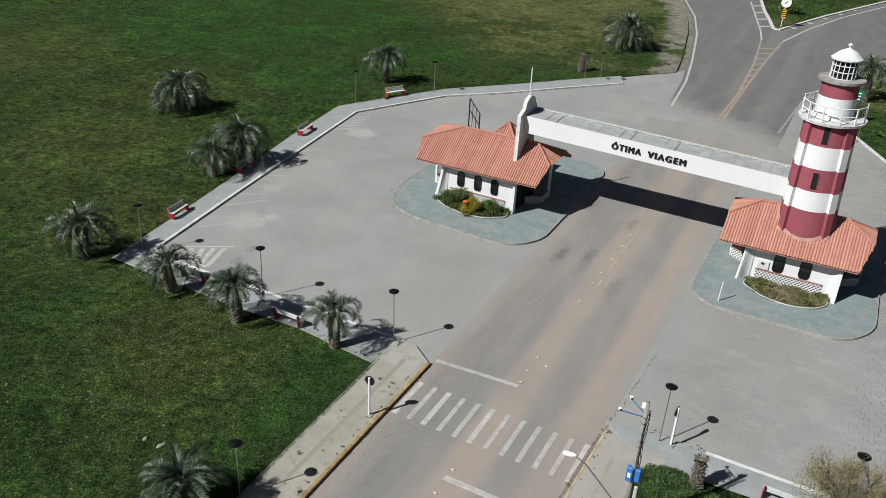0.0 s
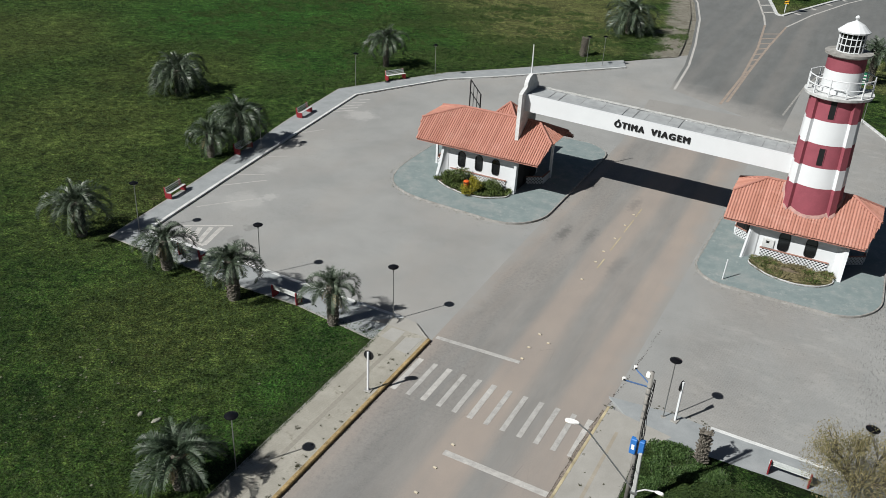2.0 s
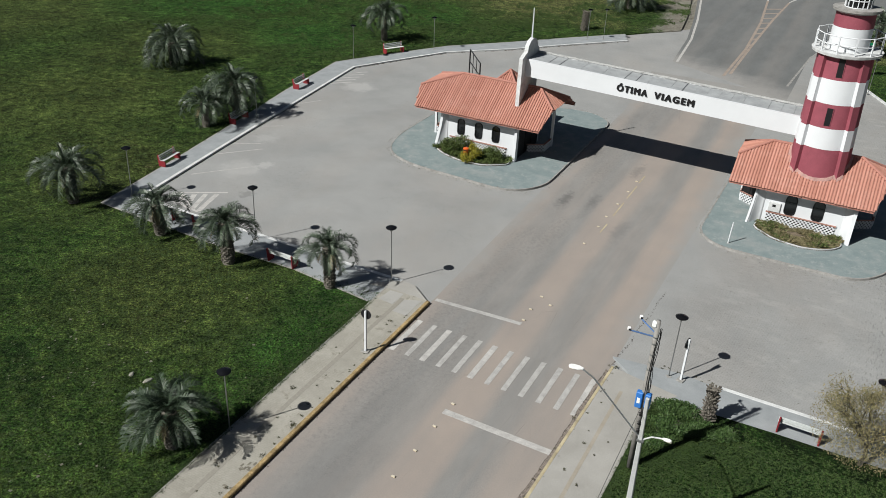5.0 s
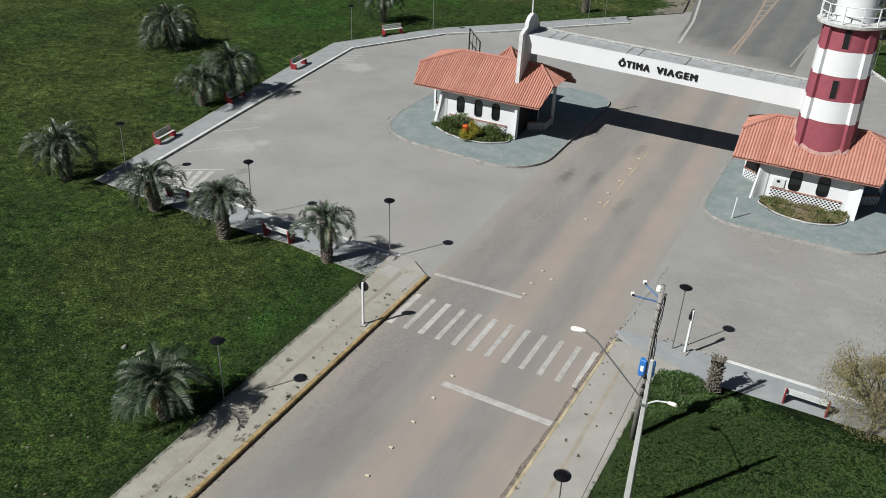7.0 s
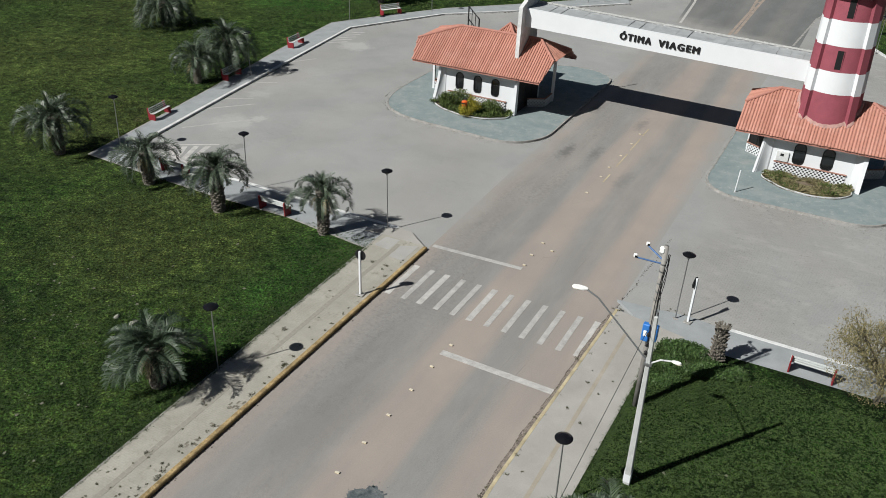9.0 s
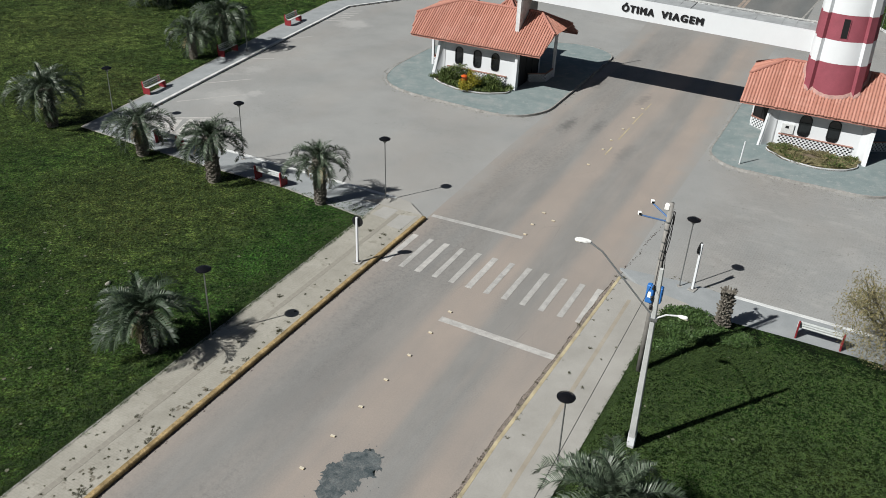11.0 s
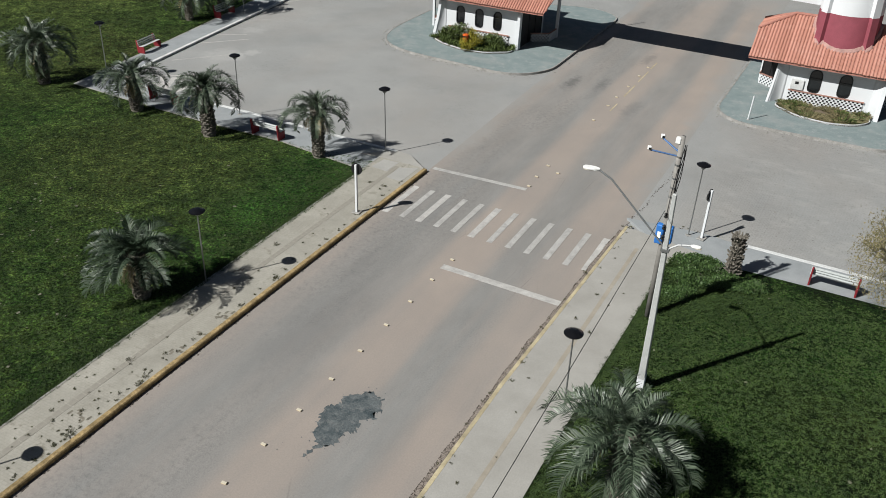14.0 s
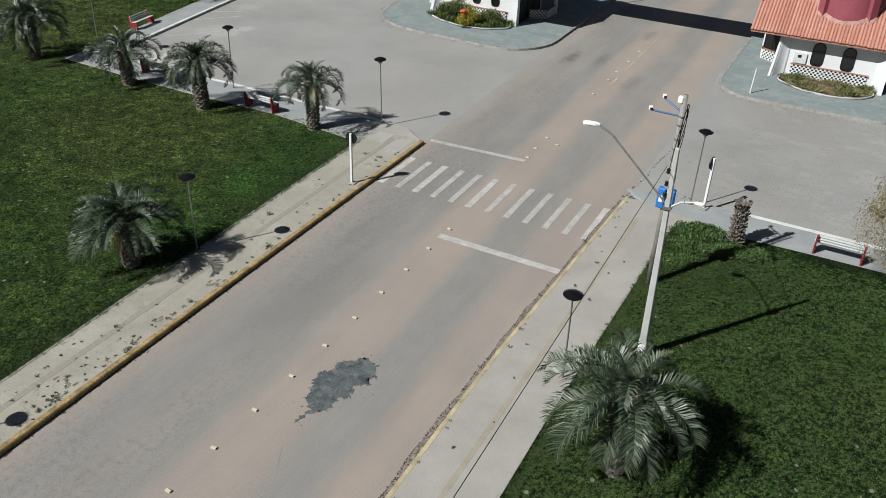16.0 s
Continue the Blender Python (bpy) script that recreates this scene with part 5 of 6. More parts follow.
# ---- benches ----
def bench():
    o = thing("bench", "park bench with red concrete ends and white slats", "bench", group="benches round the forecourt")
    prof = [(-0.05, 0), (0.5, 0), (0.5, 0.40), (0.44, 0.46), (0.1, 0.42), (0.0, 0.86), (-0.1, 0.86), (-0.12, 0.8)]
    for x in (-0.9, 0.83):
        bm = B()
        a = [bm.verts.new((x, y, z)) for y, z in prof]
        b = [bm.verts.new((x + 0.07, y, z)) for y, z in prof]
        bm.faces.new(a)
        bm.faces.new(b[::-1])
        for i in range(len(prof)):
            bm.faces.new((a[i], b[i], b[(i + 1) % len(prof)], a[(i + 1) % len(prof)]))
        part("end_support", bevel(bm, 0.012), BENCH_RED, o, "red painted concrete end")
    for y, z in ((0.17, 0.445), (0.29, 0.455), (0.41, 0.465)):
        part("seat_slat", bevel(box(B(), -0.92, 0.92, y - 0.05, y + 0.05, z, z + 0.035), 0.006), BENCH_WHITE, o)
    for y, z in ((0.04, 0.55), (0.015, 0.67), (-0.01, 0.79)):
        part("back_slat", bevel(box(B(), -0.92, 0.92, -0.018, 0.018, -0.045, 0.045, pose(0, y + 0.035, z, -13)), 0.006), BENCH_SHADED, o, "white slat, toned greyer for its shade")
    return o


bench0 = bench()


def facing(p, d):
    """A pose at p whose y axis points along d."""
    return Matrix.Translation(p) @ pose(0, 0, 0, 0, 0, math.degrees(math.atan2(d[1], d[0])) - 90)


zb = KERB - 0.02
bench_places = [((-21.0, 53.9, zb), (2.6, -0.8)), ((-18.35, 63.0, zb), (2.6, -0.85)), ((-15.1, 72.6, zb), (2.6, -0.85)), ((-7.7, 85.4, zb), (1.6, -2.2)),
                (tuple(P(-14.25, 32.15, zb)), (0.95, 1.9)), (tuple(P(-22.4, 33.1, zb)), (0.95, 1.9)), (tuple(P(13.9, 31.75, zb)), (0.95, 1.9))]
for i, (p, d) in enumerate(bench_places):
    if i == 0:
        bench0.matrix_world = facing(p, d) 
    else:
        copy_thing(bench0, facing(p, d) @ Matrix.Scale((1, 1.06, 1.08, 1.2, 1, 1, 1)[i], 4))

# ---- signs ----
SIGN_BACK = simple("dark_sign_back", (0.02, 0.02, 0.022), 0.5, 0.2, 0.3, 4, 50, 0.05)
SIGN_WHITE = simple("white_sign_face", (0.8, 0.8, 0.78), 0.5, 0, 0.08, 4, 50, 0.03)


def disc_plate(bm, r, y0, y1, z, seg=24):
    m = Matrix.Translation((0, y0, z)) @ pose(0, 0, 0, -90, 0, 0)
    return rings(bm, [(r, 0), (r, y1 - y0)], seg, m)


def road_sign():
    o = thing("road_sign", "round traffic sign on a white wooden post", "traffic sign", group="crossing signs")
    part("post", bevel(box(B(), -0.05, 0.05, -0.05, 0.05, 0, 2.35), 0.01), WHITE, o)
    part("foot", bevel(box(B(), -0.2, 0.2, -0.17, 0.17, 0, 0.05), 0.02), CAP, o, "pale concrete foot")
    part("plate", disc_plate(B(), 0.27, 0.055, 0.075, 2.12), SIGN_BACK, o, "round plate, dark from behind")
    return o


sign0 = road_sign()
sign0.matrix_world = at_plan(-5.64, 27.58, KERB - 0.01, 4)
copy_thing(sign0, at_plan(8.45, 33.28, KERB - 0.01, 76))


def post(w, s):
    o = thing("bollard_post", "slim white marker post on the island", "post", at_plan(w, s, KERB))
    part("post", tube(B(), [(0, 0, 0), (0.05, 0, 1.45)], 0.04, 8), WHITE, o)
    part("foot", rings(B(), [(0.08, 0), (0.05, 0.03)], 10), CAP, o)


post(7.73, 48.93)


def keep_sign():
    """White round sign with an arrow over a black and yellow striped board."""
    o = thing("median_sign", "round white arrow sign above a black and yellow board", "traffic sign", Matrix.Translation((48.8, 131.9, LAWN)) @ pose(0, 0, 0, 0, 0, -20))
    part("post", tube(B(), [(0, 0, 0), (0, 0, 4.1)], 0.07, 8), WHITE, o)
    part("plate", rings(B(), [(0.75, 0), (0.75, 0.04)], 28, Matrix.Translation((0, -0.08, 3.7)) @ pose(0, 0, 0, 90, 0, 0)), SIGN_WHITE, o, "white disc")
    arrow = B()
    m = Matrix.Translation((0, -0.13, 3.7)) @ pose(0, 0, 0, 0, 40, 0)
    box(arrow, -0.05, 0.05, 0, 0.012, -0.35, 0.35, m)
    part("arrow", arrow, BLACK, o)
    STRIPE = simple("yellow_board", (0.75, 0.42, 0.03), 0.5, 0, 0.1, 4, 50, 0.03)
    part("board", box(B(), -0.32, 0.32, -0.1, -0.06, 1.3, 2.7), STRIPE, o)
    for k in range(4):
        bm = B()
        z = 1.35 + 0.34 * k
        v = [bm.verts.new((x, -0.106, zz)) for x, zz in ((-0.32, z), (0.32, z + 0.2), (0.32, z + 0.36), (-0.32, z + 0.16))]
        bm.faces.new(v)
        part("stripe", bm, BLACK, o)


keep_sign()


def green_sign():
    GREEN = simple("green_sign_face", (0.01, 0.16, 0.075), 0.45, 0, 0.1, 4, 50, 0.03)
    o = thing("direction_sign", "green direction sign on a steel post", "road sign", Matrix.Translation((41.2, 85.3, LAWN)) @ pose(0, 0, 0, 0, 0, -15))
    part("post", tube(B(), [(0, 0, 0), (0, 0, 3.6)], 0.05, 8), STEEL, o)
    part("plate", box(B(), -0.5, 0.5, -0.09, -0.06, 2.3, 3.6), GREEN, o)
    for k in range(3):
        part("text_bar", box(B(), -0.3 + 0.08 * k, 0.3, -0.098, -0.091, 3.2 - 0.32 * k, 3.32 - 0.32 * k), SIGN_WHITE, o)


green_sign()


def metal_frame():
    o = thing("metal_frame", "tall empty black metal frame standing behind the gatehouse", "metal frame")
    a, b = P(-19.25, 66.9), P(-16.6, 63.4)
    for p in (a, b):
        part("upright", tube(B(), [(p.x, p.y, 0.13), (p.x, p.y, 4.0)], 0.06, 6), DARK_METAL, o)
    for z in (3.98, 2.9, 1.4):
        part("crossbar", tube(B(), [(a.x, a.y, z), (b.x, b.y, z)], 0.05, 6), DARK_METAL, o)
    for k in (0.33, 0.66):
        p = a.lerp(b, k)
        part("mullion", tube(B(), [(p.x, p.y, 1.4), (p.x, p.y, 3.98)], 0.03, 6), DARK_METAL, o)


metal_frame()

# ---- street poles ----
POLE = make_concrete("pale_concrete_pole", (0.36, 0.37, 0.36), (0.50, 0.51, 0.50), 1.5)
OLD_POLE = make_concrete("dark_stained_pole", (0.14, 0.13, 0.12), (0.30, 0.29, 0.27), 1.2)
BLUE = simple("blue_plastic_box", (0.035, 0.17, 0.50), 0.45, 0, 0.15, 4, 40, 0.05)
BLUE_ARM = simple("blue_painted_arm", (0.08, 0.16, 0.34), 0.5, 0.2, 0.2, 4, 40, 0.05)


def lamp_head(parent, p, d, sc=0.7):
    """A cobra-head lantern at p that points along d."""
    m = Matrix.Translation(p) @ pose(0, 0, 0, 0, 0, math.degrees(math.atan2(d[1], d[0])))
    bm = B()
    pts = [(sc * x, sc * y) for x, y in [(-0.05, 0.05), (0.15, 0.12), (0.42, 0.17), (0.62, 0.13), (0.68, 0.0), (0.62, -0.13), (0.42, -0.17), (0.15, -0.12), (-0.05, -0.05)]]
    prism(bm, pts, -0.03, 0.035, m)
    head = part("lamp_head", bevel(bm, 0.018), SIGN_WHITE, parent, "white lantern head")
    part("lens", prism(B(), [(x * 0.85 + 0.06, y * 0.75) for x, y in pts], -0.05, -0.028, m), STUD_WHITE, head)


def light_pole():
    o = thing("street_light_pole", "square pale concrete street pole with two lamp arms", "street light", at_plan(8.86, 22.15, LAWN - 0.1))
    bm = B()
    a = [bm.verts.new((x, y, 0)) for x, y in ((-0.12, -0.11), (0.12, -0.11), (0.12, 0.11), (-0.12, 0.11))]
    b = [bm.verts.new((x, y, 7.75)) for x, y in ((-0.02, -1.05), (0.10, -1.05), (0.10, -0.95), (-0.02, -0.95))]
    bm.faces.new(a[::-1])
    bm.faces.new(b)
    for i in range(4):
        bm.faces.new((a[i], a[(i + 1) % 4], b[(i + 1) % 4], b[i]))
    part("shaft", bevel(bm, 0.02), POLE, o)
    part("painted_foot", bevel(box(B(), -0.124, 0.126, -0.185, 0.06, 0.25, 0.8), 0.01), WHITE, o, "white painted foot")
    arm = part("arm", tube(B(), [(-0.02, -0.77, 5.95), (-0.98, -0.70, 6.8), (-1.84, -0.63, 7.56), (-2.24, -0.64, 7.76)], 0.027, 6), STEEL, o)
    lamp_head(o, (-2.24, -0.64, 7.78), (-1, -0.12))
    part("arm", tube(B(), [(0.05, -0.76, 5.85), (0.38, -0.74, 6.1), (0.72, -0.73, 6.17)], 0.028, 6), OLD_WHITE, o)
    lamp_head(o, (0.72, -0.73, 6.17), (1, 0.05), 0.42)
    for z in (6.2, 6.55, 6.95):
        part("insulator", rings(B(), [(0.03, 0), (0.06, 0.03), (0.04, 0.08), (0.06, 0.12), (0.02, 0.16)], 8, pose(-0.09, -0.06 - 0.13 * z, z)), DARK_METAL, o)
    part("clamp", box(B(), -0.08, 0.16, -0.87, -0.65, 5.82, 5.9), STEEL, o)


light_pole()


def camera_pole():
    o = thing("utility_pole", "round stained pole with blue boxes and cameras on arms", "utility pole", at_plan(7.97, 26.35, LAWN - 0.1))
    part("shaft", tube(B(), [(0, 0, 0), (0, 0, 7.35)], 0.13, 12, 0.085), OLD_POLE, o, "", True)
    for z in (5.1, 5.45, 5.8, 6.3, 6.6):
        part("strap", rings(B(), [(0.105, z), (0.105, z + 0.05)], 12), STEEL, o)
    part("box", bevel(box(B(), -0.27, 0.0, -0.2, 0.04, 3.3, 4.05), 0.03), BLUE, o, "blue cabinet")
    part("box", bevel(box(B(), 0.08, 0.30, -0.14, 0.12, 3.35, 4.0), 0.03), BLUE, o, "blue cabinet")
    part("notice", box(B(), -0.2, -0.08, -0.208, -0.201, 3.55, 3.8), SIGN_WHITE, o)
    part("top_box", bevel(box(B(), -0.2, -0.03, -0.11, 0.05, 7.08, 7.3), 0.02), SIGN_WHITE, o, "white housing")
    for (x, y, z), (x0, y0, z0) in (((-0.98, -0.2, 6.72), (0, 0, 6.62)), ((-0.72, 0.4, 6.98), (0, 0, 6.75))):
        part("arm", tube(B(), [(x0, y0, z0), (x, y, z)], 0.03, 6), BLUE_ARM, o)
        c = part("camera_housing", bevel(box(B(), -0.065, 0.065, -0.06, 0.06, 0, 0.13, pose(x, y, z, 0, 0, 25)), 0.02), SIGN_WHITE, o, "white surveillance housing")
        part("lens", box(B(), -0.04, 0.04, -0.075, -0.06, 0.025, 0.09, pose(x, y, z, 0, 0, 25)), BLACK, c)
    bm = B()
    for k in range(4):
        pts = [(0.14 + 0.06 * math.sin(0.6 * i + k), -0.1 - 0.03 * math.cos(i + k), 7.1 - 0.33 * i) for i in range(10)]
        tube(bm, pts, 0.014, 5)
    part("cable", bm, BLACK, o, "loose black cables")


camera_pole()
bm = B()
pts = [P(8.72, 21.15 - 62 * i / 16, 7.2 - 1.1 * math.sin(math.pi * i / 16) * 0.5) for i in range(17)]
tube(bm, pts, 0.008, 5)
single("overhead_wire", bm, BLACK, "black overhead wire from the street pole", "wire")
bm = B()
tube(bm, [P(8.78, 21.2, 7.0), P(8.3, 24.2, 6.3), P(8.02, 26.3, 6.2)], 0.014, 5)
single("overhead_wire", bm, BLACK, "black wire between the two poles", "wire")


# ---- plants ----
def make_leaf(name, a, b, rough=0.55, trans=True):
    m = Mat(name, rough, 0, 0.35)
    c = m.mix(m.island(), a, b)
    c = m.mix(m.ramp(m.noise(1.3, 3), [(0.4, 0.0), (0.7, 0.4)]), c, tuple(v * 0.6 for v in a))
    m.color(c)
    return m.m


PALM_LEAF = make_leaf("palm_leaf", (0.014, 0.027, 0.014), (0.102, 0.132, 0.088), 0.42)
# PALM_LEAF darkened for one crown, whose deeper shade is put into the colour
PALM_SHADED = make_leaf("shaded_palm_leaf", (0.012, 0.026, 0.012), (0.070, 0.098, 0.060), 0.5)
PALM_DRY = make_leaf("dry_palm_leaf", (0.20, 0.165, 0.09), (0.30, 0.25, 0.15), 0.8)
TRUNK = make_concrete("palm_trunk", (0.07, 0.062, 0.05), (0.22, 0.20, 0.17), 4)
BARK = make_concrete("grey_bark", (0.05, 0.045, 0.038), (0.13, 0.12, 0.10), 5)
LEAF = make_leaf("shrub_leaf", (0.035, 0.062, 0.014), (0.12, 0.155, 0.04))
LEAF_YELLOW = make_leaf("yellow_shrub_leaf", (0.20, 0.19, 0.015), (0.36, 0.30, 0.03))
LEAF_DRY = make_leaf("dry_grass", (0.095, 0.085, 0.040), (0.25, 0.215, 0.115), 0.8)
LEAF_TWIG = make_leaf("sparse_olive_leaf", (0.10, 0.095, 0.04), (0.29, 0.245, 0.125), 0.7)
CLUMP = make_leaf("lawn_clump", (0.018, 0.044, 0.008), (0.085, 0.128, 0.030), 0.8)
WEED = make_leaf("joint_weed", (0.030, 0.034, 0.016), (0.095, 0.088, 0.045), 0.8)
BLADE = make_leaf("grass_blade", (0.011, 0.032, 0.006), (0.058, 0.094, 0.020), 0.8)


def frond(bm, az, lift, length, rnd, droop=1.0, leaflets=44):
    """One arching feather leaf: a midrib with narrow leaflets on both sides."""
    d = Vector((math.cos(az), math.sin(az), 0))
    side = Vector((-d.y, d.x, 0))
    p, a = Vector((0.1 * d.x, 0.1 * d.y, 0)), lift
    n = 12
    pts, ups = [p.copy()], []
    for i in range(n):
        t = d * math.cos(a) + Vector((0, 0, math.sin(a)))
        p = p + t * (length / n)
        pts.append(p.copy())
        a -= droop * (0.05 + 0.029 * i) * (0.68 + 0.32 * max(0.0, lift) / 1.4) * rnd.uniform(0.85, 1.15)
    # midrib
    for i in range(n):
        w0, w1 = 0.03 * (1 - i / n) + 0.006, 0.03 * (1 - (i + 1) / n) + 0.006
        v = [bm.verts.new(x) for x in (pts[i] - side * w0, pts[i] + side * w0, pts[i + 1] + side * w1, pts[i + 1] - side * w1)]
        bm.faces.new(v)
    for k in range(leaflets):
        f = 0.16 + 0.84 * (k + 0.5) / leaflets
        x = f * n
        i = min(int(x), n - 1)
        base = pts[i].lerp(pts[i + 1], x - i)
        t = (pts[i + 1] - pts[i]).normalized()
        up = side.cross(t).normalized()
        if up.z < 0:
            up = -up
        ll = length * (0.19 * math.sin(math.pi * min(1, 0.22 + 0.78 * f)) + 0.08) * rnd.uniform(0.85, 1.15)
        for s in (-1, 1):
            o = (t * rnd.uniform(0.6, 0.95) + side * s * 0.85 + up * rnd.uniform(0.35, 1.1)).normalized()
            mid = base + o * ll * 0.55
            tip = base + o * ll + Vector((0, 0, -0.3 * ll))
            w = t.cross(o).cross(o).normalized() * 0.016
            v0, v1, v2, v3, v4 = (bm.verts.new(q) for q in (base - w * 0.7, base + w * 0.7, mid + w, tip, mid - w))
            bm.faces.new((v0, v1, v2, v4))
            bm.faces.new((v4, v2, v3))


def crown_mesh(seed, count, length, low, droop=1.12, leaf=None):
    rnd = random.Random(seed)
    bm = B()
    for i in range(count):
        t = i / count
        lift = radians(84 - (84 - low) * t ** 0.75 + rnd.uniform(-8, 8))
        frond(bm, i * 2.39996 + rnd.uniform(-0.25, 0.25), lift, length * rnd.uniform(0.72, 1.15) * (0.8 + 0.2 * min(1, 3 * t)), rnd, droop + 0.3 * rnd.random())
    for i in range(9):
        frond(bm, rnd.uniform(0, 6.28), radians(rnd.uniform(70, 88)), length * rnd.uniform(0.45, 0.75), rnd, 0.5, 30)
    me = bpy.data.meshes.new("crown")
    bm.to_mesh(me)
    bm.free()
    me.materials.append(leaf or PALM_LEAF)
    return me


def trunk_mesh(seed, height, r, rough=1.0, around=9, wide=0.06):
    """A stout trunk clad in old leaf bases."""
    rnd = random.Random(seed)
    bm = B()
    rings(bm, [(r * 1.1, -0.15), (r * 1.0, 0.1), (r * 0.88, height * 0.5), (r * 0.95, height)], 12)
    rows = int(height / 0.13)
    for j in range(rows):
        for k in range(around):
            az = 2 * math.pi * (k + 0.5 * (j % 2)) / around + rnd.uniform(-0.12, 0.12)
            z = 0.1 + (height - 0.08) * j / rows
            m = Matrix.Translation((0, 0, z)) @ pose(0, 0, 0, 0, 0, math.degrees(az)) @ Matrix.Translation((r * 0.9, 0, 0)) @ pose(0, 0, 0, 0, 28 + rnd.uniform(-10, 14) * rough, 0)
            box(bm, -0.03, 0.02, -wide, wide, -0.02, 0.15 * rough * rnd.uniform(0.8, 1.3), m)
    return mesh_of(bm, "trunk", TRUNK)


CROWNS = [crown_mesh(1, 27, 2.4, -14), crown_mesh(2, 22, 2.3, -12), crown_mesh(3, 36, 2.5, -42), crown_mesh(5, 36, 2.1, 0, 0.72, PALM_SHADED), crown_mesh(6, 36, 2.5, -22, 0.95)]


def dry_mesh(seed, n, length):
    rnd = random.Random(seed)
    bm = B()
    for i in range(n):
        frond(bm, rnd.uniform(0, 6.28), radians(rnd.uniform(-55, -30)), length * rnd.uniform(0.7, 1), rnd, 0.5, 18)
    me = bpy.data.meshes.new("dry_fronds")
    bm.to_mesh(me)
    bm.free()
    me.materials.append(PALM_DRY)
    return me


DRY = dry_mesh(4, 5, 1.3)


def palm(p, height, size, kind, turn, r=0.27):
    o = thing("palm_tree", "feather palm with arching grey-green fronds and a rough trunk", "palm tree", Matrix.Translation((p.x, p.y, LAWN - 0.02)) @ pose(0, 0, 0, 0, 0, turn), "palms on the lawn")
    t = new("trunk", trunk_mesh(int(turn) + 7, height, r))
    t.parent = o
    c = new("crown", CROWNS[kind])
    c.parent = o
    c.matrix_basis = Matrix.Translation((0, 0, height - 0.12)) @ Matrix.Diagonal((size, size, size * 0.95, 1))
    d = new("dry_fronds", DRY)
    d.parent = o
    d.matrix_basis = Matrix.Translation((0, 0, height - 0.15)) @ pose(0, 0, 0, 0, 0, turn * 3)
    d["label"] = "hanging dry fronds"
    return o


palm(P(9.6, 16.85), 2.75, 1.0, 4, 110, 0.27)
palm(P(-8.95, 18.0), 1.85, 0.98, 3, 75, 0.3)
palm(P(-10.52, 31.66), 2.5, 0.88, 1, 140, 0.28)
palm(P(-16.94, 30.85), 2.6, 0.95, 0, 200, 0.33)
palm(P(-22.65, 31.43), 2.0, 0.98, 1, 260, 0.32)
palm(P(-30.39, 31.73), 2.4, 1.1, 0, 310, 0.32)
palm(P(-32.65, 46.7), 2.0, 1.05, 1, 33)
palm(P(-32.41, 50.1), 2.7, 1.25, 2, 95)
palm(P(-46.22, 57.55), 2.3, 1.55, 2, 170, 0.4)
palm(P(-34.6, 77.29), 3.0, 1.25, 0, 222, 0.3)
palm(P(-16.49, 110.15), 2.8, 1.8, 2, 288, 0.45)
palm(P(13.5, 104.36), 3.7, 1.3, 0, 12, 0.4)


def palm_stump(p, height, r, lean, seed):
    o = thing("palm_stump", "headless dead palm trunk shaggy with old leaf bases", "palm stump", Matrix.Translation((p.x, p.y, LAWN - 0.03)) @ pose(0, 0, 0, 0, lean, 40))
    t = new("trunk", trunk_mesh(seed, height, r, 1.7, 15, 0.022))
    t.parent = o
    rnd = random.Random(seed)
    bm = B()
    for i in range(90):
        az, z = rnd.uniform(0, 6.28), height * rnd.uniform(0.2, 1.0)
        a = Vector((math.cos(az) * r * 0.9, math.sin(az) * r * 0.9, z))
        b = a + Vector((math.cos(az) * 0.16, math.sin(az) * 0.16, rnd.uniform(-0.45, 0.3)))
        tube(bm, [a, a.lerp(b, 0.5) + Vector((0, 0, 0.06)), b], 0.022, 4, 0.006)
    part("dead_stalks", bm, TRUNK, o)


palm_stump(P(10.2, 31.0), 1.85, 0.16, -4, 51)
palm_stump(P(-17.88, 95.6), 2.2, 0.32, 3, 52)


def leaf_cloud(bm, centre, radii, n, size, rnd, flat=0.0):
    for i in range(n):
        d = Vector((rnd.gauss(0, 1), rnd.gauss(0, 1), rnd.gauss(0, 1))).normalized()
        k = rnd.random() ** 0.45
        c = Vector(centre) + Vector((d.x * radii[0], d.y * radii[1], d.z * radii[2])) * k
        if c.z < 0.02:
            continue
        q = Euler((rnd.uniform(0, 6.28), rnd.uniform(0, 6.28), rnd.uniform(0, 6.28))).to_matrix()
        s = size * rnd.uniform(0.6, 1.3)
        v = [bm.verts.new(c + q @ Vector(w)) for w in ((-s, 0, 0), (0, -s * 0.4, 0), (s, 0, 0.1 * s), (0, s * 0.4, 0))]
        bm.faces.new(v)


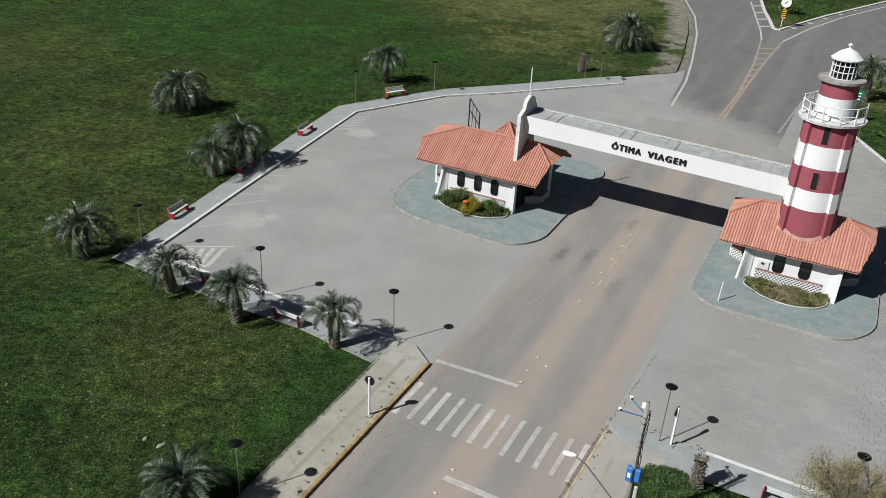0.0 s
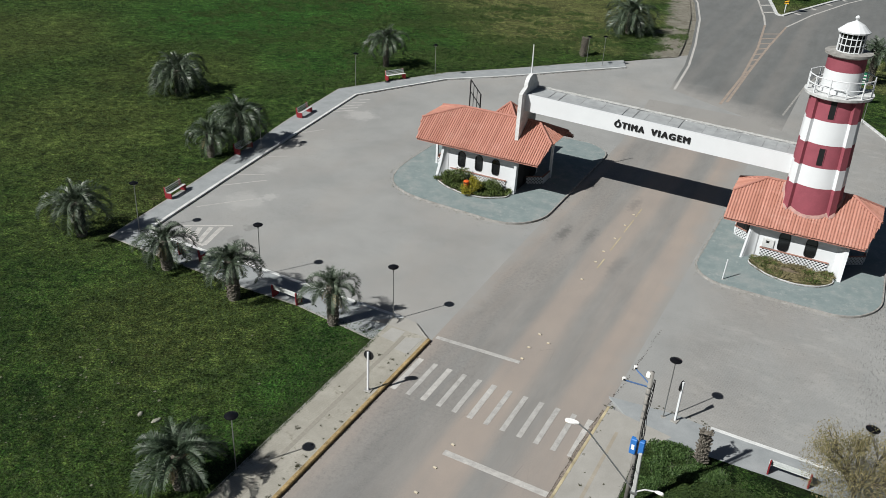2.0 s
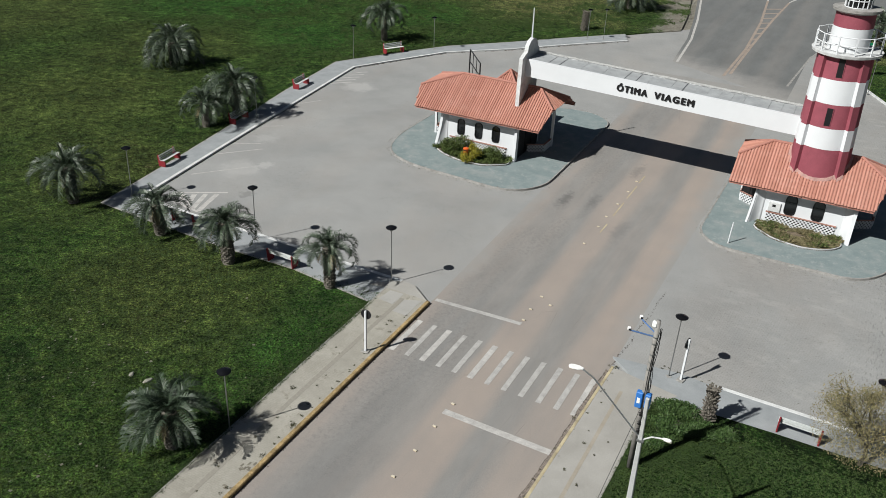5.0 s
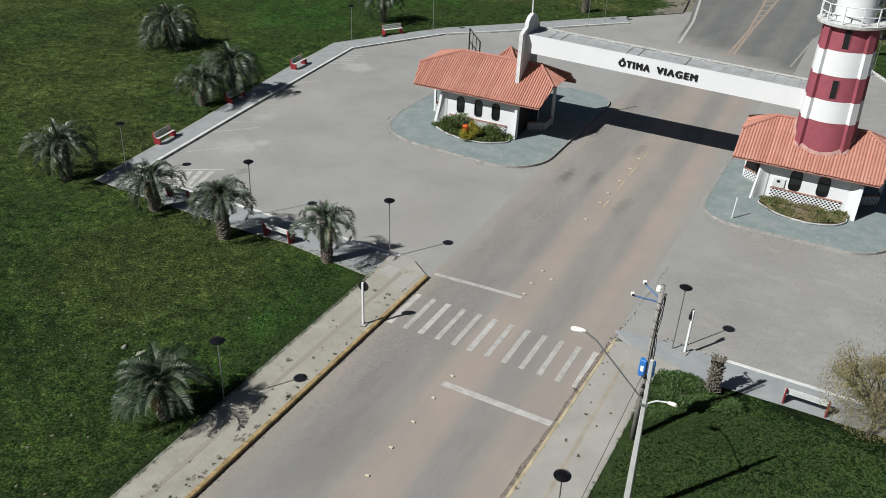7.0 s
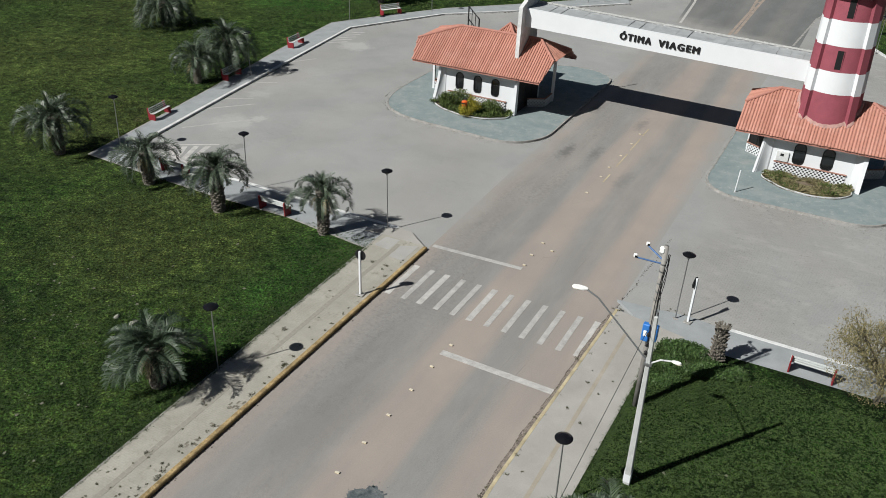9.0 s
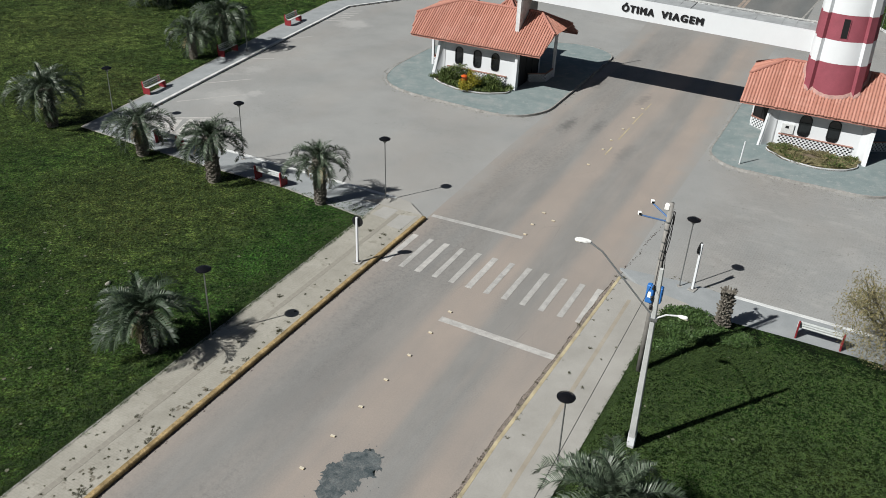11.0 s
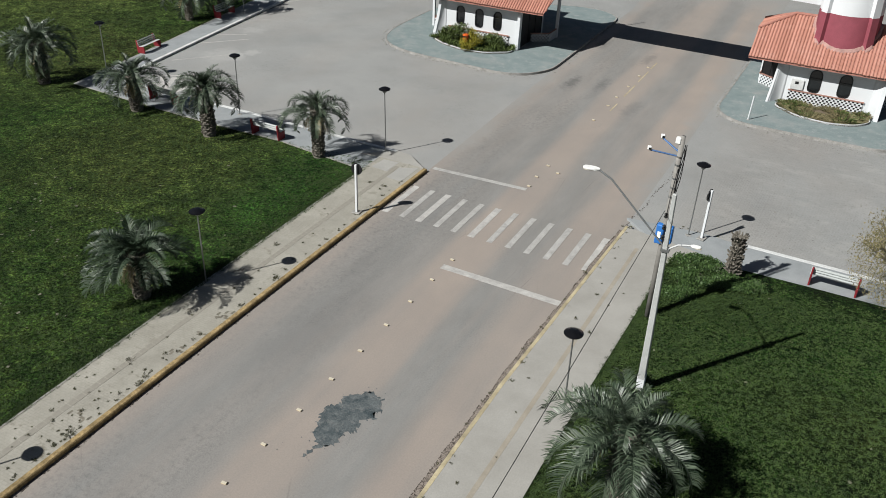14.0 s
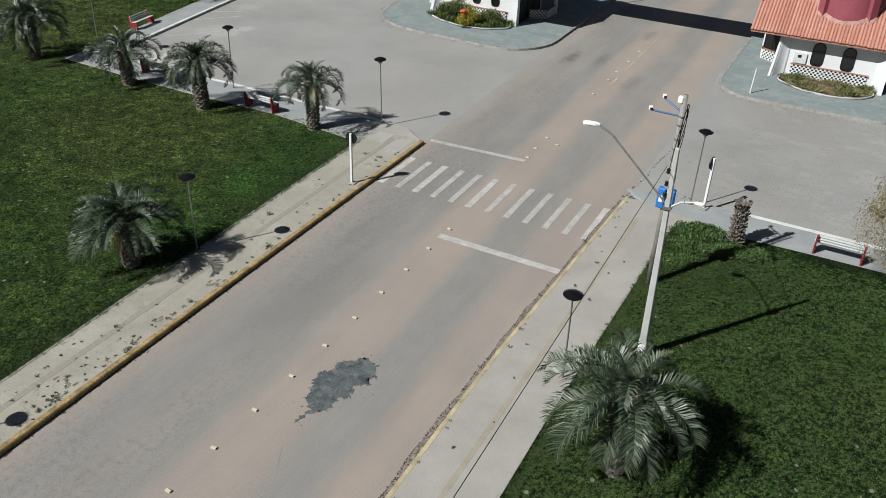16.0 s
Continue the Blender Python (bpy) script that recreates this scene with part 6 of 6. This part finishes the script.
def sparse_tree():
    """A small twiggy tree with thin olive foliage."""
    rnd = random.Random(77)
    p = P(16.45, 31.4)
    o = thing("small_tree", "small tree with sparse olive-brown foliage and many thin twigs", "tree", Matrix.Translation((p.x, p.y, LAWN - 0.02)))
    bm, tips = B(), []

    def grow(a, d, length, r, depth):
        b = a + d * length
        mid = a.lerp(b, 0.5) + Vector((rnd.uniform(-1, 1), rnd.uniform(-1, 1), 0)) * 0.06 * length
        tube(bm, [a, mid, b], r, 5 if depth < 2 else 3, r * 0.65)
        if depth == 4:
            tips.append(b)
            return
        for k in range(3 if depth else 6):
            e = (d + Vector((rnd.uniform(-1, 1), rnd.uniform(-1, 1), rnd.uniform(-0.25, 0.7))) * (0.75 if depth else 1.0)).normalized()
            grow(b if k else a.lerp(b, 0.75), e, length * rnd.uniform(0.62, 0.85), r * 0.62, depth + 1)
    grow(Vector((0, 0, -0.1)), Vector((0, 0, 1)), 1.35, 0.13, 0)
    part("trunk", bm, BARK, o)
    bm = B()
    for t in tips:
        leaf_cloud(bm, t, (0.5, 0.5, 0.45), 50, 0.045, rnd)
    leaf_cloud(bm, (-0.25, -0.1, 2.0), (2.35, 2.2, 1.45), 9000, 0.045, rnd)
    part("crown", bm, LEAF_TWIG, o)


sparse_tree()


def shrub(p, radii, n, size, mat, label, seed, z=None, name="shrub"):
    rnd = random.Random(seed)
    o = thing(name, label, "shrub", Matrix.Translation((p.x, p.y, LAWN if z is None else z)))
    bm = B()
    for i in range(9):
        a = rnd.uniform(0, 6.28)
        tube(bm, [(0, 0, -0.03), (math.cos(a) * radii[0] * 0.3, math.sin(a) * radii[1] * 0.3, radii[2] * 0.6), (math.cos(a) * radii[0] * 0.7, math.sin(a) * radii[1] * 0.7, radii[2] * rnd.uniform(0.9, 1.5))], 0.014, 4, 0.005)
    part("stems", bm, BARK, o)
    bm = B()
    for i in range(7):
        c = (rnd.uniform(-0.5, 0.5) * radii[0], rnd.uniform(-0.5, 0.5) * radii[1], radii[2] * rnd.uniform(0.5, 1.2))
        leaf_cloud(bm, c, tuple(r * rnd.uniform(0.4, 0.65) for r in radii), n // 7, size, rnd)
    part("leaves", bm, mat, o)
    return o


LEAF_COVER = make_leaf("lush_cover_leaf", (0.024, 0.058, 0.013), (0.085, 0.140, 0.042))
for w, s, seed, rad in ((8.35, 30.7, 21, (0.75, 0.7, 0.30)), (9.2, 30.9, 22, (0.9, 0.6, 0.26)), (8.6, 29.7, 23, (0.9, 0.9, 0.24)), (9.7, 30.0, 24, (1.0, 0.9, 0.2)), (10.9, 30.2, 25, (1.0, 0.6, 0.16)), (8.5, 28.5, 26, (0.8, 0.9, 0.15))):
    shrub(P(w, s), rad, 2600, 0.055, LEAF_COVER, "low leafy ground cover in the corner of the lawn", seed)
shrub(Vector((54.0, 143.0, 0)), (2.2, 1.8, 1.3), 2600, 0.16, LEAF, "dark rounded shrub on the median", 3)


# ---- planters in front of the gatehouses ----
def planter(name, pts, label):
    o = thing(name, label, "flower bed", G)
    out = rounded(pts, 0.5, 4)
    part("soil", prism(B(), out, KERB - 0.01, KERB + 0.06), EARTH, o)
    bm = B()
    loop = out + out[:1]
    a, b = offset_line(loop, 0.0), offset_line(loop, -0.05)
    a[-1], b[-1] = a[0], b[0]
    for i in range(len(loop) - 1):
        prism(bm, [a[i], a[i + 1], b[i + 1], b[i]], KERB - 0.01, KERB + 0.12)
    part("rim", bm, OLD_WHITE, o, "low white rim")


planter("flower_bed", [(-15.2, 52.7), (-14.0, 51.9), (-12.2, 51.35), (-10.5, 51.5), (-8.9, 52.7), (-9.3, 53.72), (-14.8, 53.72)], "curved flower bed with a low white rim")
planter("flower_bed", [(8.6, 52.2), (10.1, 50.95), (11.9, 50.6), (13.4, 51.1), (14.2, 52.1), (13.9, 53.2), (9.0, 53.2)], "curved bed of dry grass with a white rim")


def tuft(bm, p, n, height, spread, rnd, w=0.016):
    for i in range(n):
        a = rnd.uniform(0, 6.28)
        o = Vector((rnd.uniform(-1, 1), rnd.uniform(-1, 1), 0)) * spread * 0.4
        lean = Vector((math.cos(a), math.sin(a), 0)) * spread * rnd.uniform(0.3, 1.0)
        h = height * rnd.uniform(0.5, 1.1)
        s = Vector((-math.sin(a), math.cos(a), 0)) * w
        b = Vector(p) + o
        v = [bm.verts.new(q) for q in (b - s, b + s, b + lean * 0.5 + Vector((0, 0, h * 0.75)) + s * 0.7, b + lean + Vector((0, 0, h)))]
        bm.faces.new((v[0], v[1], v[2]))
        bm.faces.new((v[0], v[2], v[3]))


def bed_plants(name, mat, label, x0, x1, y0, y1, n, h, seed, inside):
    rnd = random.Random(seed)
    bm = B()
    k = 0
    while k < n:
        x, y = rnd.uniform(x0, x1), rnd.uniform(y0, y1)
        if inside(x, y):
            tuft(bm, P(x, y, KERB + 0.06), 12, h * rnd.uniform(0.25, 1.0) * (0.75 + 0.35 * math.sin(3.1 * x + 1.7 * y)), 0.3, rnd, 0.015)
            k += 1
    single(name, bm, mat, label, "plants", kind="stuff")


bed_plants("bed_plants", LEAF, "green leafy plants filling the flower bed", -15.0, -9.0, 51.4, 53.7, 520, 0.62, 5, lambda x, y: (x + 12.0) ** 2 / 8.6 + (y - 53.6) ** 2 / 4.4 < 1)
bed_plants("bed_grass", LEAF_DRY, "dry brown grass filling the bed", 8.8, 14.0, 50.7, 53.2, 640, 0.34, 6, lambda x, y: (x - 11.4) ** 2 / 6.8 + (y - 53.1) ** 2 / 5.2 < 1 and (x - 11.1) ** 2 / 1.0 + (y - 52.3) ** 2 / 0.16 > 1)
bed_plants("bed_grass", LEAF, "green weeds among the dry grass of the bed", 8.8, 14.0, 50.7, 53.2, 150, 0.42, 16, lambda x, y: abs(x - 11.5) > 1.0 + 0.5 * math.sin(5 * y) and (x - 11.4) ** 2 / 6.8 + (y - 53.1) ** 2 / 5.2 < 1 and (x - 11.1) ** 2 / 1.0 + (y - 52.3) ** 2 / 0.16 > 1)
shrub(P(-11.75, 51.5), (0.7, 0.55, 0.55), 1500, 0.06, LEAF_YELLOW, "bright yellow-green shrub in the flower bed", 9, KERB + 0.08)
shrub(P(-11.45, 51.95), (0.65, 0.5, 0.85), 900, 0.07, LEAF_YELLOW, "tall yellow-green shrub in the flower bed", 10, KERB + 0.08)
shrub(P(-13.5, 52.8), (1.2, 0.6, 0.8), 2400, 0.07, LEAF, "green shrub in the flower bed", 11, KERB + 0.08)
shrub(P(-10.3, 52.8), (1.1, 0.55, 0.68), 2200, 0.07, LEAF, "green shrub in the flower bed", 12, KERB + 0.08)
shrub(P(-15.0, 52.7), (0.5, 0.4, 0.22), 400, 0.06, LEAF, "low green shrub at the end of the flower bed", 13, KERB + 0.02)


def bin_():
    ORANGE = simple("orange_plastic", (0.62, 0.11, 0.02), 0.5, 0, 0.15, 5, 40, 0.05)
    o = thing("litter_bin", "orange plastic litter bin on a post", "litter bin", at_plan(-12.0, 51.55, KERB))
    part("post", tube(B(), [(0, 0.16, 0), (0, 0.16, 1.2)], 0.03, 6), STEEL, o)
    part("bucket", rings(B(), [(0.15, 0.55), (0.2, 0.9), (0.2, 1.02)], 14), ORANGE, o)
    part("opening", box(B(), -0.12, 0.12, -0.205, -0.15, 0.94, 1.02), BLACK, o)
    part("lid", rings(B(), [(0.22, 1.03), (0.21, 1.1), (0.1, 1.15)], 14), ORANGE, o)


bin_()


def meter_box():
    o = thing("meter_box", "pale wall-mounted meter box with a small dark window", "meter box", GATE @ pose(9.7, 52.2, 1.5))
    part("door", bevel(box(B(), -0.36, 0.36, -0.06, 0.05, 0, 0.62), 0.015), OLD_WHITE, o)
    part("window", box(B(), -0.14, 0.06, -0.07, -0.06, 0.34, 0.5), BLACK, o)


meter_box()


# ---- weeds and grass ----
def blades(name, mat, label, spots, per, height, spread, width, seed):
    """Tufts of narrow blades, one triangle pair each. spots: rows of x, y, z, size."""
    g = np.random.default_rng(seed)
    p = np.repeat(np.asarray(spots, float), per, axis=0)
    k = len(p)
    a = g.uniform(0, 2 * np.pi, k)
    size = p[:, 3:4]
    foot = p[:, :3] + np.c_[g.uniform(-1, 1, (k, 2)) * spread * 0.6 * size, np.zeros(k)]
    out = np.c_[np.cos(a), np.sin(a), np.zeros(k)] * g.uniform(0.2, 1.0, (k, 1)) * spread * size
    h = np.c_[np.zeros((k, 2)), g.uniform(0.5, 1.1, k)] * height * size
    s = np.c_[-np.sin(a), np.cos(a), np.zeros(k)] * width
    v = np.stack([foot - s, foot + s, foot + out * 0.5 + h * 0.75 + s * 0.7, foot + out + h], 1).reshape(-1, 3)
    n = np.arange(k)[:, None] * 4
    f = np.concatenate([n + [0, 1, 2], n + [0, 2, 3]])
    me = bpy.data.meshes.new(name)
    me.from_pydata(v.tolist(), [], f.tolist())
    me.materials.append(mat)
    return tagged(new(name, me), label, "grass", kind="stuff")


def paving_weeds(rnd):
    out = []
    for i in range(100):
        s = 6 + 26 * rnd.random() ** 1.4
        w = rnd.choice((-5.42, -5.5, rnd.uniform(-7.2, -5.4), rnd.uniform(-7.2, -5.4)))
        out.append((*P(w, s).xy, KERB - 0.01, rnd.choice((0.25, 0.3, 0.35, 0.4, 0.5, 0.85))))
    for i in range(80):
        out.append((*P(rnd.uniform(-7.1, -5.35), 6 + 9 * rnd.random() ** 1.3).xy, KERB - 0.01, rnd.choice((0.2, 0.25, 0.3, 0.45))))
    for i in range(60):
        s = rnd.uniform(8, 33)
        k = 4.35 + 0.35 * (s + 40) / 60 if s < 20 else 4.7 + 0.5 * (s - 20) / 12.7
        out.append((*P(k + rnd.choice((-0.12, -0.06, 0.2, 0.26)), s).xy, 0.0 if rnd.random() < 0.3 else KERB - 0.02, rnd.uniform(0.15, 0.6)))
    for i in range(12):
        out.append((*P(rnd.uniform(5.4, 7.3), rnd.uniform(10, 31)).xy, KERB - 0.01, rnd.uniform(0.2, 0.6)))
    for i in range(30):
        out.append((*P(rnd.uniform(7.2, 11), rnd.uniform(33.2, 34.2)).xy, 0.0, rnd.uniform(0.2, 0.5)))
    return out


blades("paving_weeds", WEED, "small weeds growing in the paving joints", paving_weeds(random.Random(31)), 26, 0.09, 0.2, 0.008, 31)


def lawn_tufts(g):
    n = 34000
    west = np.c_[-7.8 - 30 * g.random(n) ** 1.35, g.uniform(5, 33, n)]
    west = west[west[:, 1] < 32.6 - 0.055 * np.abs(west[:, 0] + 7.6)]
    n = 22000
    s = g.uniform(5, 30.3, n)
    east = np.c_[7.4 + 0.012 * s + 13 * g.random(n) ** 1.25, s]
    lush = np.c_[7.75 + np.abs(g.normal(0, 2.2, 3500)), 31.1 - np.abs(g.normal(0, 2.4, 3500))]
    lush = lush[lush[:, 1] < 31.0 - 0.2 * (lush[:, 0] - 7.8)]
    n = 2600
    rs = g.uniform(5, 31.5, n)
    rim = np.c_[-7.54 - 0.012 * (rs - 6) + g.normal(0, 0.075, n), rs]
    s = g.uniform(5, 30, n)
    rim_east = np.c_[7.3 + 0.012 * s + g.normal(0, 0.07, n), s]
    rows = np.concatenate([west, east, rim, rim_east, lush])
    size = np.concatenate([g.uniform(0.5, 1.3, len(west) + len(east)), g.uniform(0.6, 1.5, 2 * n), g.uniform(1.4, 2.6, len(lush))])
    x = rows[:, 0] * N.x + rows[:, 1] * U.x - 11.92 * N.x
    y = rows[:, 0] * N.y + rows[:, 1] * U.y - 11.92 * N.y
    return np.c_[x, y, np.full(len(x), LAWN + 0.0), size]


blades("lawn_grass", BLADE, "fine blades and tufts of the lawn", lawn_tufts(np.random.default_rng(32)), 7, 0.055, 0.1, 0.008, 33)


def inside_of(poly, x, y):
    """Which of the points lie inside the outline."""
    hit = np.zeros(len(x), bool)
    for (x0, y0), (x1, y1) in zip(poly, poly[1:] + poly[:1]):
        if y0 != y1:
            hit ^= ((y0 > y) != (y1 > y)) & (x < (x1 - x0) * (y - y0) / (y1 - y0) + x0)
    return hit


def lawn_clumps(g):
    """Coarse tussocks, crowded in drifts, thinning out with distance."""
    n = 60000
    w, s = -7.7 - 62 * g.random(n) ** 1.2, g.uniform(4, 118, n)
    x, y = w * N.x + s * U.x - 11.92 * N.x, w * N.y + s * U.y - 11.92 * N.y
    drift = np.sin(0.9 * x + 1.3 * np.sin(0.7 * y)) + np.sin(1.15 * y + 1.7 * np.sin(0.55 * x + 2)) + 0.8 * np.sin(0.23 * x - 0.31 * y)
    keep = inside_of([tuple(p) for p in lawn_w], x, y) & (drift + g.normal(0, 0.9, n) > 0.55)
    x, y, s = x[keep], y[keep], s[keep]
    size = g.uniform(0.5, 1.25, len(x)) * (0.3 + 0.013 * s)
    west = np.c_[x, y, np.full(len(x), LAWN), size]
    return west


def lawn_rosettes(g):
    """Small leafy tufts, close together, on the eastern lawn."""
    n = 30000
    s = g.uniform(8, 31, n)
    w = 7.5 + 14 * g.random(n) ** 1.2
    x, y = w * N.x + s * U.x - 11.92 * N.x, w * N.y + s * U.y - 11.92 * N.y
    keep = inside_of([tuple(p) for p in lawn_e], x, y)
    return np.c_[x[keep], y[keep], np.full(keep.sum(), LAWN), g.uniform(0.5, 1.3, keep.sum())]


blades("lawn_rosettes", CLUMP, "small leafy tufts crowding the dense lawn", lawn_rosettes(np.random.default_rng(54)), 8, 0.045, 0.075, 0.009, 55)
blades("lawn_tussocks", CLUMP, "coarse brighter tussocks in the uneven lawn", lawn_clumps(np.random.default_rng(52)), 16, 0.13, 0.2, 0.014, 53)

LIMESTONE = make_concrete("pale_rubble", (0.19, 0.19, 0.15), (0.32, 0.315, 0.27), 4)
LITTER = simple("pale_leaf_litter", (0.23, 0.235, 0.165), 0.8, 0, 0.4, 6, 40, 0.05)
bm = B()
rnd = random.Random(41)
for i in range(400):
    if i % 4 == 0:
        w, s = rnd.uniform(-45, -7.9), rnd.uniform(6, 60)
    elif i % 4 == 1:
        w, s = rnd.uniform(7.8, 16), rnd.uniform(8, 30)
    else:
        w, s = -17 + rnd.gauss(0, 4.5), 17.5 + rnd.gauss(0, 4.5)
    if -34 < w < -7 and s > 31 or -7.9 < w < 7.8:
        continue
    c, r = P(w, s, LAWN + 0.03), rnd.choice((0.025, 0.03, 0.04, 0.05, 0.085))
    v = [bm.verts.new(c + Vector((r * math.cos(a) * rnd.uniform(0.5, 1.2), r * math.sin(a) * rnd.uniform(0.5, 1.2), rnd.uniform(0, 0.03)))) for a in (0, 1.3, 2.6, 3.9, 5.1)]
    bm.faces.new(v)
single("leaf_litter", bm, LITTER, "pale scraps and dead leaves lying on the lawn", "litter", kind="stuff")

# broken pieces of pale rubble lying behind a palm
for w, s, r, turn, seed in ((-12.92, 20.58, 0.17, 70, 3), (-13.9, 20.56, 0.14, 110, 5)):
    rnd = random.Random(seed)
    bm = B()
    bmesh.ops.create_icosphere(bm, subdivisions=2, radius=1.0)
    for v in bm.verts:
        k = rnd.uniform(0.8, 1.15)
        v.co = Vector((v.co.x * r * 1.35 * k, v.co.y * r * 0.75 * k, max(-0.2, v.co.z) * r * 0.55 * k))
    single("stone", bm, LIMESTONE, "pale broken piece of rubble lying on the lawn", "stone", at_plan(w, s, LAWN + 0.02, turn), "pale stones on the lawn")

# crumbled mortar and grit along the rims of the islands and on the paving
GRIT = make_concrete("grit", (0.10, 0.098, 0.09), (0.34, 0.33, 0.30), 6)


def grit(name, label, spots, seed):
    rnd = random.Random(seed)
    bm = B()
    for w, s, z, r in spots:
        n = rnd.choice((4, 5, 6))
        prism(bm, [(w + r * rnd.uniform(0.6, 1.4) * math.cos(6.283 * i / n), s + r * rnd.uniform(0.6, 1.4) * math.sin(6.283 * i / n)) for i in range(n)], z - 0.01, z + r * rnd.uniform(0.3, 0.8))
    single(name, bm, GRIT, label, "gravel", G, kind="stuff")


def rim_spots(rnd):
    out = []
    west = rounded([(-16.6, 49.1), (-7.2, 48.5), (-5.3, 50.6), (-5.3, 66.5), (-8.5, 68.2), (-19.0, 63.0), (-19.0, 52.0)], [3.0, 1.6, 1.5, 1.5, 3, 4, 3.5], 6)
    east = rounded([(5.7, 49.6), (7.2, 48.15), (15.4, 48.15), (17.1, 50.4), (17.1, 67.0), (6.0, 67.0)], [1.2, 1.2, 1.4, 1.4, 2, 2], 6)
    for loop in (west, east):
        for (x0, y0), (x1, y1) in zip(loop, loop[1:] + loop[:1]):
            length = math.hypot(x1 - x0, y1 - y0)
            for i in range(int(length * 13)):
                t = rnd.random()
                d = abs(rnd.gauss(0, 0.22)) if rnd.random() < 0.75 else -abs(rnd.gauss(0, 0.07))
                nx, ny = (y1 - y0) / length, -(x1 - x0) / length
                out.append((x0 + (x1 - x0) * t + nx * d, y0 + (y1 - y0) * t + ny * d, 0.0 if d > 0 else KERB, rnd.uniform(0.015, 0.05)))
    return out


grit("island_grit", "crumbled mortar along the broken rims of the islands", rim_spots(random.Random(61)), 62)
rnd = random.Random(63)
spots = []
for i in range(900):
    w, s = (rnd.uniform(5.6, 22), rnd.uniform(34, 49)) if rnd.random() < 0.6 else (rnd.uniform(-30, -6), rnd.uniform(35, 62))
    if w < -8 and s < 35 - 0.45 * (w + 8):
        continue
    if not (-19.5 < w < -5 and s > 48) and not (w > 5 and s > 47.8) and s > 33.5 - 0.15 * (w - 8):
        spots.append((w, s, 0.0, rnd.uniform(0.008, 0.03)))
for i in range(700):
    w = rnd.uniform(6.5, 19)
    s = 47.9 - abs(rnd.gauss(0, 0.7)) if i % 2 else 33.2 - 0.2 * (w - 8) + abs(rnd.gauss(0, 1.3))
    if w > 9 or s > 40:
        spots.append((w, s, 0.0, rnd.uniform(0.008, 0.028)))
grit("paving_grit", "loose grit strewn over the paving", spots, 64)
